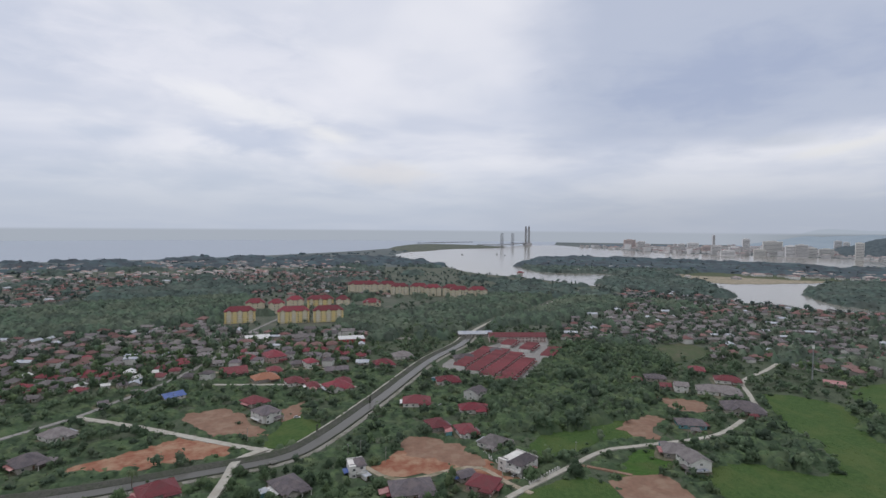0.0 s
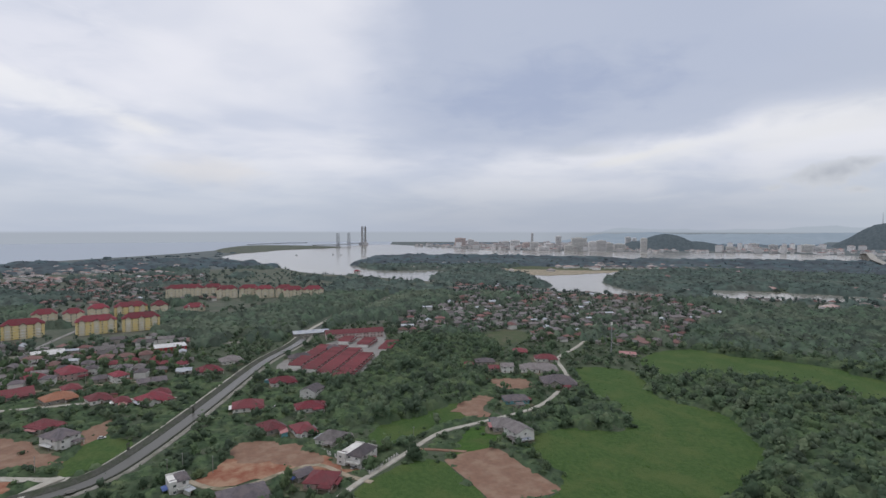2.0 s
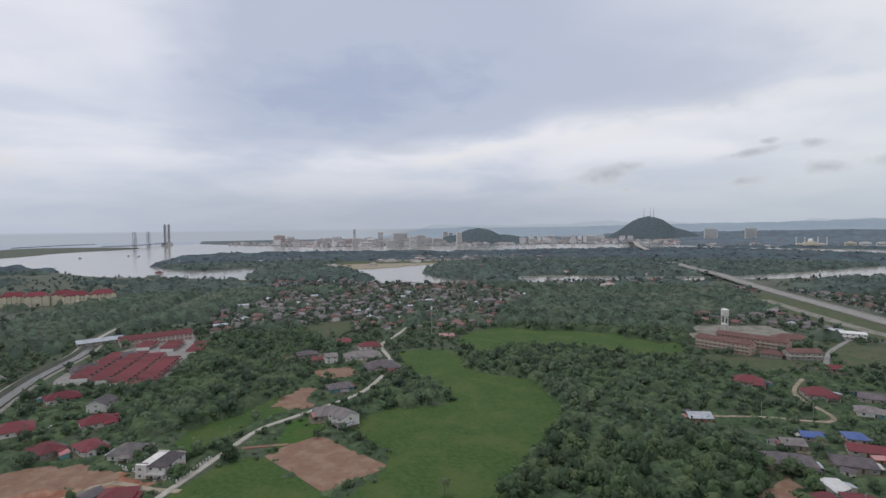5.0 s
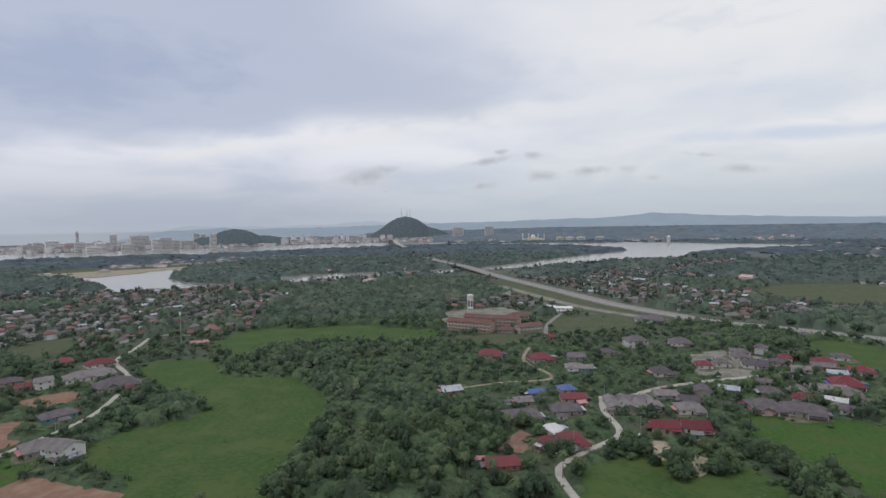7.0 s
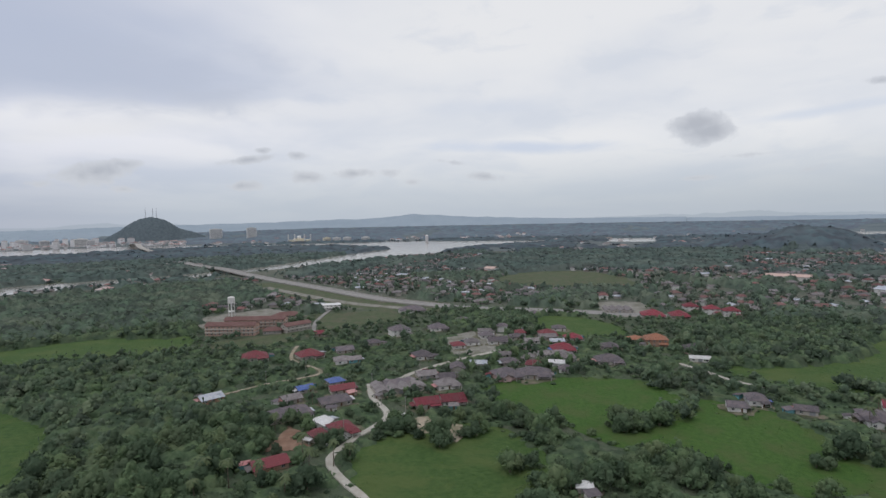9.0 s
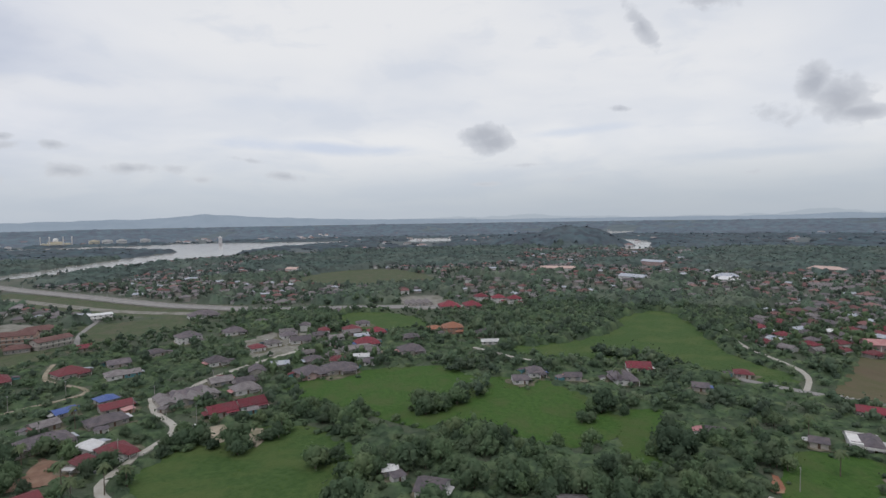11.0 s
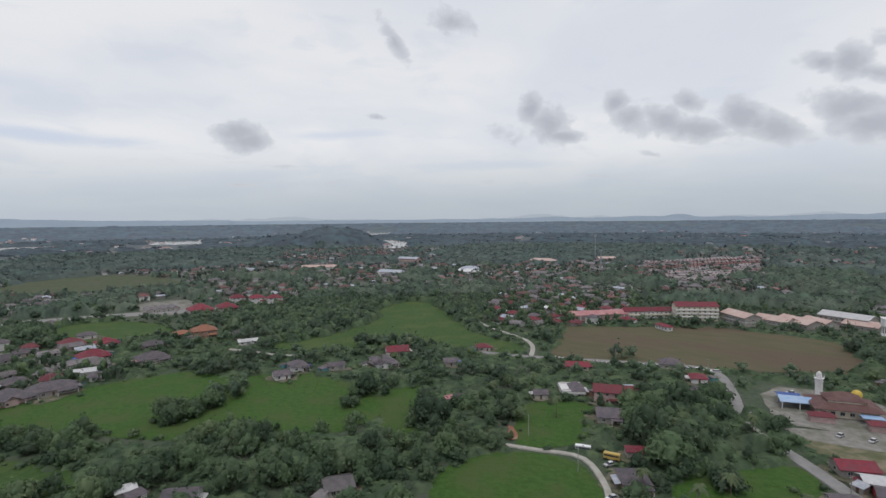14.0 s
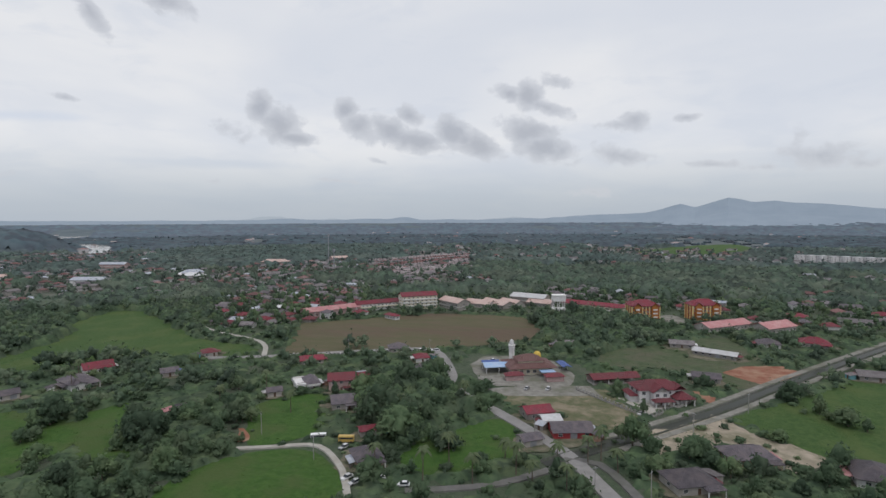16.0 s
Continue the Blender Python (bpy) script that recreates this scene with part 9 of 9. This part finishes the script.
for _ in range(3400):
    a, d = radians(rng.uniform(-46, 207)), 1680 + 2650 * rng.random() ** 1.1
    x, y = d * math.sin(a), d * math.cos(a)
    if d > 4900 or on(WET, x, y):
        continue
    if y > 3700 and x < 1300:
        continue
    if any(on(p, x * f, y * f) for p in POND_GRIDS for f in (1, 1 + 130 / d, 1 + 260 / d) if max(abs(x), abs(y)) * f < 4990):
        continue
    z = float(hill_height(np.array(x), np.array(y)))
    if z > 1:
        continue
    if d > 3610 and math.degrees(a) > 40:  # up the slope of the far rise
        q = (d - 3610) / 750
        z = min(60, 18 + 42 * max(0, math.degrees(a) - 36) / 36) * (0.55 * q / 0.7 if q < 0.7 else 0.55 + 0.45 * (q - 0.7) / 0.3) - 3
    if z < 1 and 14 < math.degrees(a) < 60 and 2400 < d < 3900 and rng.random() < 0.85:
        continue
    if d > 2900:
        continue
    far_wood.put(clump_v, clump_f, x, y, z, rng.uniform(0.55, 1.1) * (1 + d / 7000), rng.uniform(0, 6.28), rng.uniform(0.6, 1.0))
for _ in range(200):
    x, y = rng.uniform(-285, 360), rng.uniform(2850, 3960)
    if on(ON_SPIT, x, y) and rng.random() < 0.5:
        far_wood.put(clump_v, clump_f, x, y, 0, rng.uniform(0.3, 0.6), rng.uniform(0, 6.28), 0.5)
thing("rim_woods", rim_wood.mesh("rim_woods", "leaf_rim"), "woods on the far rise of the plain in haze blue-grey", "woods", kind="stuff")
thing("far_woods", far_wood.mesh("far_woods", "leaf_far"), "distant woods across the plain and hills, tinted with haze", "woods", kind="stuff")


# coconut palms
def palm(h, seed):
    r = np.random.default_rng(seed)
    ob = base("palm_tree", pose(0, 0, -500), "tall slender coconut palm with drooping fronds", "palm", "coconut palms")
    tr = Shape()
    bend = r.uniform(-0.8, 0.8)
    tr.tube((0, 0, -0.2), (bend * 0.4, 0, h * 0.5), 0.24, 0.17, 7, caps=False)
    tr.tube((bend * 0.4, 0, h * 0.5), (bend, 0, h), 0.17, 0.12, 7, caps=False)
    part("trunk", tr.mesh("trunk", "bark"), ob)
    for i in range(13):
        a, rise, L = 2.4 * i, r.uniform(-0.1, 0.9), r.uniform(2.6, 3.4)
        fr = Shape()
        pts = [Vector((bend + math.cos(a) * L * s, math.sin(a) * L * s, h + L * (rise * s - 1.1 * s * s))) for s in (0, 0.25, 0.5, 0.75, 1.0)]
        side = Vector((-math.sin(a), math.cos(a), 0))
        for j, p in enumerate(pts):
            wdt = (0.1, 0.55, 0.65, 0.5, 0.05)[j]
            fr.v += [tuple(p - side * wdt - Vector((0, 0, wdt * 0.6))), tuple(p), tuple(p + side * wdt - Vector((0, 0, wdt * 0.6)))]
        for j in range(4):
            fr.f += [(j * 3, j * 3 + 1, j * 3 + 4, j * 3 + 3), (j * 3 + 1, j * 3 + 2, j * 3 + 5, j * 3 + 4)]
        fr.s = [0] * len(fr.f)
        part("frond", fr.mesh("frond", "frond"), ob)
    return ob


palms = [palm(9.5, 1), palm(11.5, 2), palm(8, 3)]
spots_p = [(24, -186), (20, -190), (14, -182), (33, -177), (45, -168), (51, -177), (57, -159), (68, -168), (39, -165), (28, -162), (72, -154), (207, 93), (206, 114), (201, 102), (192, 111), (183, 126), (220, 66), (225, 60), (216, 75), (228, 82),
           (196, 78), (150, -192), (177, -210), (189, -192), (90, -156), (81, -225), (105, -210), (255, 105), (294, 99), (132, 180), (156, 162), (174, 147), (-150, 255), (270, -180), (282, -192), (240, -150)]
for i, (x, y) in enumerate(spots_p):
    m = pose(x, y, 0, 0, 0, 77 * i)
    if i < 3:
        palms[i].matrix_world = m
    else:
        copy_thing(palms[i % 3], m)
